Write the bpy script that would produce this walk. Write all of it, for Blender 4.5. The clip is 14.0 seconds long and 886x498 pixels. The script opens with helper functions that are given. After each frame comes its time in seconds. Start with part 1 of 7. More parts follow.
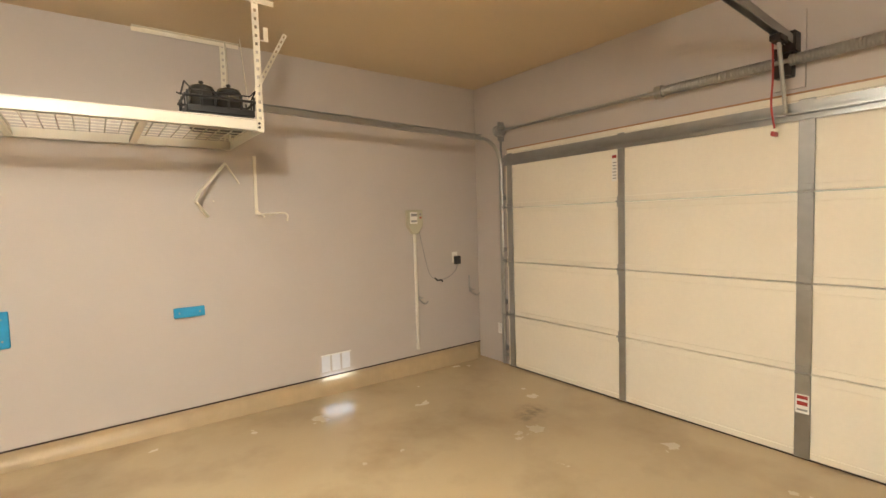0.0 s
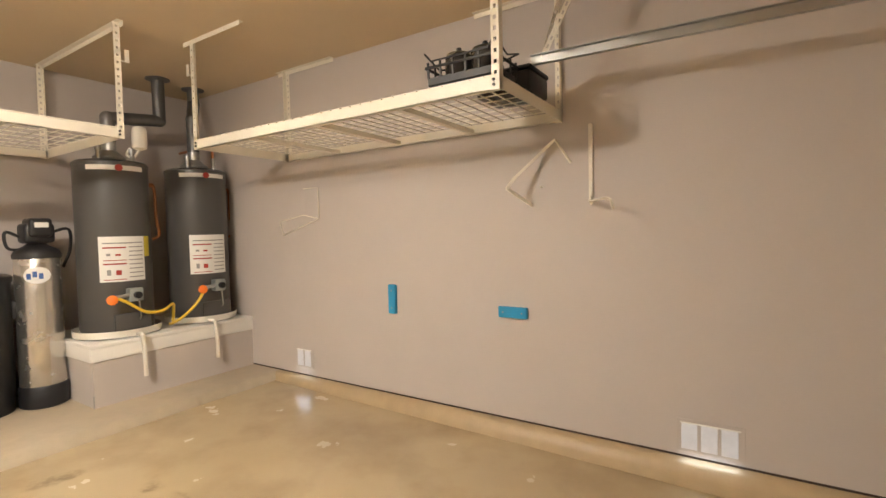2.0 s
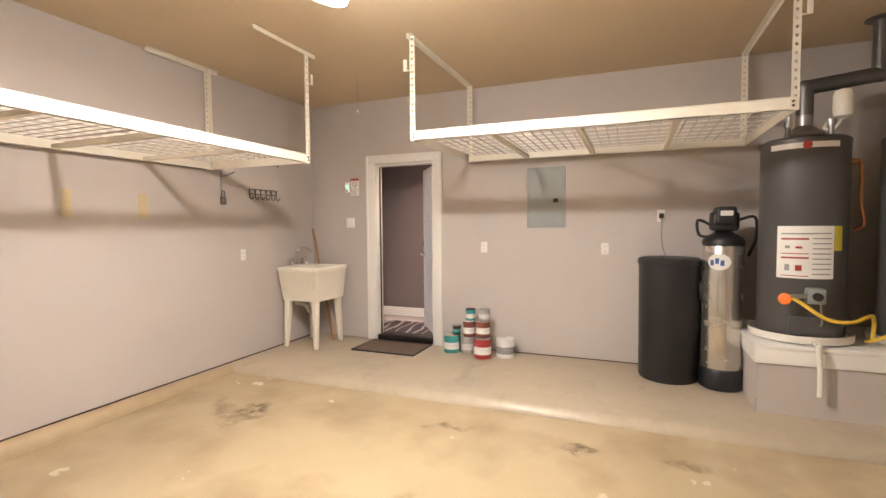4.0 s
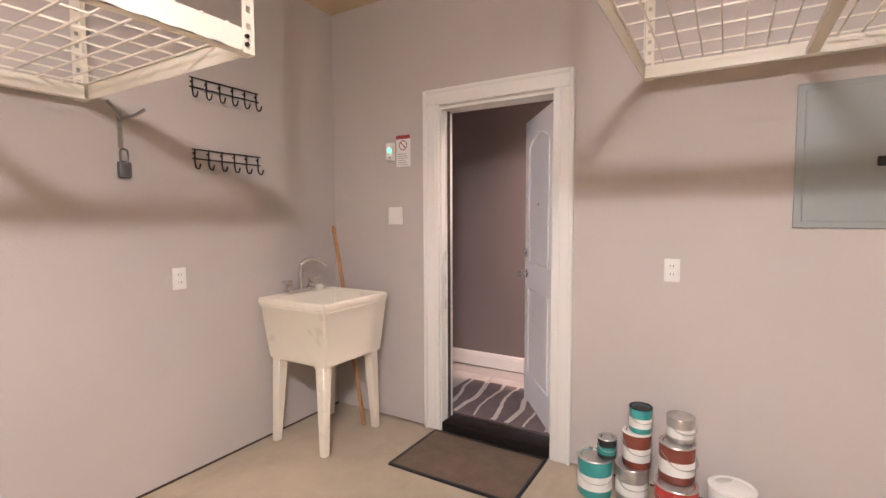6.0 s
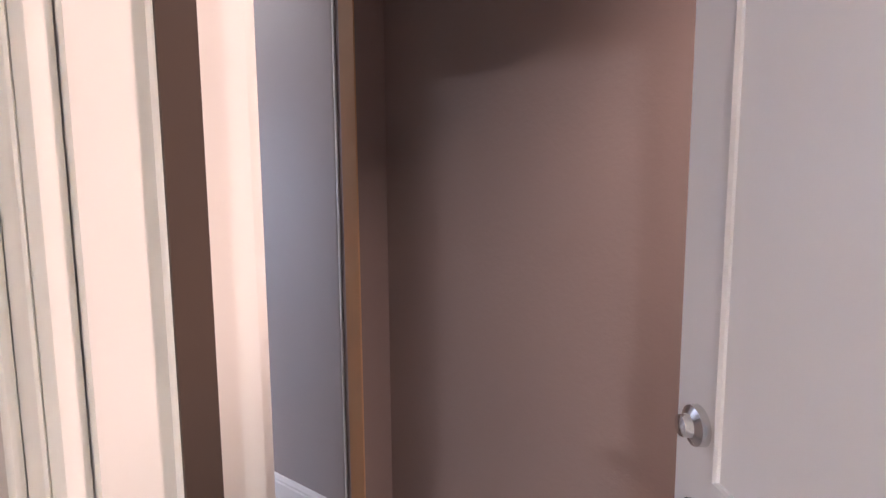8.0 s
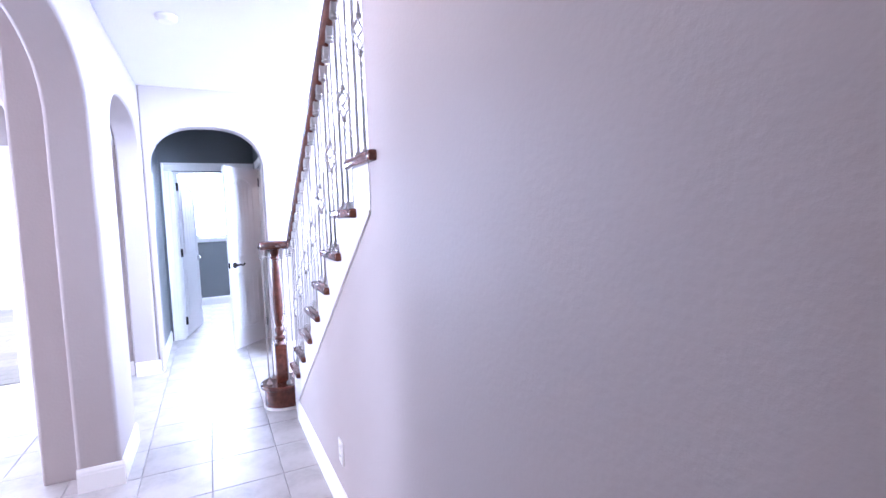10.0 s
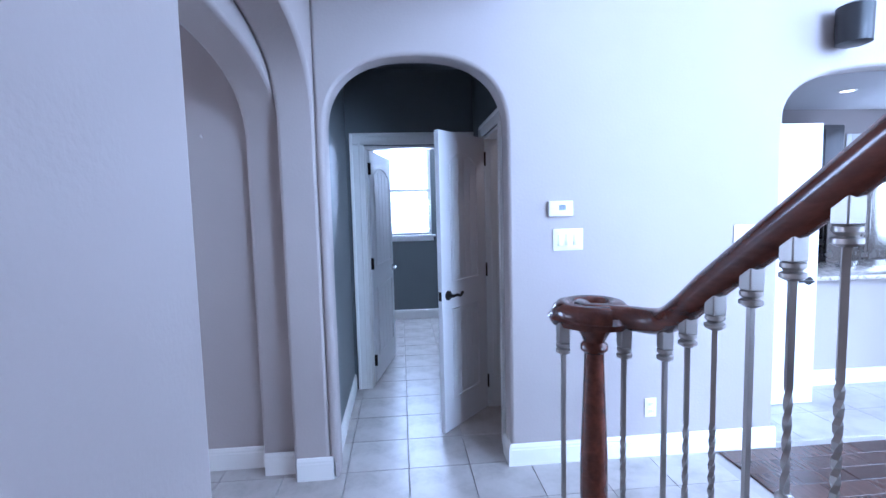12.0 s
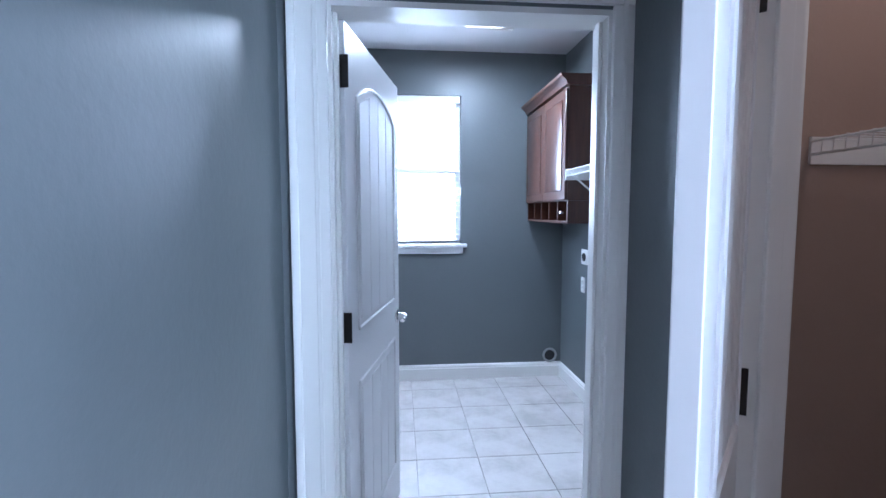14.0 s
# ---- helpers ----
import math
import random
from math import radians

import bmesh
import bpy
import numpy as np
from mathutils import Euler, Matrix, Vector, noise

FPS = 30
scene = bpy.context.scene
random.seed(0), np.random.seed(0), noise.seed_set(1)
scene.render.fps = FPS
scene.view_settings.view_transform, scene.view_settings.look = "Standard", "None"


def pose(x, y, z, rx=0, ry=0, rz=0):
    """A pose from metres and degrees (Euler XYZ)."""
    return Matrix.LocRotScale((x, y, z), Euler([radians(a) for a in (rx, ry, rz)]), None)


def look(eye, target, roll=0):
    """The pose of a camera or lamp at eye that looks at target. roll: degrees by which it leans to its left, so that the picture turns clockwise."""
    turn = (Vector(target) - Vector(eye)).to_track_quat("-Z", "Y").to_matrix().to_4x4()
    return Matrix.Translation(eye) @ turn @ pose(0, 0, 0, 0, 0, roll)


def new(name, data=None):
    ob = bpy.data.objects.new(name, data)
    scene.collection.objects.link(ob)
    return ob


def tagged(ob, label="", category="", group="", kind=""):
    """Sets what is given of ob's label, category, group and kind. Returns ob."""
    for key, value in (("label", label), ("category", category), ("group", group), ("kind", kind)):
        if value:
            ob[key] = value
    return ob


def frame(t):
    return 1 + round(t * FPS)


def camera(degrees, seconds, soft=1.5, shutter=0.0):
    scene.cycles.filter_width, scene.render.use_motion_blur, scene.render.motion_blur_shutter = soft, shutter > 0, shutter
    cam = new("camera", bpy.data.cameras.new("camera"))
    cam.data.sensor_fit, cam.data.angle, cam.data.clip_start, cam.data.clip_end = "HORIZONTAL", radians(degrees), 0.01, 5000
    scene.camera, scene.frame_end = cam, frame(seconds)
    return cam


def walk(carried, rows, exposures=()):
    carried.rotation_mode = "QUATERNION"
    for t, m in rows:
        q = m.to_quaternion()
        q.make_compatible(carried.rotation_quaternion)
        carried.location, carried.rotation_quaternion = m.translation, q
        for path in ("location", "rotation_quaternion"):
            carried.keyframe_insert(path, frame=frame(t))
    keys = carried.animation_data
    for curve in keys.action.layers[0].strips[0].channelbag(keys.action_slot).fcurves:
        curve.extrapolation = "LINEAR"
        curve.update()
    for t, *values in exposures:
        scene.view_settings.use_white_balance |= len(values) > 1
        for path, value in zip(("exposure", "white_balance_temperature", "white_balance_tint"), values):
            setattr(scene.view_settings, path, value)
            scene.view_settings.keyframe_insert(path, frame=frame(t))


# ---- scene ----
cam = camera(86.4, 14.0)
PATH = [
    (0, (0.826, 0.561, 1.458), (2.021, 2.16, 1.336), -1.7),
    (0.5, (1.463, 0.776, 1.444), (2.137, 2.655, 1.325), -1.9),
    (1, (2.004, 1.045, 1.39), (2.068, 3.042, 1.302), -1.9),
    (1.5, (2.493, 1.311, 1.366), (1.959, 3.237, 1.298), -1.6),
    (2, (2.761, 1.633, 1.39), (1.679, 3.313, 1.311), -1.3),
    (2.5, (2.969, 1.962, 1.42), (1.363, 3.15, 1.328), -1.3),
    (3, (2.947, 2.218, 1.445), (1.016, 2.73, 1.346), -1.2),
    (3.5, (2.803, 2.373, 1.489), (0.812, 2.23, 1.376), -1.0),
    (4, (2.444, 2.358, 1.422), (0.59, 1.613, 1.322), -0.4),
    (6.5, (-0.614, 0.713, 1.466), (-2.309, -0.338, 1.308), 0.0),
    (7, (-1.317, 0.431, 1.534), (-2.988, -0.647, 1.314), 0.6),
    (7.5, (-1.94, 0.16, 1.545), (-3.60, -0.96, 1.33), 0.3),
    (8.0, (-2.37, -0.08, 1.53), (-4.02, -1.21, 1.33), -0.4),
    (8.5, (-2.69, -0.34, 1.52), (-4.24, -1.60, 1.33), -1.2),
    (9.0, (-2.92, -0.66, 1.52), (-4.32, -2.09, 1.33), -2.0),
    (9.3, (-3.085, -0.855, 1.519), (-4.366, -2.38, 1.332), -2.3),
    (9.5, (-3.133, -1.013, 1.51), (-4.273, -2.649, 1.353), -1.7),
    (10, (-3.211, -1.455, 1.524), (-4.089, -3.246, 1.375), -2.1),
    (10.5, (-3.181, -2.015, 1.523), (-3.782, -3.917, 1.381), -2.1),
    (11, (-3.162, -2.694, 1.531), (-3.547, -4.651, 1.389), -2.0),
    (11.5, (-3.207, -3.346, 1.548), (-3.415, -5.33, 1.403), -1.8),
    (12, (-3.126, -4.022, 1.618), (-3.302, -6.007, 1.448), -1.4),
    (12.5, (-3.092, -4.689, 1.593), (-3.259, -6.676, 1.432), -0.5),
    (13, (-3.058, -5.333, 1.577), (-3.216, -7.32, 1.418), -0.3),
    (13.5, (-3.062, -5.987, 1.556), (-3.227, -7.974, 1.4), 0.3),
    (14, (-3.047, -6.572, 1.533), (-3.227, -8.558, 1.378), -0.0),
]
walk(cam, [(t, look(e, g, r)) for t, e, g, r in PATH],
     exposures=[(0.0, 0.35, 6250, 2), (1.5, 0.2, 6250, 5), (3.0, 0.12, 6150, 8), (4.2, 0.0, 5850, 10), (6.3, -0.04, 5620, 17), (7.2, 0.0, 5600, 18), (8.6, 0.15, 5300, 16), (9.3, 0.45, 5120, 23),
                (10.2, 0.48, 5120, 23), (11.0, -0.1, 5150, 20), (11.6, -0.85, 4880, 17), (12.2, -1.25, 4680, 15), (13.2, -1.15, 4720, 13), (14.0, -0.5, 5050, 12)])

# ---- world and light ----
world = bpy.data.worlds.new("world")
scene.world = world
world.use_nodes = True
wn = world.node_tree
sky = wn.nodes.new("ShaderNodeTexSky")
sky.sky_type, sky.sun_disc = "NISHITA", False
sky.sun_elevation, sky.sun_rotation = radians(48), radians(200)
wn.links.new(sky.outputs[0], wn.nodes["Background"].inputs[0])
wn.nodes["Background"].inputs[1].default_value = 0.12


def sun_lamp():
    d = bpy.data.lights.new("sun", "SUN")
    d.energy, d.angle, d.color = 3.0, radians(0.5), (1.0, 0.95, 0.88)
    ob = new("sun", d)
    ob.rotation_euler = (radians(42), 0, radians(160))
    return ob


def area(name, eye, target, w, h, watts, color):
    d = bpy.data.lights.new(name, "AREA")
    d.shape, d.size, d.size_y, d.energy, d.color = "RECTANGLE", w, h, watts, color
    ob = new(name, d)
    ob.matrix_world = look(eye, target)
    return ob


sun_lamp()
COOL = (0.80, 0.88, 1.0)
def bulb(name, eye, radius, watts, color):
    d = bpy.data.lights.new(name, "POINT")
    d.shadow_soft_size, d.energy, d.color = radius, watts, color
    ob = new(name, d)
    ob.location = eye
    return ob


# the garage is lit by the twin-lens ceiling light, built below, and by an added fill near the opener motor
area("garage_lamp_light", (0.45, 1.09, 2.60), (0.45, 1.09, 0), 0.08, 0.24, 90, (1.0, 0.87, 0.74))
bulb("garage_lamp_side_light", (0.45, 1.09, 2.57), 0.06, 66, (1.0, 0.87, 0.74))
# added fill that brightens the overhead door side
bulb("opener_lamp_light", (1.02, 1.62, 2.72), 0.10, 52, (1.0, 0.87, 0.74))
area("vent_daylight", (2.59, 4.60, 0.105), (2.59, 4.35, -0.3), 0.28, 0.03, 0.28, COOL)
area("vent_daylight", (-0.75, 4.60, 0.145), (-0.75, 4.35, -0.3), 0.18, 0.03, 0.14, COOL)
area("hall_lamp_light", (-3.2, -2.55, 2.78), (-3.2, -2.55, 0), 0.12, 0.12, 9, (1.0, 0.85, 0.70))
area("study_window_light", (1.45, -9.3, 1.6), (-3, -9.0, 1.0), 2.6, 1.5, 400, COOL)
# added daylight for the hall, coming from great room windows out of view
area("great_room_window_light", (-7.3, -0.30, 2.9), (-5.2, -6.6, 1.2), 2.6, 3.4, 1500, (0.76, 0.88, 1.0))
area("great_room_side_light", (-8.9, -4.4, 2.7), (-3.4, -5.4, 1.2), 1.5, 3.4, 330, (0.70, 0.84, 1.0))
area("kitchen_window_light", (-10.3, -8.4, 1.9), (-5, -7.6, 1.0), 1.6, 1.5, 120, COOL)
area("laundry_window_light", (-3.20, -10.45, 1.9), (-3.3, -8.0, 0.6), 0.7, 1.1, 95, COOL)
area("laundry_lamp_light", (-3.62, -9.7, 2.76), (-3.62, -9.7, 0), 0.25, 0.25, 50, (0.9, 0.95, 1.0))
# added warm fill inside the closet; it has no fixture
area("closet_lamp_light", (-4.25, -7.3, 2.66), (-4.25, -7.3, 0), 0.15, 0.15, 5.5, (1.0, 0.80, 0.66))
area("vestibule_lamp_light", (-3.12, 0.42, 2.76), (-3.12, 0.42, 0), 0.14, 0.14, 40, (1.0, 0.66, 0.48)).data.spread = radians(118)
# two added fills from the street side brighten the stairs and foyer
area("foyer_door_light", (1.95, -3.6, 1.6), (-3.0, -4.3, 1.1), 1.3, 1.8, 85, (1.0, 0.87, 0.86))
area("entry_window_light", (1.95, -5.9, 1.6), (-2.6, -5.9, 1.2), 1.0, 1.6, 35, (1.0, 0.90, 0.88))

# ---- materials ----
MATS = {}


def mat(name, color, rough=0.5, metal=0.0, var=0.06, scale=6.0, bump=0.0, bscale=120.0, emit=0.0, ecolor=None, spec=0.5, coat=0.0, detail=6.0, rvar=0.06):
    m = bpy.data.materials.new(name)
    m.use_nodes = True
    nt = m.node_tree
    b = nt.nodes["Principled BSDF"]
    b.inputs["Roughness"].default_value = rough
    b.inputs["Metallic"].default_value = metal
    b.inputs["Specular IOR Level"].default_value = spec
    b.inputs["Coat Weight"].default_value = coat
    b.inputs["Coat Roughness"].default_value = 0.12
    tc = nt.nodes.new("ShaderNodeTexCoord")
    if var > 0:
        n1 = nt.nodes.new("ShaderNodeTexNoise")
        n1.inputs["Scale"].default_value, n1.inputs["Detail"].default_value = scale, detail
        n2 = nt.nodes.new("ShaderNodeTexNoise")
        n2.inputs["Scale"].default_value, n2.inputs["Detail"].default_value = scale * 0.12, 3.0
        nt.links.new(tc.outputs["Object"], n1.inputs["Vector"])
        nt.links.new(tc.outputs["Object"], n2.inputs["Vector"])
        add = nt.nodes.new("ShaderNodeMath")
        add.operation = "ADD"
        nt.links.new(n1.outputs["Fac"], add.inputs[0])
        nt.links.new(n2.outputs["Fac"], add.inputs[1])
        r = nt.nodes.new("ShaderNodeMapRange")
        r.inputs["From Min"].default_value, r.inputs["From Max"].default_value = 0.6, 1.4
        r.inputs["To Min"].default_value, r.inputs["To Max"].default_value = 1 - var, 1 + var
        nt.links.new(add.outputs[0], r.inputs["Value"])
        v = nt.nodes.new("ShaderNodeVectorMath")
        v.operation = "SCALE"
        v.inputs[0].default_value = color
        nt.links.new(r.outputs[0], v.inputs["Scale"])
        nt.links.new(v.outputs[0], b.inputs["Base Color"])
        rr = nt.nodes.new("ShaderNodeMapRange")
        rr.inputs["From Min"].default_value, rr.inputs["From Max"].default_value = 0.3, 0.7
        rr.inputs["To Min"].default_value, rr.inputs["To Max"].default_value = max(rough - rvar, 0.02), min(rough + rvar, 1)
        nt.links.new(n1.outputs["Fac"], rr.inputs["Value"])
        nt.links.new(rr.outputs[0], b.inputs["Roughness"])
    else:
        b.inputs["Base Color"].default_value = (*color, 1)
    if bump > 0:
        nb = nt.nodes.new("ShaderNodeTexNoise")
        nb.inputs["Scale"].default_value, nb.inputs["Detail"].default_value = bscale, 4.0
        nt.links.new(tc.outputs["Object"], nb.inputs["Vector"])
        bp = nt.nodes.new("ShaderNodeBump")
        bp.inputs["Strength"].default_value, bp.inputs["Distance"].default_value = bump, 0.004
        nt.links.new(nb.outputs["Fac"], bp.inputs["Height"])
        nt.links.new(bp.outputs[0], b.inputs["Normal"])
    if emit > 0:
        b.inputs["Emission Color"].default_value = (*(ecolor or color), 1)
        b.inputs["Emission Strength"].default_value = emit
    MATS[name] = m
    return m


def stained(name, color, stain, rough=0.35, lo=0.52, hi=0.68, scale=1.6, bump=0.1, dark=(0.12, 0.09, 0.06)):
    """Concrete with cloudy patches and dark tyre marks and spots."""
    m = mat(name, color, rough, var=0.10, scale=9.0, bump=bump, bscale=60.0)
    nt = m.node_tree
    b = nt.nodes["Principled BSDF"]
    src = b.inputs["Base Color"].links[0].from_socket
    tc = nt.nodes.new("ShaderNodeTexCoord")
    n = nt.nodes.new("ShaderNodeTexNoise")
    n.inputs["Scale"].default_value, n.inputs["Detail"].default_value, n.inputs["Roughness"].default_value = scale, 8.0, 0.62
    nt.links.new(tc.outputs["Object"], n.inputs["Vector"])
    r = nt.nodes.new("ShaderNodeMapRange")
    r.inputs["From Min"].default_value, r.inputs["From Max"].default_value = lo, hi
    nt.links.new(n.outputs["Fac"], r.inputs["Value"])
    mx = nt.nodes.new("ShaderNodeMix")
    mx.data_type = "RGBA"
    mx.inputs["B"].default_value = (*stain, 1)
    nt.links.new(r.outputs[0], mx.inputs["Factor"])
    nt.links.new(src, mx.inputs["A"])
    n3 = nt.nodes.new("ShaderNodeTexNoise")
    n3.inputs["Scale"].default_value, n3.inputs["Detail"].default_value = scale * 2.2, 6.0
    mp = nt.nodes.new("ShaderNodeMapping")
    mp.inputs["Location"].default_value, mp.inputs["Scale"].default_value = (3.1, 7.7, 0), (0.7, 1.3, 1)
    nt.links.new(tc.outputs["Object"], mp.inputs["Vector"])
    nt.links.new(mp.outputs[0], n3.inputs["Vector"])
    r3 = nt.nodes.new("ShaderNodeMapRange")
    r3.inputs["From Min"].default_value, r3.inputs["From Max"].default_value = 0.60, 0.82
    r3.inputs["To Max"].default_value = 0.55
    nt.links.new(n3.outputs["Fac"], r3.inputs["Value"])
    m2 = nt.nodes.new("ShaderNodeMix")
    m2.data_type = "RGBA"
    m2.inputs["B"].default_value = (*dark, 1)
    nt.links.new(r3.outputs[0], m2.inputs["Factor"])
    nt.links.new(mx.outputs["Result"], m2.inputs["A"])
    nt.links.new(m2.outputs["Result"], b.inputs["Base Color"])
    return m


def grained(name, color, dark, rough=0.3, stretch=(1, 14, 14), scale=3.0, per_piece=0.25, coat=0.0):
    """Wood: long streaks, each piece a little lighter or darker."""
    m = mat(name, color, rough, var=0.0, coat=coat)
    nt = m.node_tree
    b = nt.nodes["Principled BSDF"]
    tc, mp = nt.nodes.new("ShaderNodeTexCoord"), nt.nodes.new("ShaderNodeMapping")
    mp.inputs["Scale"].default_value = stretch
    n = nt.nodes.new("ShaderNodeTexNoise")
    n.inputs["Scale"].default_value, n.inputs["Detail"].default_value, n.inputs["Roughness"].default_value = scale, 7.0, 0.6
    oi = nt.nodes.new("ShaderNodeObjectInfo")
    ad = nt.nodes.new("ShaderNodeVectorMath")
    nt.links.new(tc.outputs["Object"], mp.inputs["Vector"])
    nt.links.new(mp.outputs[0], ad.inputs[0])
    sc = nt.nodes.new("ShaderNodeMath")
    sc.operation = "MULTIPLY"
    sc.inputs[1].default_value = 37.0
    nt.links.new(oi.outputs["Random"], sc.inputs[0])
    nt.links.new(sc.outputs[0], ad.inputs[1])
    nt.links.new(ad.outputs[0], n.inputs["Vector"])
    r = nt.nodes.new("ShaderNodeMapRange")
    r.inputs["From Min"].default_value, r.inputs["From Max"].default_value = 0.3, 0.7
    nt.links.new(n.outputs["Fac"], r.inputs["Value"])
    mx = nt.nodes.new("ShaderNodeMix")
    mx.data_type = "RGBA"
    mx.inputs["A"].default_value, mx.inputs["B"].default_value = (*dark, 1), (*color, 1)
    nt.links.new(r.outputs[0], mx.inputs["Factor"])
    r2 = nt.nodes.new("ShaderNodeMapRange")
    r2.inputs["To Min"].default_value, r2.inputs["To Max"].default_value = 1 - per_piece, 1 + per_piece
    nt.links.new(oi.outputs["Random"], r2.inputs["Value"])
    v = nt.nodes.new("ShaderNodeVectorMath")
    v.operation = "SCALE"
    nt.links.new(mx.outputs["Result"], v.inputs[0])
    nt.links.new(r2.outputs[0], v.inputs["Scale"])
    nt.links.new(v.outputs[0], b.inputs["Base Color"])
    return m


def sealed_floor():
    """Sealed tan concrete: wide soft clouds, fine grain, oil drips and scuffs where cars stood."""
    m = mat("tan_sealed_concrete", (0.47, 0.37, 0.225), 0.24, var=0.035, scale=3.0, bump=0.05, bscale=45.0, rvar=0.04)
    nt = m.node_tree
    b = nt.nodes["Principled BSDF"]
    tc = nt.nodes.new("ShaderNodeTexCoord")

    def math_node(op, a, c):
        n = nt.nodes.new("ShaderNodeMath")
        n.operation, n.use_clamp = op, op in ("MULTIPLY", "MAXIMUM")
        for k, v in enumerate((a, c)):
            if isinstance(v, (int, float)):
                n.inputs[k].default_value = v
            else:
                nt.links.new(v, n.inputs[k])
        return n.outputs[0]

    def cloud(scale, lo, hi, top, detail=5.0, shift=(0, 0, 0), rough=0.55):
        mp = nt.nodes.new("ShaderNodeMapping")
        mp.inputs["Location"].default_value = shift
        n = nt.nodes.new("ShaderNodeTexNoise")
        n.inputs["Scale"].default_value, n.inputs["Detail"].default_value, n.inputs["Roughness"].default_value = scale, detail, rough
        r = nt.nodes.new("ShaderNodeMapRange")
        r.inputs["From Min"].default_value, r.inputs["From Max"].default_value, r.inputs["To Max"].default_value = lo, hi, top
        nt.links.new(tc.outputs["Object"], mp.inputs["Vector"])
        nt.links.new(mp.outputs[0], n.inputs["Vector"])
        nt.links.new(n.outputs["Fac"], r.inputs["Value"])
        return r.outputs[0]

    def tint(src, fac, color):
        mx = nt.nodes.new("ShaderNodeMix")
        mx.data_type = "RGBA"
        mx.inputs["B"].default_value = (*color, 1)
        nt.links.new(fac, mx.inputs["Factor"])
        nt.links.new(src, mx.inputs["A"])
        return mx.outputs["Result"]

    src = b.inputs["Base Color"].links[0].from_socket
    src = tint(src, cloud(0.55, 0.38, 0.68, 0.75), (0.39, 0.295, 0.17))
    src = tint(src, cloud(0.9, 0.40, 0.75, 0.5, shift=(5, 2, 0)), (0.50, 0.405, 0.26))
    src = tint(src, cloud(1.5, 0.46, 0.74, 0.75, 5.0, (1, 9, 0), 0.55), (0.29, 0.205, 0.115))
    breakup = cloud(14.0, 0.30, 0.62, 1.0, 4.0, (3, 3, 0))
    wob = nt.nodes.new("ShaderNodeTexNoise")
    wob.inputs["Scale"].default_value, wob.inputs["Detail"].default_value = 6.0, 4.0
    nt.links.new(tc.outputs["Object"], wob.inputs["Vector"])
    wv = nt.nodes.new("ShaderNodeVectorMath")
    wv.operation = "MULTIPLY_ADD"
    wv.inputs[1].default_value, wv.inputs[2].default_value = (0.22, 0.22, 0), (-0.11, -0.11, 0)
    nt.links.new(wob.outputs["Color"], wv.inputs[0])
    moved = nt.nodes.new("ShaderNodeVectorMath")
    nt.links.new(tc.outputs["Object"], moved.inputs[0])
    nt.links.new(wv.outputs[0], moved.inputs[1])
    # oil drips: centre, half length along x and y, turn, depth
    for x, y, a, c, turn, depth in ((-0.64, 2.07, 0.06, 0.08, 0, 0.85), (-0.66, 1.13, 0.035, 0.17, 8, 0.55), (-0.39, -0.41, 0.15, 0.10, 30, 0.9), (-0.30, -0.62, 0.32, 0.07, 55, 0.45),
                                    (3.55, 3.10, 0.16, 0.10, 20, 0.7), (0.2, 2.95, 0.10, 0.05, 0, 0.6), (-0.68, 2.68, 0.05, 0.14, 0, 0.5), (-0.1, 2.95, 0.07, 0.05, 0, 0.6), (0.35, 1.2, 0.05, 0.2, 70, 0.35), (1.9, 2.3, 0.22, 0.06, 15, 0.3)):
        mp = nt.nodes.new("ShaderNodeMapping")
        mp.vector_type = "TEXTURE"
        mp.inputs["Location"].default_value = (x, y, 0)
        mp.inputs["Rotation"].default_value = (0, 0, radians(turn))
        mp.inputs["Scale"].default_value = (a * 1.7, c * 1.7, 1000.0)
        nt.links.new(moved.outputs[0], mp.inputs["Vector"])
        ln = nt.nodes.new("ShaderNodeVectorMath")
        ln.operation = "LENGTH"
        nt.links.new(mp.outputs[0], ln.inputs[0])
        r = nt.nodes.new("ShaderNodeMapRange")
        r.interpolation_type = "SMOOTHSTEP"
        r.inputs["From Min"].default_value, r.inputs["From Max"].default_value = 0.15, 1.0
        r.inputs["To Min"].default_value, r.inputs["To Max"].default_value = depth, 0.0
        nt.links.new(ln.outputs["Value"], r.inputs["Value"])
        src = tint(src, math_node("MULTIPLY", r.outputs[0], breakup), (0.085, 0.055, 0.030))
    nt.links.new(src, b.inputs["Base Color"])
    return m


PAINT = mat("greige_wall_paint", (0.405, 0.36, 0.338), 0.55, var=0.035, scale=3.0, bump=0.22, bscale=70.0, spec=0.35)
# foyer arch wall: its warm brightness is put into this pale pinkish colour
FOYER_LIT_PAINT = mat("foyer_paint_brightened_for_light", (0.74, 0.68, 0.67), 0.55, var=0.03, scale=3.0, bump=0.22, bscale=70.0, spec=0.35)
WARM_END_TINT = mat("tan_tint_for_warm_light", (0.46, 0.28, 0.14), 0.5, var=0.08, scale=5.0, bump=0.05)
GARAGE_PAINT = mat("garage_wall_paint", (0.53, 0.48, 0.45), 0.6, var=0.04, scale=2.5, bump=0.15, bscale=90.0, spec=0.3)
DARK_PAINT = mat("dark_grey_wall_paint", (0.115, 0.128, 0.130), 0.42, var=0.04, scale=3.0, bump=0.2, bscale=45.0, rvar=0.015)
# vestibule and stub walls: the dimness there is put into this darker colour
SHADED_PAINT = mat("wall_paint_darkened_for_shade", (0.205, 0.168, 0.160), 0.5, var=0.04, scale=3.0, bump=0.2, bscale=70.0, spec=0.35)
BROWN_PAINT = mat("brown_closet_paint", (0.36, 0.26, 0.21), 0.5, var=0.05, bump=0.2, bscale=70.0)
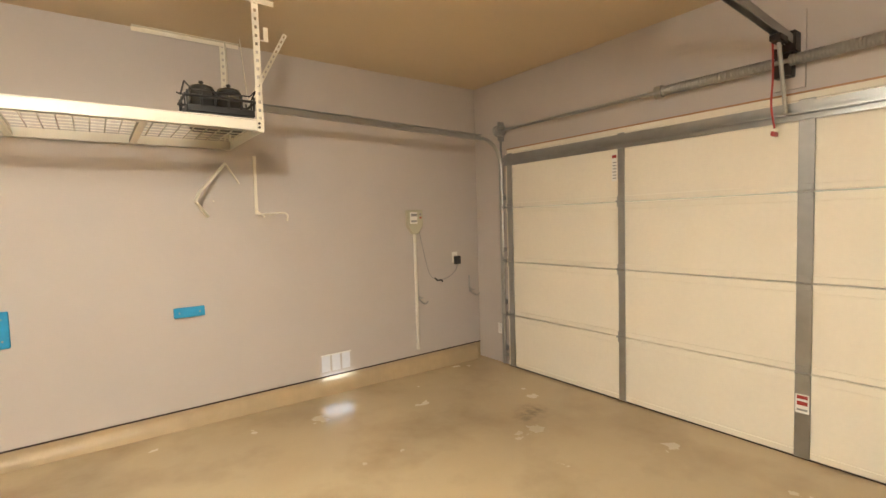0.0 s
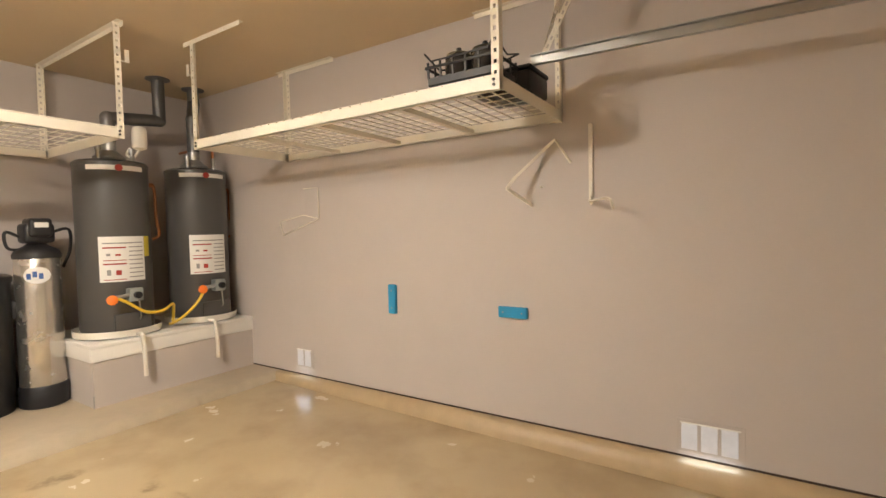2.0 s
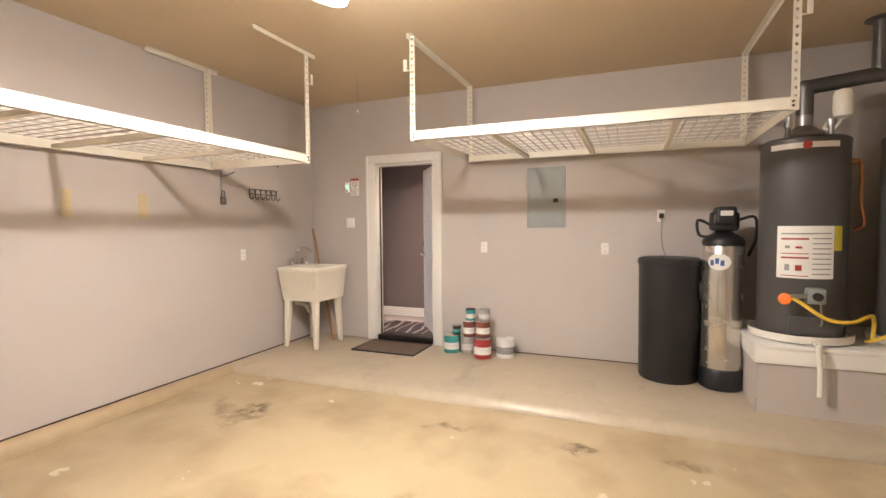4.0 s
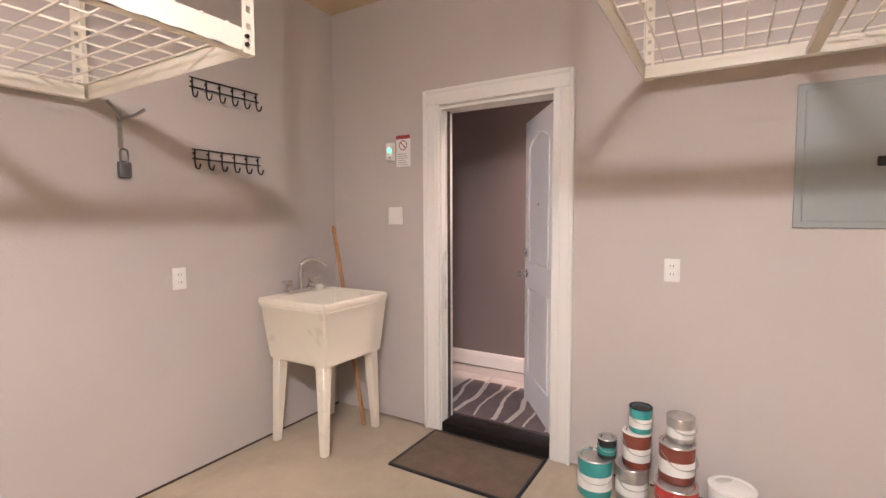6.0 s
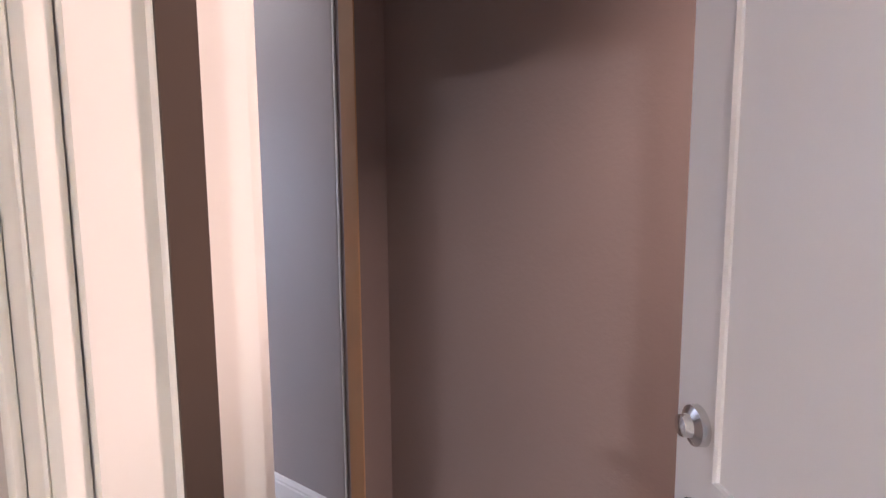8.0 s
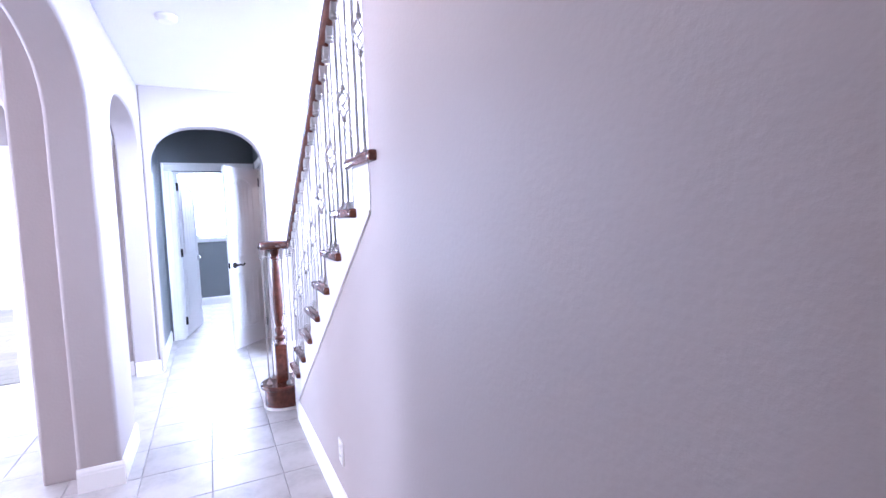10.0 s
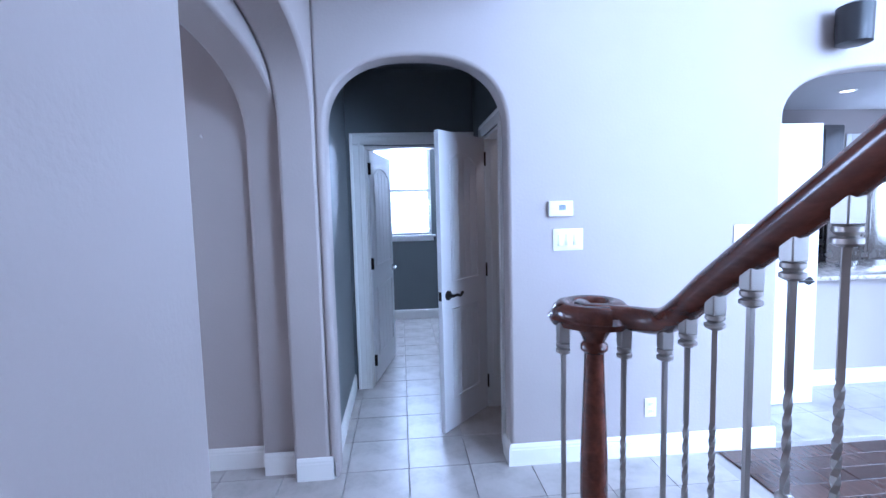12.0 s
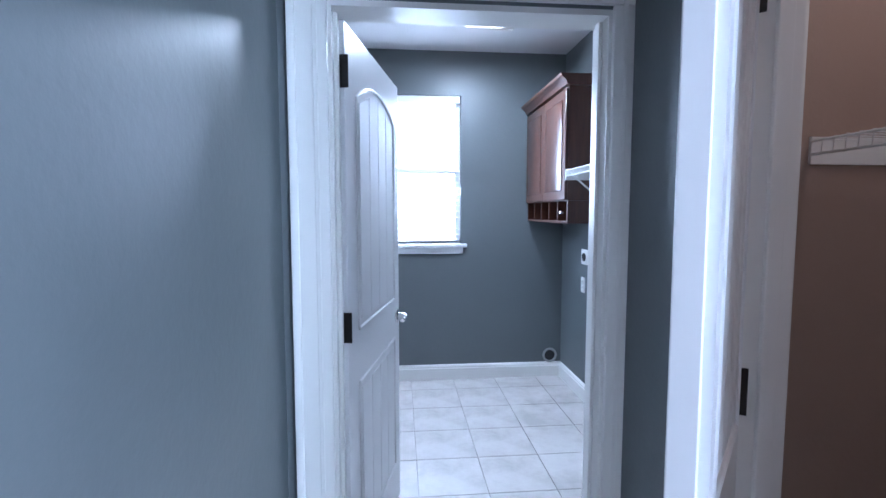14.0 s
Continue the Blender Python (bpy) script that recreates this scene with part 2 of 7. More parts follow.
CREAM_PAINT = mat("cream_wall_paint", (0.70, 0.66, 0.55), 0.6, var=0.03, bump=0.2, bscale=70.0)
TAN_CEIL = mat("tan_garage_ceiling", (0.62, 0.50, 0.34), 0.75, var=0.05, scale=2.0, bump=0.3, bscale=60.0)
WHITE_CEIL = mat("white_ceiling_paint", (0.80, 0.79, 0.80), 0.75, var=0.02, bump=0.25, bscale=60.0)
TRIM = mat("white_semi_gloss_trim_paint", (0.80, 0.78, 0.74), 0.32, var=0.012, scale=4.0, bump=0.03, bscale=30.0, rvar=0.012)
DOOR_PAINT = mat("white_door_paint", (0.80, 0.79, 0.79), 0.32, var=0.012, scale=4.0, bump=0.03, bscale=40.0, rvar=0.012)
FLOOR_C = sealed_floor()
SLAB_C = stained("grey_tan_concrete", (0.44, 0.37, 0.27), (0.38, 0.32, 0.235), 0.4, dark=(0.25, 0.2, 0.14))
CURB_C = mat("tan_concrete_curb", (0.44, 0.335, 0.20), 0.42, var=0.12, scale=8.0, bump=0.2, bscale=60.0)
GAP = mat("dark_gap", (0.06, 0.04, 0.03), 0.9, var=0.1)
RACK = mat("white_powder_coated_steel", (0.80, 0.75, 0.64), 0.38, var=0.04, scale=10.0)
DARK_GALV = mat("weathered_dark_steel", (0.17, 0.17, 0.17), 0.42, metal=0.7, var=0.2, scale=10.0)
GALV = mat("galvanized_steel", (0.42, 0.42, 0.41), 0.36, metal=0.9, var=0.12, scale=14.0, bump=0.05)
GDOOR = mat("cream_steel_garage_door", (0.83, 0.77, 0.65), 0.5, var=0.025, scale=30.0, bump=0.25, bscale=45.0)
HEATER = mat("dark_grey_enamel", (0.085, 0.082, 0.080), 0.38, var=0.06, scale=5.0)
BLACK = mat("black_plastic", (0.014, 0.014, 0.016), 0.45, var=0.1, scale=14.0, bump=0.1, bscale=90.0)
BLACK_METAL = mat("oil_rubbed_bronze", (0.022, 0.018, 0.016), 0.38, metal=0.5, var=0.15, scale=20.0)
CHROME = mat("chrome", (0.72, 0.72, 0.72), 0.16, metal=1.0, var=0.04)
STEEL = mat("brushed_stainless_jacket", (0.66, 0.63, 0.58), 0.24, metal=0.9, var=0.08, scale=10.0)
COPPER = mat("copper_pipe", (0.42, 0.19, 0.09), 0.35, metal=0.9, var=0.2, scale=20.0)
YELLOW = mat("yellow_gas_hose", (0.75, 0.52, 0.05), 0.42, var=0.08, scale=30.0)
ORANGE = mat("orange_tag", (0.85, 0.20, 0.02), 0.5, var=0.05)
LABEL = mat("white_label_paper", (0.80, 0.79, 0.76), 0.5, var=0.03)
RED = mat("red_print", (0.36, 0.035, 0.030), 0.5, var=0.08)
GREY_INK = mat("grey_print", (0.30, 0.30, 0.30), 0.6, var=0.05)
TAPE = mat("pale_yellow_tape", (0.56, 0.45, 0.26), 0.6, var=0.08, scale=20.0)
YEL_LABEL = mat("yellow_label", (0.75, 0.62, 0.05), 0.5, var=0.05)
BLUE = mat("blue_foam", (0.030, 0.29, 0.56), 0.75, var=0.12, scale=20.0, bump=0.3, bscale=200.0)
SINK = mat("cream_moulded_plastic", (0.80, 0.75, 0.64), 0.32, var=0.03, scale=6.0)
PVC = mat("white_pvc", (0.78, 0.74, 0.66), 0.35, var=0.03)
PANEL = mat("grey_electric_panel_paint", (0.30, 0.32, 0.31), 0.42, var=0.04)
PLATE = mat("white_plastic_plate", (0.82, 0.80, 0.76), 0.3, var=0.02)
CHERRY = grained("cherry_stained_wood", (0.125, 0.036, 0.020), (0.052, 0.014, 0.008), 0.22, (9, 1.2, 9), 4.0, 0.10, 0.2)
CABINET = grained("brown_cabinet_wood", (0.085, 0.034, 0.020), (0.050, 0.019, 0.012), 0.3, (9, 9, 1), 4.0, 0.06, 0.3)
HANDLE_WOOD = grained("worn_wooden_handle", (0.42, 0.23, 0.10), (0.28, 0.14, 0.06), 0.45, (9, 9, 1), 4.0)
IRON = mat("pewter_wrought_iron", (0.36, 0.33, 0.30), 0.38, metal=0.75, var=0.12, scale=18.0)
WINDOW_GLOW = mat("bright_outdoor_daylight", (0.9, 0.95, 1.0), 0.9, var=0.0, emit=9.0, ecolor=(0.90, 0.95, 1.0))
VENT_GLOW = mat("daylit_vent_panel", (0.55, 0.54, 0.56), 0.6, var=0.10, scale=25.0, emit=0.16, ecolor=(0.88, 0.92, 1.0))
LAMP_GLOW = mat("lit_lamp_diffuser", (1.0, 0.95, 0.85), 0.5, var=0.0, emit=40.0, ecolor=(1.0, 0.87, 0.73))
CAN_GLOW = mat("lit_recessed_lamp", (1.0, 0.95, 0.9), 0.5, var=0.0, emit=8.0, ecolor=(1.0, 0.93, 0.85))
GREEN_GLOW = mat("green_button_light", (0.2, 1.0, 0.5), 0.5, var=0.0, emit=3.0, ecolor=(0.15, 1.0, 0.45))
TILE = stained("mottled_beige_grey_ceramic_tile", (0.52, 0.485, 0.455), (0.37, 0.34, 0.31), 0.36, 0.40, 0.66, 4.5, 0.04, (0.46, 0.41, 0.37))
GROUT = mat("grey_grout", (0.43, 0.40, 0.375), 0.85, var=0.08, scale=20.0)
PLANK = grained("grey_brown_wood_plank", (0.20, 0.165, 0.135), (0.10, 0.078, 0.062), 0.42, (12, 1.2, 12), 4.0, 0.35)
DARK_PLANK = grained("dark_hardwood_plank", (0.085, 0.045, 0.033), (0.05, 0.026, 0.02), 0.25, (12, 1.2, 12), 4.0, 0.3)
RUG_D = mat("dark_taupe_rug_pile", (0.16, 0.12, 0.12), 0.95, var=0.25, scale=60.0, bump=0.8, bscale=300.0)
RUG_L = mat("cream_rug_pile", (0.62, 0.55, 0.50), 0.95, var=0.15, scale=60.0, bump=0.8, bscale=300.0)
MAT_C = mat("brown_coir_mat", (0.17, 0.12, 0.085), 0.95, var=0.25, scale=80.0, bump=0.8, bscale=300.0)
SHUTTER = mat("white_shutter_paint", (0.85, 0.85, 0.85), 0.35, var=0.02)
GRANITE = stained("speckled_granite", (0.50, 0.45, 0.40), (0.25, 0.21, 0.18), 0.15, 0.5, 0.6, 30.0, 0.0)
WIRE = mat("white_vinyl_wire", (0.80, 0.79, 0.77), 0.35, var=0.02)
TEAL = mat("teal_can_paint", (0.05, 0.30, 0.29), 0.4, var=0.15, scale=10.0)
BROWN_CAN = mat("brown_red_can_paint", (0.20, 0.055, 0.035), 0.42, var=0.12, scale=10.0)
TIN = mat("paint_can_tin", (0.55, 0.54, 0.52), 0.32, metal=0.8, var=0.12)
JAR = mat("dark_pewter_glaze", (0.10, 0.10, 0.10), 0.22, metal=0.6, var=0.2, scale=9.0)
GLASS = mat("dark_screen_glass", (0.03, 0.04, 0.05), 0.08, var=0.0)

# ---- building helpers ----


def to_mesh(name, bm, material, smooth=0.0):
    bmesh.ops.recalc_face_normals(bm, faces=bm.faces)
    me = bpy.data.meshes.new(name)
    bm.to_mesh(me)
    bm.free()
    for m in material if isinstance(material, (list, tuple)) else [material]:
        me.materials.append(m)
    if smooth:
        me.shade_smooth()
        me.set_sharp_from_angle(angle=radians(smooth))
    return me


def part(name, bm, material, parent=None, label="", smooth=40.0):
    ob = new(name, to_mesh(name, bm, material, smooth))
    if parent:
        ob.parent = parent
    if label:
        ob["label"] = label
    return ob


def shared(name, me, parent, m):
    ob = new(name, me)
    ob.parent, ob.matrix_local = parent, m
    return ob


def thing(name, label, category, x=0, y=0, z=0, rz=0, group="", kind=""):
    ob = new(name)
    ob.empty_display_size = 0.1
    ob.matrix_world = pose(x, y, z, 0, 0, rz)
    return tagged(ob, label, category, group, kind)


def box(bm, x0, x1, y0, y1, z0, z1, bevel=0.0, seg=2, m=None):
    r = bmesh.ops.create_cube(bm, size=1.0)
    vs = r["verts"]
    for v in vs:
        v.co = Vector(((x0 + x1) / 2 + v.co.x * (x1 - x0), (y0 + y1) / 2 + v.co.y * (y1 - y0), (z0 + z1) / 2 + v.co.z * (z1 - z0)))
    if bevel > 0:
        es = list({e for v in vs for e in v.link_edges})
        r2 = bmesh.ops.bevel(bm, geom=es, offset=bevel, segments=seg, affect="EDGES", profile=0.5)
        vs = list({v for f in r2["faces"] for v in f.verts} | {v for v in vs if v.is_valid})
    if m is not None:
        bmesh.ops.transform(bm, matrix=m, verts=vs)
    return bm


def bx(*a, **k):
    return box(bmesh.new(), *a, **k)


def ring_path(bm, pts, radii, seg=12, cap=True, squash=1.0):
    """A tube along pts, with a radius at each."""
    pts = [Vector(p) for p in pts]
    rings = []
    up = None
    for i, p in enumerate(pts):
        d = (pts[min(i + 1, len(pts) - 1)] - pts[max(i - 1, 0)]).normalized()
        if up is None:
            up = Vector((0, 0, 1)) if abs(d.z) < 0.9 else Vector((1, 0, 0))
        side = d.cross(up)
        if side.length < 1e-5:
            side = d.orthogonal()
        side.normalize()
        up = side.cross(d).normalized()
        r = radii[i] if isinstance(radii, (list, tuple)) else radii
        rings.append([bm.verts.new(p + r * (math.cos(2 * math.pi * k / seg) * side + squash * math.sin(2 * math.pi * k / seg) * up)) for k in range(seg)])
    for a, b in zip(rings, rings[1:]):
        for k in range(seg):
            bm.faces.new((a[k], a[(k + 1) % seg], b[(k + 1) % seg], b[k]))
    if cap:
        bm.faces.new(rings[0][::-1])
        bm.faces.new(rings[-1])
    return bm


def tube(pts, r, seg=10):
    return ring_path(bmesh.new(), pts, r, seg)


def lathe(bm, profile, seg=32, cx=0.0, cy=0.0, squash=1.0):
    """Turns (radius, height) pairs about an upright axis."""
    rings = []
    for r, z in profile:
        rings.append([bm.verts.new((cx + r * math.cos(2 * math.pi * k / seg), cy + squash * r * math.sin(2 * math.pi * k / seg), z)) for k in range(seg)])
    for a, b in zip(rings, rings[1:]):
        for k in range(seg):
            bm.faces.new((a[k], a[(k + 1) % seg], b[(k + 1) % seg], b[k]))
    bm.faces.new(rings[0][::-1])
    bm.faces.new(rings[-1])
    return bm


def turned(profile, seg=32, cx=0.0, cy=0.0, squash=1.0):
    return lathe(bmesh.new(), profile, seg, cx, cy, squash)


def curve_pts(pts, n=8):
    """A smooth line through the given points."""
    P = [Vector(p) for p in pts]
    P = [2 * P[0] - P[1]] + P + [2 * P[-1] - P[-2]]
    out = []
    for i in range(1, len(P) - 2):
        for k in range(n):
            t = k / n
            a, b, c, d = P[i - 1:i + 3]
            out.append(0.5 * (2 * b + (c - a) * t + (2 * a - 5 * b + 4 * c - d) * t * t + (3 * b - a - 3 * c + d) * t ** 3))
    out.append(P[-2])
    return out


def outline_wall(name, axis, at0, at1, pts, material, bevel=0.0, label=""):
    """A wall whose face has the outline pts (along, height), from at0 to at1 through its thickness."""
    bm = bmesh.new()
    def co(u, z, a):
        return (a, u, z) if axis == "x" else (u, a, z)
    vs = [bm.verts.new(co(u, z, at0)) for u, z in pts]
    f = bm.faces.new(vs)
    r = bmesh.ops.extrude_face_region(bm, geom=[f])
    for v in r["geom"]:
        if isinstance(v, bmesh.types.BMVert):
            v.co = Vector(co(v.co.y if axis == "x" else v.co.x, v.co.z, at1))
    ob = new(name, to_mesh(name, bm, material, 35 if bevel else 0))
    if bevel:
        md = ob.modifiers.new("bevel", "BEVEL")
        md.width, md.segments, md.limit_method, md.angle_limit = bevel, 3, "ANGLE", radians(50)
    return tagged(ob, label, "wall", kind="structure")


def arch(u0, u1, zs, zt, n=14, power=2.5):
    """The line of an arch from u0 to u1: springing at zs, top at zt."""
    c, a, h = (u0 + u1) / 2, (u1 - u0) / 2, zt - zs
    out = []
    for k in range(2 * n + 1):
        w = math.pi * (1 - k / (2 * n))
        out.append((c + a * math.copysign(abs(math.cos(w)) ** (2 / power), math.cos(w)), zs + h * abs(math.sin(w)) ** (2 / power)))
    return out


def slab(name, x0, x1, y0, y1, z0, z1, material, label, category="wall"):
    return tagged(part(name, bx(x0, x1, y0, y1, z0, z1), material, smooth=0), label, category, kind="structure")


# ---- garage: the shell ----
X0, X1, Y0, Y1, ZC = -2.5, 4.365, -1.40, 4.63, 2.90
HZ = 0.10   # house floor
SZ = 0.05   # raised slab by the house wall


def garage_floor():
    bm = bmesh.new()
    nx, ny = 40, 30
    grid = [[bm.verts.new((-1.11 + (X1 + 0.3 + 1.11) * i / nx, Y0 - 0.1 + (Y1 - Y0 + 0.2) * j / ny, -0.022 - 0.095 * i / nx + 0.003 * noise.noise((i * 0.6, j * 0.6, 0)))) for j in range(ny + 1)] for i in range(nx + 1)]
    for i in range(nx):
        for j in range(ny):
            bm.faces.new((grid[i][j], grid[i + 1][j], grid[i + 1][j + 1], grid[i][j + 1]))
    r = bmesh.ops.extrude_face_region(bm, geom=list(bm.faces))
    bmesh.ops.translate(bm, vec=(0, 0, -0.15), verts=[v for v in r["geom"] if isinstance(v, bmesh.types.BMVert)])
    tagged(part("floor_garage", bm, FLOOR_C), "stained tan sealed concrete garage floor", "floor", kind="structure")


garage_floor()


def slab_step():
    pts = [(-2.66, -0.2), (-1.06, -0.2), (-1.06, -0.03), (-1.075, 0.0), (-1.105, 0.035), (-1.14, SZ), (-2.66, SZ)]
    bm = bmesh.new()
    f = bm.faces.new([bm.verts.new((x, Y0 - 0.1, z)) for x, z in pts])
    r = bmesh.ops.extrude_face_region(bm, geom=[f])
    bmesh.ops.translate(bm, vec=(0, Y1 - Y0 + 0.2, 0), verts=[v for v in r["geom"] if isinstance(v, bmesh.types.BMVert)])
    tagged(part("floor_step", bm, SLAB_C, smooth=60), "raised concrete slab with a worn rounded step edge", "floor", kind="structure")


slab_step()


def curb(name, ya, yb):
    s = 1 if yb > ya else -1
    pts = [(ya, -0.2), (ya, -0.02), (ya + s * 0.03, 0.03), (ya + s * 0.055, 0.046), (yb, 0.050), (yb, -0.2)]
    bm = bmesh.new()
    f = bm.faces.new([bm.verts.new((-1.12, y, z)) for y, z in pts])
    r = bmesh.ops.extrude_face_region(bm, geom=[f])
    bmesh.ops.translate(bm, vec=(X1 + 1.12 - 0.12, 0, 0), verts=[v for v in r["geom"] if isinstance(v, bmesh.types.BMVert)])
    tagged(part(name, bm, CURB_C, smooth=60), "low tan concrete foundation curb along the wall", "curb", kind="structure")


curb("trim_curb_north", Y1 - 0.10, Y1 + 0.02)
curb("trim_curb_south", Y0 + 0.10, Y0 - 0.02)
slab("trim_gap_north", X0, X1, Y1 - 0.003, Y1 + 0.05, 0.05, 0.062, GAP, "dark gap under the drywall", "trim")
slab("trim_gap_south", X0, X1, Y0 - 0.05, Y0 + 0.003, 0.05, 0.062, GAP, "dark gap under the drywall", "trim")
slab("trim_gap_house", X0 - 0.05, X0 + 0.003, 0.42, Y1, SZ, SZ + 0.010, GAP, "dark gap under the drywall", "trim")
slab("wall_north", X0 - 0.15, X1 + 0.3, Y1, Y1 + 0.2, 0.062, ZC, GARAGE_PAINT, "greige painted drywall garage wall")
slab("foundation_north", X0 - 0.15, X1 + 0.3, Y1 + 0.03, Y1 + 0.2, -0.2, 0.062, CURB_C, "concrete foundation under the wall")
slab("wall_south", X0 - 0.002, X1 + 0.3, Y0 - 0.15, Y0, 0.062, ZC, GARAGE_PAINT, "greige painted drywall garage wall")
slab("foundation_south", X0 - 0.002, X1 + 0.3, Y0 - 0.15, Y0 - 0.03, -0.2, 0.062, CURB_C, "concrete foundation under the wall")
DY0, DY1, DH = -0.50, 0.26, 2.145   # the doorway into the house
outline_wall("wall_house", "x", X0, X0 - 0.14, [(Y0, 0.06), (DY0, 0.06), (DY0, DH), (DY1, DH), (DY1, 0.06), (Y1, 0.06), (Y1, ZC), (Y0, ZC)], GARAGE_PAINT, label="greige painted wall between garage and house")
# the wall with the overhead door
GY0, GY1, GH = -0.78, 4.10, 2.12
outline_wall("wall_street", "x", X1, X1 + 0.2, [(Y0, -0.15), (GY0, -0.15), (GY0, GH), (GY1, GH), (GY1, -0.15), (Y1, -0.15), (Y1, ZC), (Y0, ZC)], GARAGE_PAINT, label="greige painted wall around the overhead door")
tagged(part("ceiling_garage", bx(X0 - 0.14, X1 + 0.2, Y0 - 0.15, Y1 + 0.2, ZC, ZC + 0.12), TAN_CEIL, smooth=0), "tan drywall garage ceiling", "ceiling", kind="structure")

# ---- house: the shell ----
FX = -3.700          # stair wall and vestibule wall
HX0, HX1 = -2.685, -2.485   # hall wall with arches
EY = -6.646          # end wall of the hall
HC = 2.805           # hall ceiling
TOP = 5.6
tagged(part("floor_house", bx(-10.75, 2.2, -13.0, Y0 - 0.152, -0.15, HZ - 0.012), GROUT, smooth=0), "grey grout bed of the tiled floor", "floor", kind="structure")
tagged(part("floor_vestibule", bx(-3.9, X0 - 0.09, Y0 - 0.152, 1.6, -0.15, HZ - 0.012), GROUT, smooth=0), "grey grout bed of the tiled floor", "floor", kind="structure")
VX = -3.72           # vestibule wall
slab("wall_vestibule_west", VX - 0.12, VX, -1.258, 1.5, HZ - 0.01, HC, SHADED_PAINT, "vestibule wall with its paint darkened for shade")
slab("wall_vestibule_north", VX, X0 - 0.14, 1.35, 1.5, HZ - 0.01, HC, SHADED_PAINT, "vestibule wall with its paint darkened for shade")
# nib and header between vestibule and hall
NX = -3.57
outline_wall("wall_nib", "y", -1.2585, -1.327, [(FX - 0.12, HZ - 0.01), (NX, HZ - 0.01), (NX, 2.30), (X0 - 0.14, 2.30), (X0 - 0.14, HC), (FX - 0.12, HC)], SHADED_PAINT, 0.004, "wall stub between vestibule and hall, darkened for shade")
# added strip: warm lamplight on the stub's end, put into a tan colour
slab("trim_nib_end", NX - 0.001, NX + 0.006, -1.327, -1.2585, HZ, 2.30, WARM_END_TINT, "added strip coloured tan for warm light on the wall end", "trim")
# the highlight along the wall's corner, drawn as a thin white strip
slab("trim_corner_bead", FX - 0.004, FX + 0.003, -1.503, -1.495, HZ, HC, TRIM, "thin white strip drawn as the highlight on the wall edge", "trim")
slab("wall_hall_recess", FX - 0.16, FX - 0.006, -1.70, -1.328, HZ - 0.01, HC, PAINT, "greige painted hall wall")
SY = -3.0            # where the stair opens to the hall
RISE, RUN = 0.182, 0.2635


def nose_y(n):
    """Front of the n-th tread."""
    return -5.07 + RUN * (n - 2)


def DIAG(y):
    """Height of the line where the greige wall meets the white stringer."""
    return 0.325 + (y + 4.76) * RISE / RUN


# stair wall: closed part, full height, and the knee wall under the flight
outline_wall("wall_stair", "x", FX, FX - 0.14, [(-1.504, HZ - 0.01), (-5.00, HZ - 0.01), (-4.96, HZ + 0.075), (SY, DIAG(SY)), (SY, TOP), (-1.504, TOP)], PAINT, 0.012, "greige painted wall beside the stairs")
# hall wall with two arches
hall_pts = [(Y0 - 0.15, HZ - 0.01), (-2.95, HZ - 0.01)] + [(u, z) for u, z in arch(-2.95, -4.52, 2.02, 2.47)] + [(-4.52, HZ - 0.01), (-5.09, HZ - 0.01)] + [(u, z) for u, z in arch(-5.09, EY, 2.02, 2.47)] + [(EY, HZ - 0.01), (EY - 0.16, HZ - 0.01), (EY - 0.16, HC), (Y0 - 0.15, HC)]
outline_wall("wall_hall_arches", "x", HX0, HX1, hall_pts, PAINT, 0.02, "greige painted hall wall with two rounded arches")
sec_pts = [(-4.70, HZ - 0.01), (-5.03, HZ - 0.01)] + arch(-5.03, -6.76, 1.98, 2.36) + [(-6.76, HZ - 0.01), (-6.82, HZ - 0.01), (-6.82, HC), (-4.70, HC)]
outline_wall("wall_second_arch", "x", HX1 + 0.002, -2.285, sec_pts, PAINT, 0.02, "greige painted inner arch behind the hall arch")
# cross wall with an arch towards the foyer
P0, P1 = -2.285, -0.55
outline_wall("wall_foyer_arch", "y", -4.80, -4.98, [(HX1 + 0.003, HZ - 0.01), (P0, HZ - 0.01)] + arch(P0, P1, 2.0, 2.47) + [(P1, HZ - 0.01), (2.2, HZ - 0.01), (2.2, HC), (HX1 + 0.003, HC)], FOYER_LIT_PAINT, 0.02, "foyer wall with a rounded arch, coloured paler for warm light")
# wall with the cased opening into the study
SX0, SX1 = -1.62, 0.9
outline_wall("wall_study", "y", -6.83, -6.97, [(-2.69, HZ - 0.01), (SX0, HZ - 0.01), (SX0, 2.13), (SX1, 2.13), (SX1, HZ - 0.01), (2.2, HZ - 0.01), (2.2, HC), (-2.69, HC)], PAINT, label="greige painted wall around the study opening")
# end wall of the hall, with the two arches
AX0, AX1 = -2.735, -3.733
KX0, KX1 = -5.375, -7.6
outline_wall("wall_hall_end", "y", EY, EY - 0.16, [(HX0, HZ - 0.01), (AX0, HZ - 0.01)] + arch(AX0, AX1, 2.02, 2.448) + [(AX1, HZ - 0.01), (KX0, HZ - 0.01)] + arch(KX0, KX1, 2.02, 2.41, power=3.2) + [(KX1, HZ - 0.01), (-10.75, HZ - 0.01), (-10.75, TOP), (HX0, TOP)], PAINT, 0.02, "greige painted end wall with rounded archways")
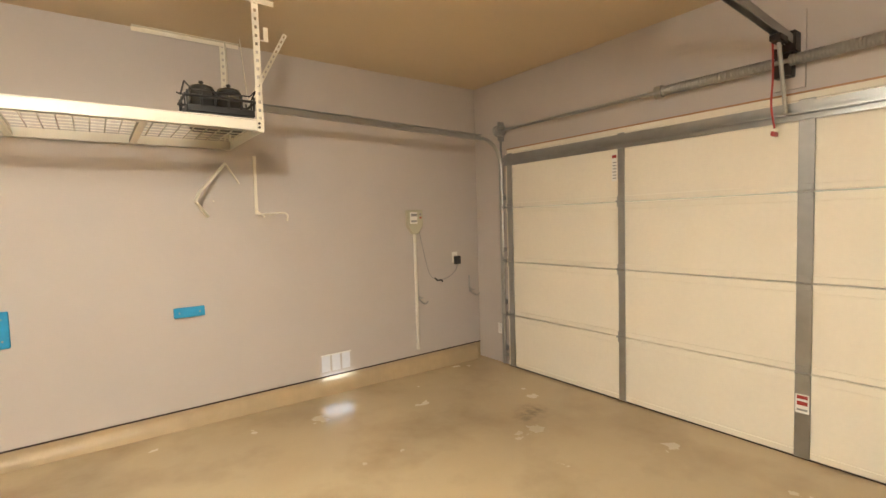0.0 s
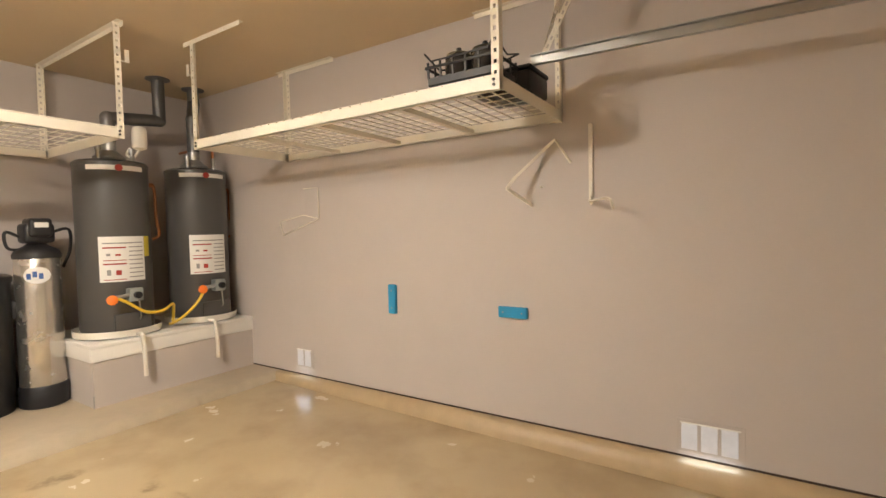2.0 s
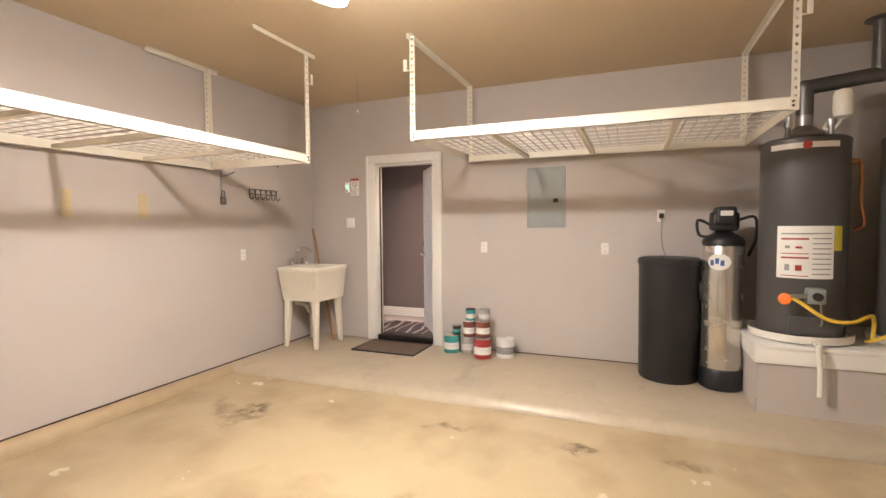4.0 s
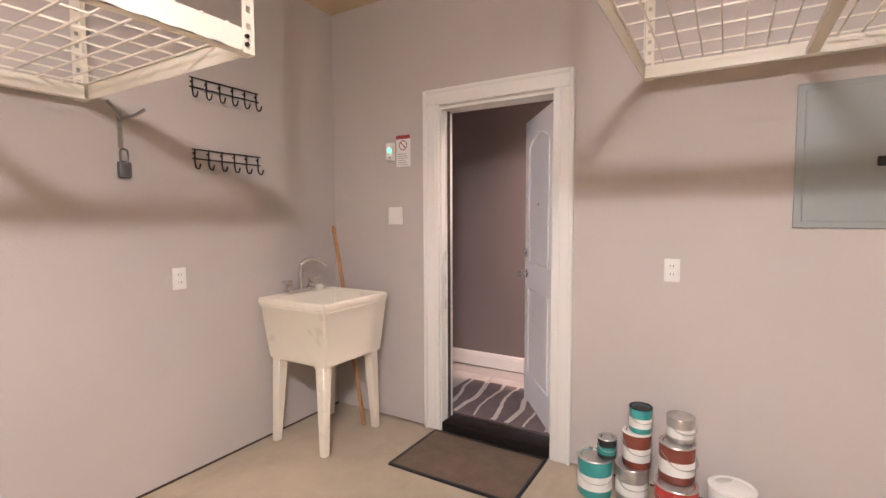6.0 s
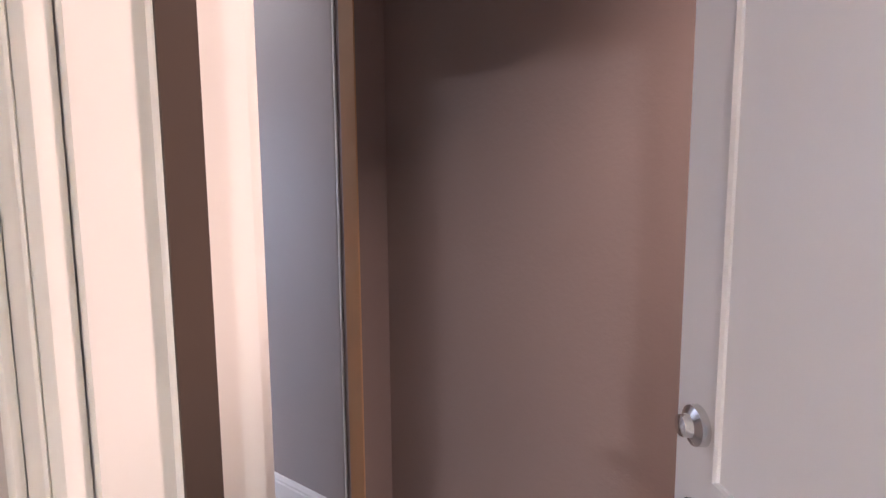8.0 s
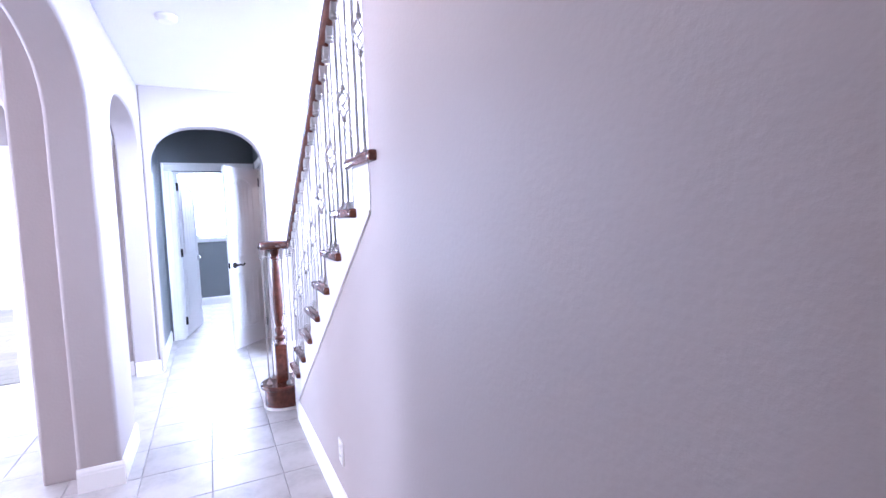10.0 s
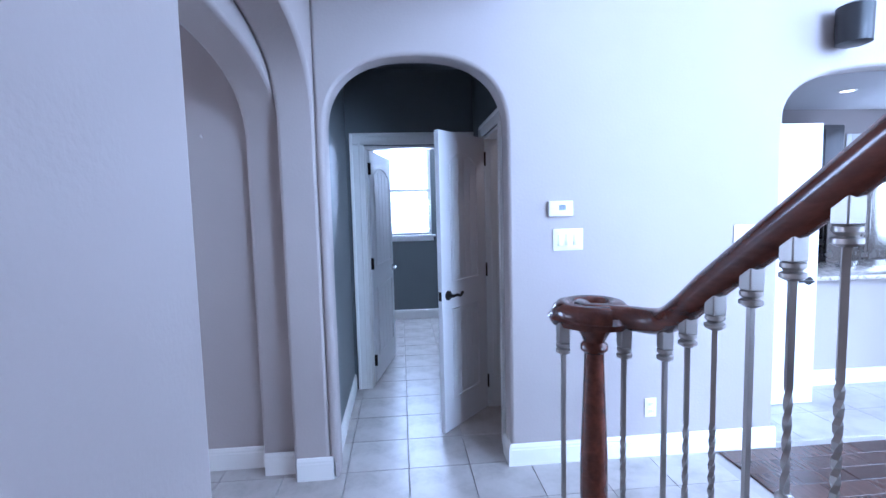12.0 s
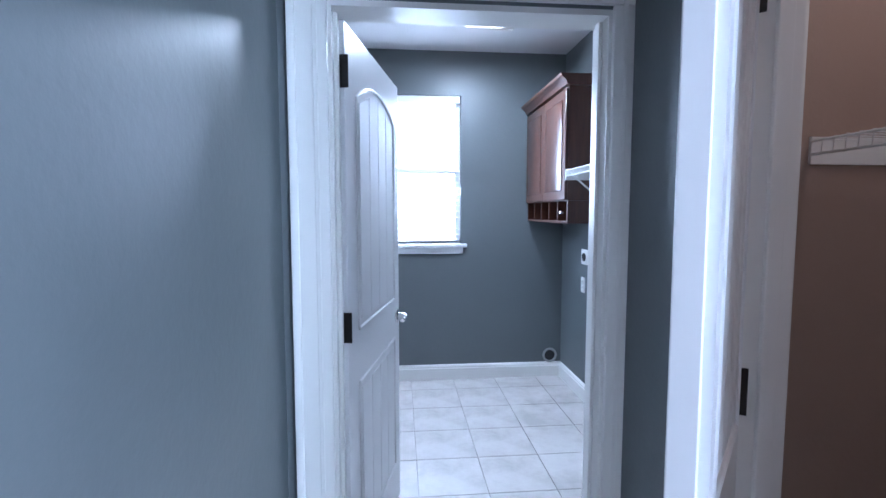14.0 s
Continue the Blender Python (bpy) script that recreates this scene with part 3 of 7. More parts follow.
# little passage behind the arch
LY = -8.0
slab("wall_passage_east", -2.70, -2.58, LY, EY - 0.161, HZ - 0.01, 2.76, DARK_PAINT, "dark grey painted passage wall")
CY0, CY1, CH = -6.93, -7.50, 2.135    # closet doorway
outline_wall("wall_passage_west", "x", -3.755, -3.86, [(EY - 0.161, HZ - 0.01), (CY0, HZ - 0.01), (CY0, CH), (CY1, CH), (CY1, HZ - 0.01), (LY, HZ - 0.01), (LY, 2.76), (EY - 0.161, 2.76)], DARK_PAINT, label="dark grey painted passage wall with a closet doorway")
LX0, LX1, LH = -2.835, -3.70, 2.145   # laundry doorway
outline_wall("wall_laundry_door", "y", LY, LY - 0.12, [(-2.0, HZ - 0.01), (LX0, HZ - 0.01), (LX0, LH), (LX1, LH), (LX1, HZ - 0.01), (-4.6, HZ - 0.01), (-4.6, 2.86), (-2.0, 2.86)], DARK_PAINT, label="dark grey painted wall around the laundry doorway")
tagged(part("ceiling_passage", bx(-3.86, -2.58, LY, EY - 0.161, 2.76, 2.85), DARK_PAINT, smooth=0), "dark grey passage ceiling", "ceiling", kind="structure")
# closet
slab("wall_closet_back", -4.75, -4.65, -8.0, -6.81, HZ - 0.01, 2.7, BROWN_PAINT, "brown painted closet wall")
slab("wall_closet_side", -4.65, -3.861, -7.85, -7.75, HZ - 0.01, 2.7, BROWN_PAINT, "brown painted closet wall")
tagged(part("ceiling_closet", bx(-4.75, -3.861, -8.0, -6.81, 2.7, 2.78), BROWN_PAINT, smooth=0), "brown closet ceiling", "ceiling", kind="structure")
# laundry
BY = -10.525
WX0, WX1, WZ0, WZ1 = -2.75, -3.555, 1.27, 2.49
slab("wall_laundry_west", -4.56, -4.44, BY, LY - 0.121, HZ - 0.01, 2.85, DARK_PAINT, "dark grey painted laundry wall")
slab("wall_laundry_east", -2.12, -2.0, BY, LY - 0.121, HZ - 0.01, 2.85, DARK_PAINT, "dark grey painted laundry wall")


def window_wall(name, axis, at0, at1, u0, u1, z0, z1, holes, material, label):
    """A wall with rectangular windows, each in a row of boxes."""
    bm = bmesh.new()
    def b(ua, ub, za, zb):
        ua, ub = min(ua, ub), max(ua, ub)
        if ub - ua > 1e-4 and zb - za > 1e-4:
            if axis == "x":
                box(bm, min(at0, at1), max(at0, at1), ua, ub, za, zb)
            else:
                box(bm, ua, ub, min(at0, at1), max(at0, at1), za, zb)
    u = u0
    for h0, h1, hz0, hz1 in sorted(holes):
        b(u, h0, z0, z1)
        b(h0, h1, z0, hz0)
        b(h0, h1, hz1, z1)
        u = h1
    b(u, u1, z0, z1)
    return tagged(part(name, bm, material, smooth=0), label, "wall", kind="structure")


window_wall("wall_laundry_back", "y", BY, BY - 0.15, -4.56, -2.0, HZ - 0.01, 2.85, [(WX1, WX0, WZ0, WZ1)], DARK_PAINT, "dark grey painted laundry wall with a window")
tagged(part("ceiling_laundry", bx(-4.56, -2.0, BY - 0.15, LY, 2.85, 2.95), WHITE_CEIL, smooth=0), "white textured laundry ceiling", "ceiling", kind="structure")
# study beyond the cased opening
window_wall("wall_study_street", "x", 1.6, 1.75, -12.5, -6.97, HZ - 0.01, HC, [(-11.6, -10.2, 0.85, 2.35), (-9.6, -8.0, 0.85, 2.35)], CREAM_PAINT, "cream painted study wall with two windows")
slab("wall_study_back", -2.0, 1.75, -12.65, -12.5, HZ - 0.01, HC, CREAM_PAINT, "cream painted study wall")
slab("wall_study_west", -2.0, -1.88, -12.5, -6.971, HZ - 0.01, HC, CREAM_PAINT, "cream painted study wall")
tagged(part("ceiling_study", bx(-2.0, 1.75, -12.65, -6.971, HC, HC + 0.1), WHITE_CEIL, smooth=0), "white study ceiling", "ceiling", kind="structure")
# foyer
# both openings are unseen, added to hold the foyer fills
window_wall("wall_foyer_street", "x", 2.05, 2.2, -6.83, Y0 - 0.15, HZ - 0.01, HC, [(-4.5, -3.1, 0.6, 2.5), (-6.45, -5.35, 0.7, 2.4)], PAINT, "greige painted foyer wall with two added windows")
tagged(part("ceiling_hall", bx(-3.86, 2.2, -6.83, Y0 - 0.151, HC, HC + 0.15), WHITE_CEIL, smooth=0), "white hall ceiling with a cut edge over the stairs", "ceiling", kind="structure")
tagged(part("ceiling_vestibule", bx(-3.86, X0 - 0.14, Y0 - 0.15, 1.5, HC, HC + 0.15), WHITE_CEIL, smooth=0), "white vestibule ceiling", "ceiling", kind="structure")
slab("wall_hall_upper", -3.86, -3.70, -6.64, SY, HC + 0.15, TOP, PAINT, "greige upper wall over the hall ceiling edge")
# great room behind the stairs, open to two storeys
# these windows are out of view, added as openings for the daylight lamps
window_wall("wall_great_west", "x", -9.2, -9.05, -6.64, 0.0, HZ - 0.01, TOP, [(-5.6, -4.0, 0.7, 4.6), (-3.4, -1.8, 0.7, 4.6)], PAINT, "greige great room wall with tall added windows")
window_wall("wall_great_north", "y", -0.15, 0.0, -9.2, FX - 0.141, HZ - 0.01, TOP, [(-8.6, -6.0, 0.7, 4.6)], PAINT, "greige great room wall with a tall added window")
slab("wall_stair_far", -4.99, -4.87, SY, -0.151, HZ - 0.01, TOP, PAINT, "greige wall on the far side of the stairs")
tagged(part("ceiling_great", bx(-9.2, -3.70, -6.8, 0.0, TOP, TOP + 0.12), WHITE_CEIL, smooth=0), "white two storey ceiling", "ceiling", kind="structure")
# kitchen behind the second archway
slab("wall_kitchen_west", -10.75, -10.6, -10.05, -6.65, HZ - 0.01, 2.8, PAINT, "greige kitchen wall")
window_wall("wall_kitchen_back", "y", -9.9, -10.05, -10.6, -4.76, HZ - 0.01, 2.8, [(-9.8, -9.15, 1.0, 2.4)], PAINT, "greige kitchen wall with a window")
slab("wall_kitchen_east", -4.87, -4.76, -9.9, -6.81, HZ - 0.01, 2.8, PAINT, "greige kitchen wall")
tagged(part("ceiling_kitchen", bx(-10.75, -4.76, -10.05, -6.81, 2.8, 2.9), WHITE_CEIL, smooth=0), "white kitchen ceiling with recessed lamps", "ceiling", kind="structure")

# ---- garage: the things ----


def overhead_rack(name, label, length, depth, z, posts_along, x, y, rz, hooks=True):
    """Ceiling rack: x along its length from 0, y from the front edge 0 to the back. posts_along: short ceiling brackets lie along it, else across."""
    t = thing(name, label, "storage rack", x, y, z, rz, "overhead racks")
    h = 0.065
    for nm, a in (("front_beam", 0.0), ("back_beam", depth)):
        bm = bmesh.new()
        s = 1 if a == 0 else -1
        box(bm, 0, length, min(a, a + s * 0.004), max(a, a + s * 0.004), 0, h)
        box(bm, 0, length, min(a, a + s * 0.04), max(a, a + s * 0.04), 0.0, 0.004)
        part(nm, bm, RACK, t, smooth=0)
    for a in (0.0, length):
        bm = bmesh.new()
        box(bm, min(a, a + (0.004 if a == 0 else -0.004)), max(a, a + (0.004 if a == 0 else -0.004)), 0.004, depth - 0.004, 0, h)
        part("side_beam", bm, RACK, t, smooth=0)
    for k in range(1, 4):
        part("cross_bar", bx(length * k / 4 - 0.02, length * k / 4 + 0.02, 0.005, depth - 0.005, 0.004, 0.034), RACK, t, smooth=0)
    # wire deck in two lattices, each wire a piece
    half_len = length / 2 - 0.02
    across = to_mesh("deck_wire", bx(-0.003, 0.003, -0.004, depth + 0.004, 0, 0.006), RACK)
    along = to_mesh("deck_wire", bx(0, half_len, -0.003, 0.003, 0.006, 0.012), RACK)
    for half in range(2):
        a = 0.01 + half * length / 2
        for i in range(17):
            shared("deck_wire", across, t, pose(a + half_len * i / 16, 0, h))
        for j in range(9):
            shared("deck_wire", along, t, pose(a, 0.02 + (depth - 0.04) * j / 8, h))
    up = ZC - z - 0.004
    for i, a in enumerate((0.0, length)):
        for b in (0.0, depth):
            s, q = (1 if a == 0 else -1), (1 if b == 0 else -1)
            bm = bmesh.new()
            xa, xb = sorted((a, a + s * 0.042))
            ya, yb = sorted((b - q * 0.001, b - q * 0.004))
            # slotted angle: strips with holes between
            box(bm, xa, xa + 0.013, ya, yb, -0.005, up)
            box(bm, xb - 0.013, xb, ya, yb, -0.005, up)
            n = int(up / 0.05)
            for k in range(n + 1):
                zz = up * k / n
                box(bm, xa + 0.013, xb - 0.013, ya, yb, max(zz - 0.016, -0.005), min(zz + 0.016, up))
            xs = sorted((a, a + s * 0.004))
            ys = sorted((b, b + q * 0.038))
            box(bm, xs[0], xs[1], ys[0], ys[1], -0.005, up)
            part("post", bm, RACK, t, smooth=0)
            if posts_along:
                bm = bmesh.new()
                c0, c1 = sorted((a - s * 0.10, a + s * 0.62))
                box(bm, c0, c1, ys[0], ys[1], up, up + 0.003)
                box(bm, c0, c1, ys[0] if q > 0 else ys[1] - 0.004, (ys[0] + 0.004) if q > 0 else ys[1], up - 0.03, up)
                part("ceiling_bracket", bm, RACK, t, smooth=0)
            if hooks and b == 0.0:
                bm = bmesh.new()
                zz = up - 0.22
                xo = a - s * 0.045
                x0, x1 = sorted((a, xo))
                box(bm, x0, x1, -0.008, -0.004, zz - 0.045, zz - 0.037)
                x2, x3 = sorted((xo - s * 0.008, xo + s * 0.022))
                box(bm, x2, x3, -0.010, -0.004, zz - 0.045, zz + 0.045, 0.002, 1)
                part("side_hook", bm, RACK, t, smooth=0)
        if not posts_along:
            s = 1 if a == 0 else -1
            bm = bmesh.new()
            xs = sorted((a, a + s * 0.04))
            box(bm, xs[0], xs[1], -0.06, depth + 0.05, up, up + 0.003)
            box(bm, xs[0] if s > 0 else xs[1] - 0.004, (xs[0] + 0.004) if s > 0 else xs[1], -0.06, depth + 0.05, up - 0.032, up)
            part("ceiling_bracket", bm, RACK, t, smooth=0)
    for a in (0.03, length - 0.03):
        for zz in (0.02, 0.045):
            part("bolt", tube([(a, -0.002, zz), (a, -0.012, zz)], 0.007, 8), BLACK_METAL, t)
    return t


overhead_rack("overhead_rack", "white steel overhead rack holding a black carry case", 2.625, 0.90, 2.065, True, -0.857, 3.71, 0)
overhead_rack("overhead_rack", "empty white steel overhead rack hung above the softener tanks", 2.535, 1.42, 2.095, False, -0.953, 0.724, 90)
overhead_rack("overhead_rack", "white steel overhead rack hung above the sink wall", 2.62, 1.14, 1.965, True, 1.70, -0.22, 180)


def carry_case():
    t = thing("carry_case", "black plastic basket holding two dark lidded jars", "basket", 1.53, 3.87, 2.065 + 0.077)
    bm = bmesh.new()
    box(bm, -0.19, 0.19, -0.13, 0.13, 0.0, 0.012, 0.004, 1)
    box(bm, -0.195, 0.195, -0.135, -0.123, 0.012, 0.055, 0.004, 1)
    box(bm, -0.195, 0.195, 0.123, 0.135, 0.012, 0.055, 0.004, 1)
    box(bm, -0.195, -0.183, -0.123, 0.123, 0.012, 0.055, 0.004, 1)
    box(bm, 0.183, 0.195, -0.123, 0.123, 0.012, 0.055, 0.004, 1)
    part("tray", bm, BLACK, t)
    for z, r in ((0.105, 0.008), (0.165, 0.005)):
        a, b = 0.195 + z * 0.06, 0.135 + z * 0.06
        dip = 0.03 if z > 0.12 else 0.0
        pts = [(-a, -b, z + dip * 0.5), (-a * 0.8, -b, z - dip), (0, -b, z - dip), (a * 0.8, -b, z - dip), (a, -b, z + dip * 0.5), (a, 0, z - dip), (a, b, z + dip * 0.5), (0, b, z - dip), (-a, b, z + dip * 0.5), (-a, 0, z - dip), (-a, -b, z + dip * 0.5)]
        part("rim_band", ring_path(bmesh.new(), pts, r, 8), BLACK, t)
    rib = to_mesh("rib", bx(-0.007, 0.007, -0.004, 0.004, 0, 0.085, 0.002, 1), BLACK)
    for k in range(6):
        u = -0.19 + 0.076 * k
        for sy in (-1, 1):
            shared("rib", rib, t, pose(u, sy * 0.134, 0.05, -sy * 3, 0, 0))
    for v in (-0.06, 0.06):
        for sx in (-1, 1):
            shared("rib", rib, t, pose(sx * 0.194, v, 0.05, 0, sx * 3, 90))
    for u in (-0.085, 0.075):
        q = thing("lidded_jar", "dark glossy jar with a domed lid in the basket", "jar", 1.53 + u, 3.88, 2.065 + 0.077 + 0.0125, group="lidded jars")
        part("jar_body", turned([(0.06, 0.0), (0.074, 0.015), (0.077, 0.06), (0.076, 0.145), (0.07, 0.158)], 28), JAR, q)
        part("lid", turned([(0.074, 0.158), (0.076, 0.166), (0.066, 0.184), (0.035, 0.196), (0.010, 0.199)], 28), JAR, q)
        part("lid_knob", turned([(0.010, 0.198), (0.008, 0.206), (0.016, 0.212), (0.012, 0.221)], 14), BLACK, q)
    b = thing("black_box", "small black plastic box at the rack end", "box", 1.60, 4.22, 2.065 + 0.077)
    part("box_body", bx(-0.16, 0.17, -0.14, 0.14, 0, 0.12, 0.015), BLACK, b)
    part("box_lid", bx(-0.165, 0.175, -0.145, 0.145, 0.12, 0.145, 0.008), BLACK, b)


carry_case()


def garage_door():
    t = thing("garage_door", "cream steel sectional garage door with galvanized stiles", "garage door", X1, (GY0 + GY1) / 2, -0.122)
    w = GY1 - GY0 + 0.06
    hs = 0.5625
    stiles = [2.785, 1.54, 0.30]
    for k in range(4):
        z0, z1 = k * hs + (0.02 if k == 0 else 0.003), (k + 1) * hs - 0.003
        p = part("door_section", bx(-0.028, 0.02, -w / 2, w / 2, z0, z1, 0.004, 1), GDOOR, t)
        part("section_rail", bx(-0.036, -0.027, -w / 2, w / 2, z1 - 0.055, z1 - 0.004, 0.003, 1), GDOOR, p)
        part("section_rail", bx(-0.036, -0.027, -w / 2, w / 2, z0 + 0.004, z0 + 0.045, 0.003, 1), GDOOR, p)
        for i, s in enumerate(stiles + [4.06, GY0 + 0.06]):
            u = s - (GY0 + GY1) / 2
            hw = 0.042 if s == 1.54 else (0.030 if i < 3 else 0.035)
            part("stile", bx(-0.046, -0.036, u - hw, u + hw, z0 + 0.002, z1 - 0.002, 0.003, 1), GALV, p)
            if k:
                bm = bx(-0.052, -0.046, u - 0.035, u + 0.035, z0 - 0.045, z0 + 0.045, 0.002, 1)
                ring_path(bm, [(-0.056, u - 0.04, z0), (-0.056, u + 0.04, z0)], 0.009, 10)
                part("hinge", bm, GALV, p, "galvanized hinge")
    part("bottom_seal", bx(-0.03, 0.02, -w / 2, w / 2, -0.01, 0.022, 0.004, 1), GAP, t, "black rubber bottom seal")
    bm = bx(-0.085, -0.046, -w / 2, w / 2, 4 * hs - 0.075, 4 * hs - 0.068)
    box(bm, -0.052, -0.046, -w / 2, w / 2, 4 * hs - 0.13, 4 * hs - 0.02)
    box(bm, -0.085, -0.080, -w / 2, w / 2, 4 * hs - 0.095, 4 * hs - 0.05)
    part("top_strut", bm, GALV, t, "galvanized stiffening strut", smooth=0)
    u = 1.54 - (GY0 + GY1) / 2
    part("sticker", bx(-0.0478, -0.047, u - 0.036, u + 0.036, 0.31, 0.43), LABEL, t, "white warning sticker with red print")
    for z, h, m in ((0.40, 0.022, RED), (0.36, 0.025, RED), (0.325, 0.012, GREY_INK)):
        part("print_bar", bx(-0.0486, -0.0480, u - 0.028, u + 0.028, z, z + h), m, t)
    u = 2.855 - (GY0 + GY1) / 2
    part("sticker", bx(-0.0295, -0.0285, u - 0.022, u + 0.022, 1.86, 2.08), LABEL, t, "white instruction sticker")
    part("print_bar", bx(-0.0302, -0.0297, u - 0.020, u + 0.020, 2.05, 2.075), RED, t)
    for k in range(6):
        part("print_bar", bx(-0.0302, -0.0297, u - 0.016, u + 0.014, 1.88 + k * 0.026, 1.888 + k * 0.026), GREY_INK, t)
    return t


garage_door()
slab("trim_door_stop", X1 - 0.012, X1 + 0.0, GY0 - 0.02, GY1 + 0.02, GH - 0.0, GH + 0.045, GDOOR, "cream door stop over the overhead door", "trim")
slab("trim_door_stop_top", X1 - 0.016, X1, GY0 - 0.02, GY1 + 0.02, GH + 0.046, GH + 0.056, HANDLE_WOOD, "bare wooden edge over the overhead door", "trim")


def door_track(side):
    y = GY1 + 0.075 if side > 0 else GY0 - 0.075
    t = thing("door_track", "galvanized garage door track curving to the ceiling", "track", X1, y, 0, group="garage door tracks")
    def strip(pts, nm):
        bm = bmesh.new()
        ring_path(bm, pts, 0.026, 10, squash=0.55)
        part(nm, bm, GALV, t)
    strip([(-0.055, 0, -0.09), (-0.055, 0, 1.0), (-0.055, 0, 2.0)], "vertical_track")
    r = 0.275
    arc = [(-0.055 - r * (1 - math.cos(a)), 0, 2.0 + r * math.sin(a)) for a in [math.pi / 2 * k / 12 for k in range(13)]]
    strip(arc, "curved_track")
    bm = bmesh.new()
    x0, x1 = -0.055 - r, -2.62
    for za, zb, ya, yb in ((-0.028, 0.028, -0.004, 0.0), (0.024, 0.028, -0.03, 0.0), (-0.028, -0.024, -0.03, 0.0)):
        bm2 = box(bm, x1, x0, ya, yb, 2.275 + za, 2.275 + zb)
    for v in bm.verts:
        v.co.z += (x0 - v.co.x) * 0.022
    part("horizontal_track", bm, GALV, t, smooth=0)
    part("wall_angle", bx(-0.032, -0.001, 0.03 if side > 0 else -0.035, 0.035 if side > 0 else -0.03, -0.09, 2.34), GALV, t, smooth=0)
    for z in (0.05, 0.55, 1.1, 1.65):
        bm = bx(-0.05, -0.002, -0.02, 0.03, z, z + 0.05, 0.003, 1)
        part("track_bracket", bm, GALV, t)
    for z in (0.0, 0.44, 1.0, 1.57):
        part("roller", tube([(-0.055, -0.05 * side, z + 0.01), (-0.055, 0.012 * side, z + 0.01)], 0.02, 12), GALV, t)
    bm = bmesh.new()
    box(bm, -0.09, -0.001, -0.004, 0.004, 2.26, 2.46)
    ring_path(bm, [(-0.09, -0.07, 2.36), (-0.09, -0.055, 2.36), (-0.09, 0.0, 2.36), (-0.09, 0.012, 2.36)], [0.055, 0.062, 0.045, 0.058], 18)
    part("cable_drum", bm, GALV, t)
    # hanger to the ceiling at the back
    a = Vector((x1 + 0.06, 0.004, 2.33))
    for b in (Vector((x1 + 0.10, 0.30 if side > 0 else -0.30, ZC - 0.002)), Vector((x1 + 0.36, 0.02, ZC - 0.002))):
        d = b - a
        m = Matrix.Translation(a) @ d.to_track_quat("X", "Y").to_matrix().to_4x4()
        bm = bmesh.new()
        L, n = d.length, int(d.length / 0.045)
        box(bm, 0, L, -0.016, -0.006, -0.0015, 0.0015)
        box(bm, 0, L, 0.006, 0.016, -0.0015, 0.0015)
        for k in range(n + 1):
            box(bm, max(0, L * k / n - 0.012), min(L, L * k / n + 0.012), -0.006, 0.006, -0.0015, 0.0015)
        bmesh.ops.transform(bm, matrix=m, verts=bm.verts)
        part("hanger_strap", bm, RACK, t, "perforated steel hanger strap", smooth=0)


door_track(1)
door_track(-1)


def torsion_bar():
    t = thing("torsion_shaft", "steel torsion shaft with two dark springs above the overhead door", "torsion shaft", X1 - 0.09, (GY0 + GY1) / 2, 2.36)
    h = (GY1 - GY0) / 2 + 0.12
    part("shaft", tube([(0, -h, 0), (0, h, 0)], 0.014, 12), GALV, t)
    for s in (1, -1):
        a, b = s * 0.04, s * 0.75
        bm = bmesh.new()
        ring_path(bm, [(0, a + (b - a) * k / 80, 0) for k in range(81)], [0.030 + 0.005 * (k % 2) for k in range(81)], 16)
        part("spring", bm, GALV, t, "dark oiled torsion spring")
        part("winding_cone", tube([(0, b, 0), (0, b + s * 0.05, 0)], 0.045, 14), GALV, t)
    bm = bx(0.0, 0.088, -0.05, 0.05, -0.09, 0.09, 0.004, 1)
    part("centre_bracket", bm, BLACK_METAL, t)
    part("centre_board", bx(0.07, 0.089, -0.10, 0.10, -0.16, 0.30), GARAGE_PAINT, t, smooth=0)
    return t


torsion_bar()


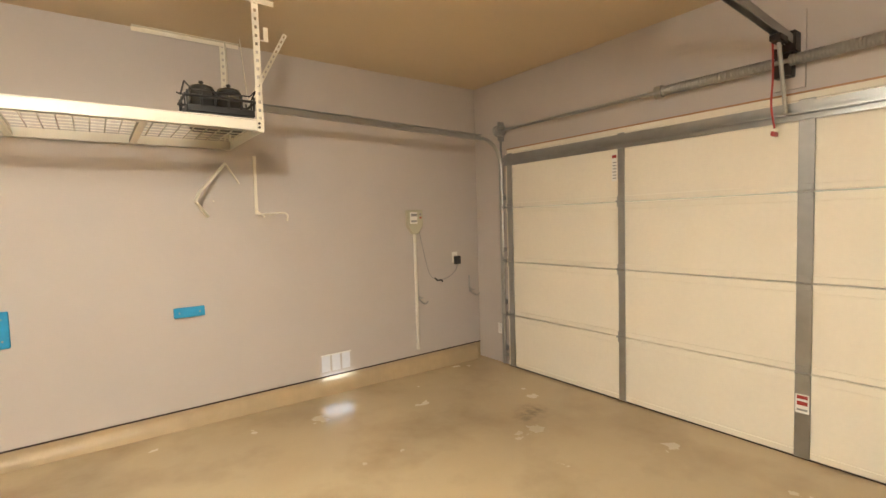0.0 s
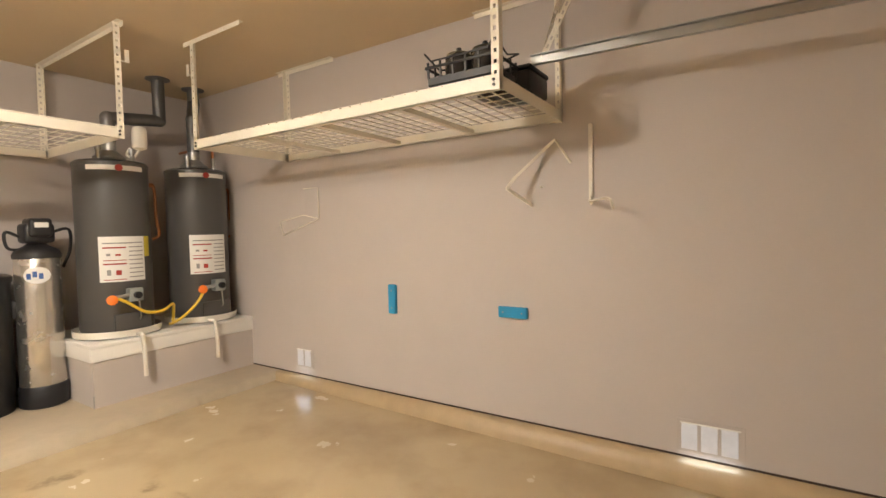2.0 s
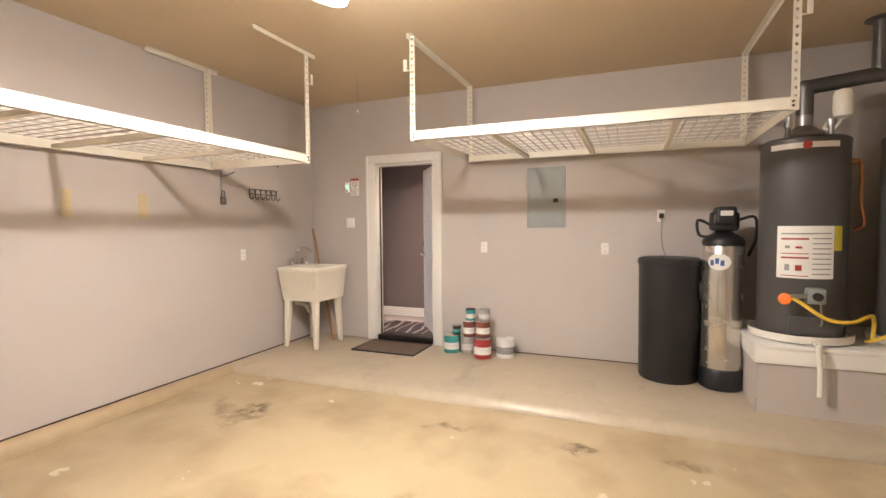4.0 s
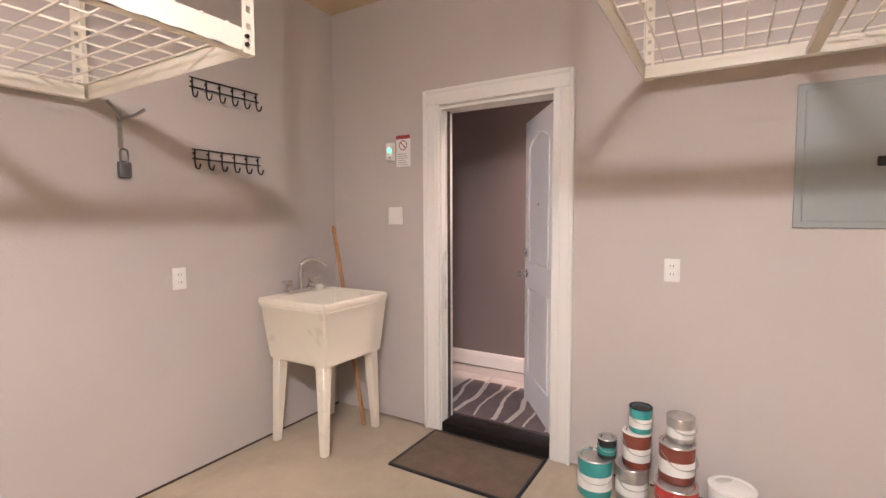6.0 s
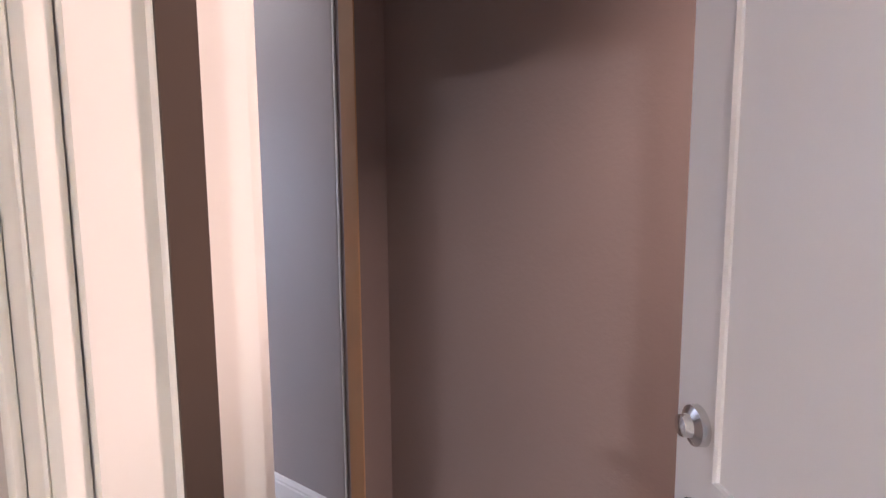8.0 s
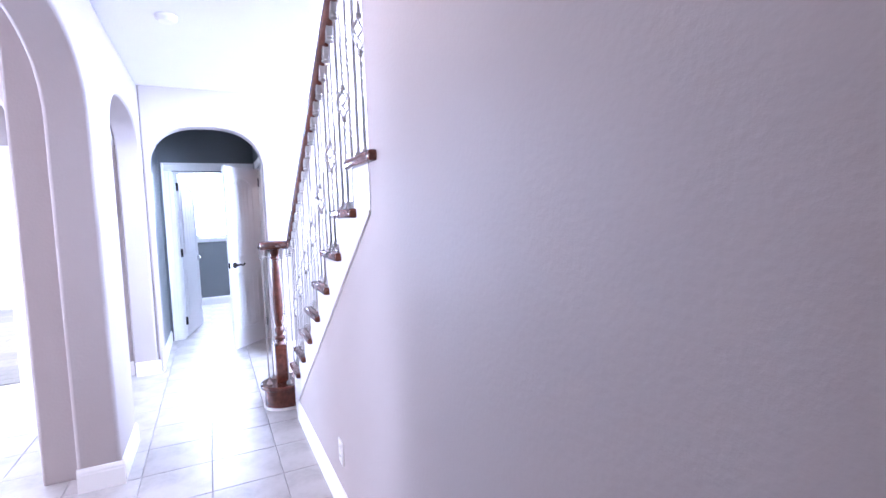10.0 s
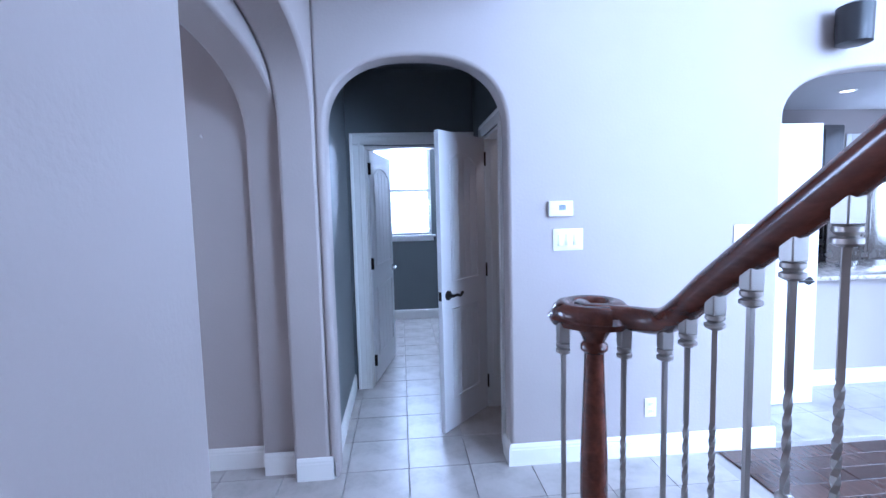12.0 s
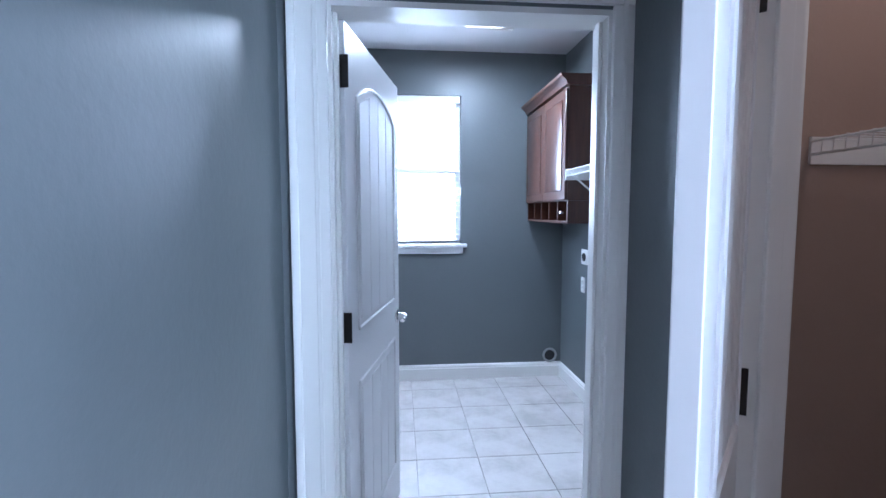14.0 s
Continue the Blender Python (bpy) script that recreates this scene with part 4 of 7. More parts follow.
def opener_rail():
    t = thing("opener_rail", "grey steel opener rail with a red release cord", "door opener", X1 - 0.05, 1.62, 2.50)
    bm = bmesh.new()
    box(bm, -2.75, -0.02, -0.022, 0.022, -0.004, 0.0)
    box(bm, -2.75, -0.02, -0.022, -0.018, -0.05, 0.0)
    box(bm, -2.75, -0.02, 0.018, 0.022, -0.05, 0.0)
    for w in bm.verts:
        w.co.z += (-w.co.x) * 0.06
    part("rail", bm, GALV, t, smooth=0)
    part("rail_bracket", bx(-0.06, 0.048, -0.035, 0.035, -0.09, 0.03, 0.005, 1), BLACK_METAL, t)
    part("trolley", bx(-0.28, -0.16, -0.03, 0.03, -0.07, -0.03, 0.005, 1), BLACK_METAL, t)
    part("arm", tube([(-0.22, 0, -0.06), (-0.09, 0, -0.46)], 0.012, 8), GALV, t)
    part("release_cord", tube(curve_pts([(-0.22, 0.03, -0.06), (-0.21, 0.03, -0.25), (-0.20, 0.04, -0.42), (-0.16, 0.035, -0.55)], 5), 0.006, 6), RED, t, "red release cord")
    part("release_handle", bx(-0.20, -0.12, 0.025, 0.045, -0.60, -0.57, 0.008), RED, t, "red release handle")
    # the motor hangs out of view; its lens is made to glow with the fill
    m = bx(-3.25, -2.75, -0.17, 0.17, -0.02 + 0.165, 0.20 + 0.165, 0.03, 3)
    part("motor_housing", m, PANEL, t)
    part("motor_lens", bx(-3.26, -3.18, -0.15, 0.15, 0.16, 0.30, 0.02), CAN_GLOW, t, "added lens glowing along with the fill light")
    for u in (-3.1, -2.9):
        part("hanger", bx(u - 0.015, u + 0.015, -0.16, -0.157, 0.36, ZC - 2.50), GALV, t, smooth=0)
        part("hanger", bx(u - 0.015, u + 0.015, 0.157, 0.16, 0.36, ZC - 2.50), GALV, t, smooth=0)


opener_rail()


def twin_lens_light(x, y, z):
    """Ceiling light: a steel canopy on a short stem with two glowing rounded lenses."""
    t = thing("ceiling_light", "lit warm ceiling light with two rounded lenses", "lamp", x, y, ZC)
    d = z - ZC
    part("mount_plate", bx(-0.16, 0.16, -0.09, 0.09, -0.018, 0.0, 0.005, 1), PLATE, t)
    for u in (-0.12, 0.12):
        part("hanger_strap", bx(u - 0.012, u + 0.012, -0.002, 0.002, d + 0.05, -0.018), GALV, t, smooth=0)
    part("housing", bx(-0.17, 0.17, -0.12, 0.12, d - 0.03, d + 0.05, 0.02), PANEL, t, "grey steel housing")
    for s in (-1, 1):
        bm = bmesh.new()
        bmesh.ops.create_uvsphere(bm, u_segments=24, v_segments=14, radius=1.0)
        for v in bm.verts:
            v.co = Vector((v.co.x * 0.32, s * 0.25 + v.co.y * 0.11, d + v.co.z * (0.055 if v.co.z < 0 else 0.025)))
        ln = part("lens", bm, LAMP_GLOW, t, "warm glowing rounded lens")
        part("lens_clip", bx(-0.345, -0.315, s * 0.25 - 0.012, s * 0.25 + 0.012, d - 0.004, d + 0.004, 0.001, 1), GALV, ln)


twin_lens_light(0.45, 1.09, 2.66)


def water_heater(y, label, yellow):
    t = thing("water_heater", label, "water heater", -1.88, y, 0.565, group="water heaters")
    r = 0.275
    part("tank_body", turned([(r - 0.01, 0.03), (r, 0.05), (r, 1.43), (r - 0.012, 1.44)], 48), HEATER, t)
    part("base_ring", turned([(r + 0.012, 0.0), (r + 0.012, 0.028), (r - 0.008, 0.032)], 48), GALV, t)
    part("drain_pan", turned([(r + 0.05, 0.0), (r + 0.055, 0.055), (r + 0.05, 0.055), (r + 0.045, 0.004)], 48), PVC, t, "white plastic drain pan")
    part("top_cap", turned([(r + 0.004, 1.43), (r + 0.004, 1.455), (r - 0.02, 1.475), (r * 0.6, 1.485)], 48), HEATER, t)
    def wrap(a0, a1, z0, z1, m, nm, off=0.0025, lab=""):
        bm = bmesh.new()
        n = 10
        q = []
        for k in range(n + 1):
            a = radians(a0 + (a1 - a0) * k / n)
            q.append([bm.verts.new(((r + off) * math.cos(a), (r + off) * math.sin(a), z)) for z in (z0, z1)])
        for a, b in zip(q, q[1:]):
            bm.faces.new((a[0], b[0], b[1], a[1]))
        return part(nm, bm, m, t, lab)
    # front faces the garage: angle 0 looks along +x
    wrap(-46, 26, 0.46, 0.835, LABEL, "label_sheet", lab="white instruction label with red boxes")
    if yellow:
        wrap(26.5, 40, 0.66, 0.835, YEL_LABEL, "energy_label", lab="yellow energy label")
    for z0, z1 in ((0.475, 0.60), (0.635, 0.735)):
        wrap(-40, -6, z0, z0 + 0.006, RED, "print_bar", 0.0034)
        wrap(-40, -6, z1 + 0.002, z1 + 0.014, RED, "print_bar", 0.0034)
        wrap(-35, -29, z0 + 0.04, z1 - 0.04, GREY_INK, "print_mark", 0.0034)
        wrap(-22, -14, z0 + 0.04, z1 - 0.045, RED, "print_mark", 0.0034)
    for k in range(9):
        wrap(-2, 22, 0.49 + k * 0.036, 0.498 + k * 0.036, GREY_INK, "print_bar", 0.0034)
    wrap(-40, 4, 0.775, 0.785, GREY_INK, "print_bar", 0.0034)
    wrap(-60, 30, 1.385, 1.425, PLATE, "name_band", lab="silver name band")
    part("badge", turned([(0.028, -0.004), (0.028, 0.004)], 20), RED, t, "round red badge").matrix_local = pose(r * math.cos(-0.2) + 0.004, r * math.sin(-0.2), 1.405, 0, 90, -11)
    # gas control and hose
    part("gas_valve", bx(r - 0.005, r + 0.075, -0.05, 0.06, 0.29, 0.40, 0.012), PANEL, t)
    part("valve_knob", tube([(r + 0.07, 0.005, 0.345), (r + 0.11, 0.005, 0.345)], 0.028, 16), BLACK, t)
    part("burner_tube", tube([(r + 0.03, 0.04, 0.29), (r + 0.03, 0.05, 0.15), (r - 0.02, 0.05, 0.10)], 0.007, 8), GALV, t)
    part("access_door", bx(r - 0.012, r + 0.012, -0.14, 0.14, 0.05, 0.19, 0.008), HEATER, t)
    part("gas_shutoff", tube([(r + 0.06, -0.05, 0.345), (r + 0.06, -0.15, 0.335)], 0.016, 10), GALV, t)
    part("tag", turned([(0.036, -0.003), (0.04, 0.0), (0.036, 0.003)], 18), ORANGE, t, "round orange tag").matrix_local = pose(r + 0.10, -0.19, 0.325, 0, 80, -20)
    # fittings on top
    for a in (-0.13, 0.13):
        part("water_nipple", turned([(0.018, 1.47), (0.018, 1.56), (0.026, 1.56), (0.026, 1.60), (0.018, 1.60)], 14, 0.10, a), GALV, t)
    part("draft_hood", turned([(0.12, 1.50), (0.125, 1.52), (0.055, 1.58), (0.055, 1.66)], 24, -0.02, 0), GALV, t)
    for a in (0.5, 2.6, 4.7):
        part("hood_leg", tube([(-0.02 + 0.11 * math.cos(a), 0.11 * math.sin(a), 1.47), (-0.02 + 0.11 * math.cos(a), 0.11 * math.sin(a), 1.52)], 0.008, 6), GALV, t)
    part("relief_pipe", tube(curve_pts([(0.02, r, 1.30), (0.02, r + 0.06, 1.28), (0.02, r + 0.07, 1.0), (0.02, r + 0.09, 0.85), (0.0, r + 0.04, 0.80)], 6), 0.014, 8), COPPER, t, "copper relief pipe")
    part("relief_valve", tube([(0.02, r - 0.01, 1.30), (0.02, r + 0.05, 1.30)], 0.02, 10), COPPER, t)
    return t


water_heater(3.545, "dark grey gas water heater with a white label on the platform", True)
water_heater(4.295, "dark grey gas water heater beside the garage wall", False)


def heater_platform():
    t = thing("heater_platform", "drywalled platform with a white trim edge under the water heaters", "platform", -1.53, 3.2, SZ)
    part("platform_body", bx(-0.97, -0.008, 0.01, Y1 - 3.2, 0, 0.47), GARAGE_PAINT, t, smooth=0)
    part("platform_top", bx(-0.97, 0.012, -0.012, Y1 - 3.2, 0.47, 0.502, 0.006, 2), TRIM, t)
    part("trim_board", bx(-0.008, 0.006, -0.004, Y1 - 3.2, 0.365, 0.47, 0.004, 2), TRIM, t)
    part("trim_board", bx(-0.97, -0.0085, -0.008, 0.0095, 0.365, 0.47, 0.004, 2), TRIM, t)
    part("corner_bead", bx(-0.014, -0.006, 0.004, 0.012, 0.0, 0.10), GALV, t, smooth=0)


heater_platform()


def drain_pipe(y):
    t = thing("drain_pipe", "cream pvc drain pipe bent over the platform edge", "pipe", -1.5, y, 0.55, group="drain pipes")
    part("drain_run", tube(curve_pts([(-0.10, 0, 0.028), (0.0, 0, 0.03), (0.03, 0.0, 0.022), (0.036, 0.0, 0.0), (0.036, 0.01, -0.14), (0.036, 0.012, -0.32)], 6), 0.017, 12), PVC, t)
    part("elbow", tube([(0.0, 0, 0.03), (0.034, 0, 0.028)], 0.021, 12), PVC, t)


drain_pipe(3.55)
drain_pipe(4.19)


def gas_hose(name_y, pts):
    t = thing("gas_hose", "yellow coated flexible gas hose", "hose", 0, 0, 0, group="gas hoses")
    part("hose", tube(curve_pts(pts, 8), 0.013, 10), YELLOW, t)
    part("hose_nut", tube([pts[0], (pts[0][0], pts[0][1] + 0.03, pts[0][2])], 0.02, 6), GALV, t)


gas_hose(0, [(-1.545, 3.40, 0.90), (-1.50, 3.46, 0.86), (-1.50, 3.60, 0.76), (-1.53, 3.75, 0.745), (-1.62, 3.88, 0.78), (-1.70, 3.93, 0.72), (-1.72, 3.93, 0.60)])
gas_hose(0, [(-1.545, 4.15, 0.90), (-1.52, 4.12, 0.88), (-1.52, 4.06, 0.78), (-1.58, 3.96, 0.66), (-1.66, 3.90, 0.60), (-1.72, 3.90, 0.585)])


def flue(name, pts, r, label):
    t = thing(name, label, "flue pipe", 0, 0, 0, group="flue pipes")
    for a, b in zip(pts, pts[1:]):
        part("pipe_run", tube([a, b], r, 20), DARK_GALV, t)
    for p, q in zip(pts[1:-1], pts[2:]):
        bm = bmesh.new()
        bmesh.ops.create_uvsphere(bm, u_segments=16, v_segments=10, radius=r * 1.06, matrix=Matrix.Translation(p))
        part("elbow", bm, DARK_GALV, t)
    bm = bmesh.new()
    lathe(bm, [(r + 0.05, ZC - 0.004), (r + 0.05, ZC - 0.012), (r + 0.01, ZC - 0.02)], 24, pts[-1][0], pts[-1][1])
    part("ceiling_collar", bm, DARK_GALV, t)


flue("flue_pipe", [(-1.90, 3.545, 2.21), (-1.90, 3.545, 2.43), (-1.98, 4.02, 2.50), (-1.98, 4.02, 2.897)], 0.055, "galvanized flue pipe bending from the first heater to the ceiling")
flue("flue_pipe", [(-1.90, 4.295, 2.21), (-1.90, 4.295, 2.55), (-2.05, 4.40, 2.75), (-2.05, 4.40, 2.897)], 0.055, "galvanized flue pipe above the second heater")


def expansion_tank():
    t = thing("expansion_tank", "small white expansion tank on the water pipe", "tank", -1.78, 3.74, 2.16)
    part("vessel", turned([(0.02, 0.0), (0.055, 0.02), (0.06, 0.06), (0.06, 0.17), (0.05, 0.20), (0.01, 0.215)], 24), PVC, t)
    part("supply_hose", tube(curve_pts([(0, 0, 0.01), (0.0, -0.05, -0.06), (-0.02, -0.1, -0.05), (-0.02, -0.07, 0.01)], 5), 0.012, 8), PVC, t)


expansion_tank()
for yy in (3.42, 4.42):
    tp = thing("water_pipe", "grey water pipes rising behind the heaters", "pipe", -1.80, yy, 2.10, group="water pipes")
    part("riser", tube(curve_pts([(0.02, 0, 0.05), (0.0, 0, 0.16), (-0.2, 0.02, 0.19), (-0.64, 0.03, 0.19)], 5), 0.014, 8), COPPER if yy > 4 else GALV, tp)


def softener():
    t = thing("salt_tank", "tall black plastic brine tank with a lid", "tank", -2.19, 2.665, SZ)
    bm = turned([(0.235, 0.0), (0.245, 0.02), (0.250, 1.0), (0.25, 1.02)], 40, 0, 0)
    part("tank_body", bm, BLACK, t)
    part("lid", turned([(0.258, 1.015), (0.262, 1.03), (0.258, 1.06), (0.235, 1.075), (0.1, 1.078)], 40), BLACK, t)
    part("side_cap", bx(0.05, 0.11, 0.225, 0.262, 0.72, 0.86, 0.01), BLACK, t)
    part("wire", tube(curve_pts([(0.0, -0.03, 1.08), (-0.28, -0.05, 1.20), (-0.30, -0.05, 1.46)], 5), 0.004, 6), GREY_INK, t)
    s = thing("water_softener", "stainless water softener cylinder with a black valve head", "water softener", -2.06, 3.06, SZ)
    part("boot", turned([(0.150, 0.0), (0.162, 0.01), (0.165, 0.16), (0.155, 0.175)], 36), BLACK, s)
    part("jacket", turned([(0.150, 0.17), (0.152, 0.18), (0.152, 1.20), (0.148, 1.21)], 36), STEEL, s, "shiny stainless jacket")
    part("shoulder", turned([(0.156, 1.19), (0.158, 1.22), (0.14, 1.26), (0.08, 1.29), (0.06, 1.31)], 36), BLACK, s)
    part("valve_head", bx(-0.09, 0.10, -0.10, 0.10, 1.31, 1.47, 0.03, 3), BLACK, s)
    part("valve_cover", bx(-0.05, 0.13, -0.075, 0.075, 1.36, 1.51, 0.025, 3), BLACK, s)
    part("display", bx(0.128, 0.134, -0.045, 0.045, 1.435, 1.475, 0.003, 1), LABEL, s, "white display label")
    bm = bmesh.new()
    n = 16
    q = []
    for k in range(n + 1):
        a = radians(-52 + 66 * k / n)
        w = math.sqrt(max(0.0, 1 - ((k - n / 2) / (n / 2)) ** 2))
        q.append([bm.verts.new((0.1545 * math.cos(a), 0.1545 * math.sin(a), 1.06 + d * 0.065 * w)) for d in (-1, 1)])
    for a, b in zip(q, q[1:]):
        try:
            bm.faces.new((a[0], b[0], b[1], a[1]))
        except ValueError:
            pass
    part("oval_sticker", bm, LABEL, s, "oval white and blue sticker")
    bmb = bmesh.new()
    for a0, z0, z1 in ((-38, 1.03, 1.075), (-24, 1.045, 1.09), (-10, 1.03, 1.075)):
        a = radians(a0)
        box(bmb, -0.001, 0.001, -0.014, 0.014, z0, z1, m=pose(0.1555 * math.cos(a), 0.1555 * math.sin(a), 0, 0, 0, a0))
    part("print_mark", bmb, mat("blue_print", (0.05, 0.12, 0.35), 0.5, var=0.05), s, smooth=0)
    part("drain_line", tube(curve_pts([(0.0, 0.10, 1.40), (0.0, 0.22, 1.42), (-0.05, 0.24, 1.25), (-0.1, 0.2, 1.1)], 5), 0.012, 8), BLACK, s)
    part("inlet_hose", tube(curve_pts([(-0.02, -0.09, 1.36), (0.0, -0.19, 1.40), (0.0, -0.18, 1.28), (0.02, -0.10, 1.26)], 6), 0.012, 8), BLACK, s)
    part("elbow_pipe", tube(curve_pts([(0.05, 0.14, 0.40), (0.12, 0.16, 0.42), (0.13, 0.2, 0.48), (0.1, 0.22, 0.52)], 5), 0.022, 10), PVC, s, "white pipe elbow")


softener()


def elec_panel():
    t = thing("electric_panel", "grey metal electric panel in the wall", "electric panel", X0, 1.525, 1.395)
    part("panel_frame", bx(0, 0.012, -0.195, 0.195, 0.0, 0.62, 0.003, 1), PANEL, t)
    part("panel_door", bx(0.012, 0.018, -0.165, 0.165, 0.03, 0.59, 0.002, 1), PANEL, t)
    part("latch", bx(0.018, 0.026, 0.075, 0.125, 0.255, 0.295, 0.003, 1), BLACK, t)


elec_panel()


def plate(name, label, m, w=0.072, h=0.116, kind="outlet", cat="outlet", group="wall plates"):
    """A wall plate in its own x (along the wall) and z, facing -y."""
    t = thing(name, label, cat, group=group)
    t.matrix_world = m
    part("cover_plate", bx(-w / 2, w / 2, -0.007, 0, -h / 2, h / 2, 0.003, 2), PLATE, t)
    if kind == "outlet":
        for z in (-0.022, 0.022):
            p = part("socket", bx(-0.017, 0.017, -0.009, -0.006, z - 0.016, z + 0.016, 0.004, 2), PLATE, t)
            for u in (-0.007, 0.007):
                part("slot", bx(u - 0.0012, u + 0.0012, -0.0096, -0.0088, z - 0.002, z + 0.008), BLACK, p, smooth=0)
    elif kind == "rocker":
        n = max(1, round(w / 0.055) - 0) if w > 0.1 else 1
        for k in range(n):
            u = (k - (n - 1) / 2) * 0.046
            part("rocker", bx(u - 0.016, u + 0.016, -0.011, -0.006, -0.033, 0.033, 0.003, 2), PLATE, t)
    elif kind == "decora_outlet":
        part("socket", bx(-0.017, 0.017, -0.009, -0.006, -0.034, 0.034, 0.002, 1), PLATE, t)
        for z in (-0.02, 0.02):
            for u in (-0.007, 0.007):
                part("slot", bx(u - 0.0012, u + 0.0012, -0.0096, -0.0088, z - 0.004, z + 0.006), BLACK, t, smooth=0)
    return t


ON_C = lambda y, z: pose(X0, y, z, 0, 0, 90)      # faces +x
ON_D = lambda x, z: pose(x, Y0, z, 0, 0, 180)     # faces +y
ON_A = lambda x, z: pose(x, Y1, z)                # faces -y
ON_END = lambda x, z: pose(x, EY, z, 0, 0, 180)
plate("wall_outlet", "white wall outlet above the paint cans", ON_C(0.857, 1.182), kind="decora_outlet")
plate("wall_outlet", "white wall outlet beside the electric panel", ON_C(2.105, 1.178), kind="outlet")
plate("wall_outlet", "white wall outlet beside the sink", ON_D(-1.325, 1.13), kind="decora_outlet")
plate("light_switch", "white light switch plate beside the house door", ON_C(-0.843, 1.462), 0.115, 0.118, "rocker", "switch")
plate("wall_outlet", "white wall outlet low beside the overhead door", pose(X1, 4.28, 0.26, 0, 0, -90))
plate("wall_outlet", "white outlet with a black adapter plugged in", ON_A(4.02, 1.05))
pg = plate("wall_outlet", "white outlet with a black plug above the brine tank", ON_C(2.61, 1.50))
part("plug", bx(-0.02, 0.02, -0.05, -0.0095, -0.025, 0.02, 0.006), BLACK, pg)


def adapter():
    t = thing("power_adapter", "black wall adapter with a thin cord", "adapter", 4.03, Y1 - 0.0095, 1.02)
    part("adapter_body", bx(-0.03, 0.035, -0.05, 0, -0.045, 0.045, 0.008), BLACK, t)
    part("cord", tube(curve_pts([(-0.0, -0.03, -0.045), (-0.03, -0.02, -0.12), (-0.12, -0.012, -0.18), (-0.24, -0.012, -0.19), (-0.36, -0.012, -0.13), (-0.44, -0.012, 0.15), (-0.49, -0.02, 0.36), (-0.52, -0.03, 0.43)], 8), 0.0032, 6), GREY_INK, t)
    part("cord_knot", tube(curve_pts([(-0.30, -0.016, -0.17), (-0.27, -0.022, -0.20), (-0.22, -0.02, -0.20), (-0.20, -0.014, -0.22)], 5), 0.008, 8), BLACK, t)


adapter()


def tide_meter():
    t = thing("wall_sensor", "sage plastic wall sensor with a long cream tube", "sensor", 3.49, Y1, 1.47)
    bm = bmesh.new()
    pts = [(-0.09, 0.10), (0.09, 0.10), (0.092, -0.06), (0.05, -0.12), (0.035, -0.145), (-0.035, -0.145), (-0.05, -0.12), (-0.092, -0.06)]
    f = bm.faces.new([bm.verts.new((u, -0.055, z)) for u, z in pts])
    r = bmesh.ops.extrude_face_region(bm, geom=[f])
    bmesh.ops.translate(bm, vec=(0, 0.055, 0), verts=[v for v in r["geom"] if isinstance(v, bmesh.types.BMVert)])
    body = part("housing", bm, mat("sage_plastic", (0.48, 0.46, 0.34), 0.45, var=0.04), t, smooth=30)
    md = body.modifiers.new("bevel", "BEVEL")
    md.width, md.segments = 0.008, 2
    part("front_panel", bx(-0.07, 0.02, -0.060, -0.054, -0.04, 0.075, 0.003, 1), PLATE, t)
    part("display", bx(-0.06, 0.015, -0.063, -0.059, 0.035, 0.062, 0.001, 1), GREY_INK, t, "dark display strip")
    part("display", bx(-0.06, 0.01, -0.063, -0.059, -0.025, -0.005, 0.001, 1), GREY_INK, t, "dark display strip")
    part("button", bx(0.045, 0.07, -0.062, -0.054, 0.01, 0.028, 0.003, 1), RED, t, "small red button")
    part("button", bx(0.045, 0.07, -0.062, -0.054, 0.045, 0.063, 0.003, 1), GREY_INK, t)
    part("pole", tube([(0, -0.026, -0.145), (0.003, -0.022, -0.7), (0.005, -0.018, -1.33)], 0.0165, 14), PVC, t, "cream plastic tube")
    part("pole_cap", tube([(0.005, -0.018, -1.33), (0.005, -0.018, -1.345)], 0.019, 14), PVC, t)


tide_meter()


def utility_hook(x, z):
    t = thing("utility_hook", "grey steel screw-on utility hook", "hook", x, Y1, z, group="utility hooks")
    part("hook_plate", bx(-0.010, 0.010, -0.006, 0, -0.16, 0.03, 0.002, 1), GALV, t)
    part("hook_arm", tube(curve_pts([(0, -0.006, -0.13), (0.01, -0.05, -0.165), (0.025, -0.10, -0.185), (0.05, -0.125, -0.16)], 5), 0.008, 8), GALV, t)
    part("hook_arm", tube(curve_pts([(0, -0.006, -0.10), (0.01, -0.04, -0.13), (0.02, -0.07, -0.125)], 5), 0.006, 8), GALV, t)


utility_hook(3.52, 0.79)
utility_hook(4.22, 0.80)


def foam_block(x, z, upright):
    t = thing("foam_bumper", "upright blue foam wall bumper" if upright else "level blue foam wall bumper", "bumper", x, Y1, z, group="foam bumpers")
    w, h = (0.072, 0.236) if upright else (0.212, 0.076)
    part("foam", bx(-w / 2, w / 2, -0.034, 0, -h / 2, h / 2, 0.007, 2), BLUE, t)
    for s in (-1, 1):
        o = s * 0.07
        part("screw", tube([(0 if upright else o, -0.0335, o if upright else 0), (0 if upright else o, -0.0352, o if upright else 0)], 0.006, 8), GREY_INK, t)


foam_block(0.345, 0.842, True)
foam_block(1.405, 0.812, False)


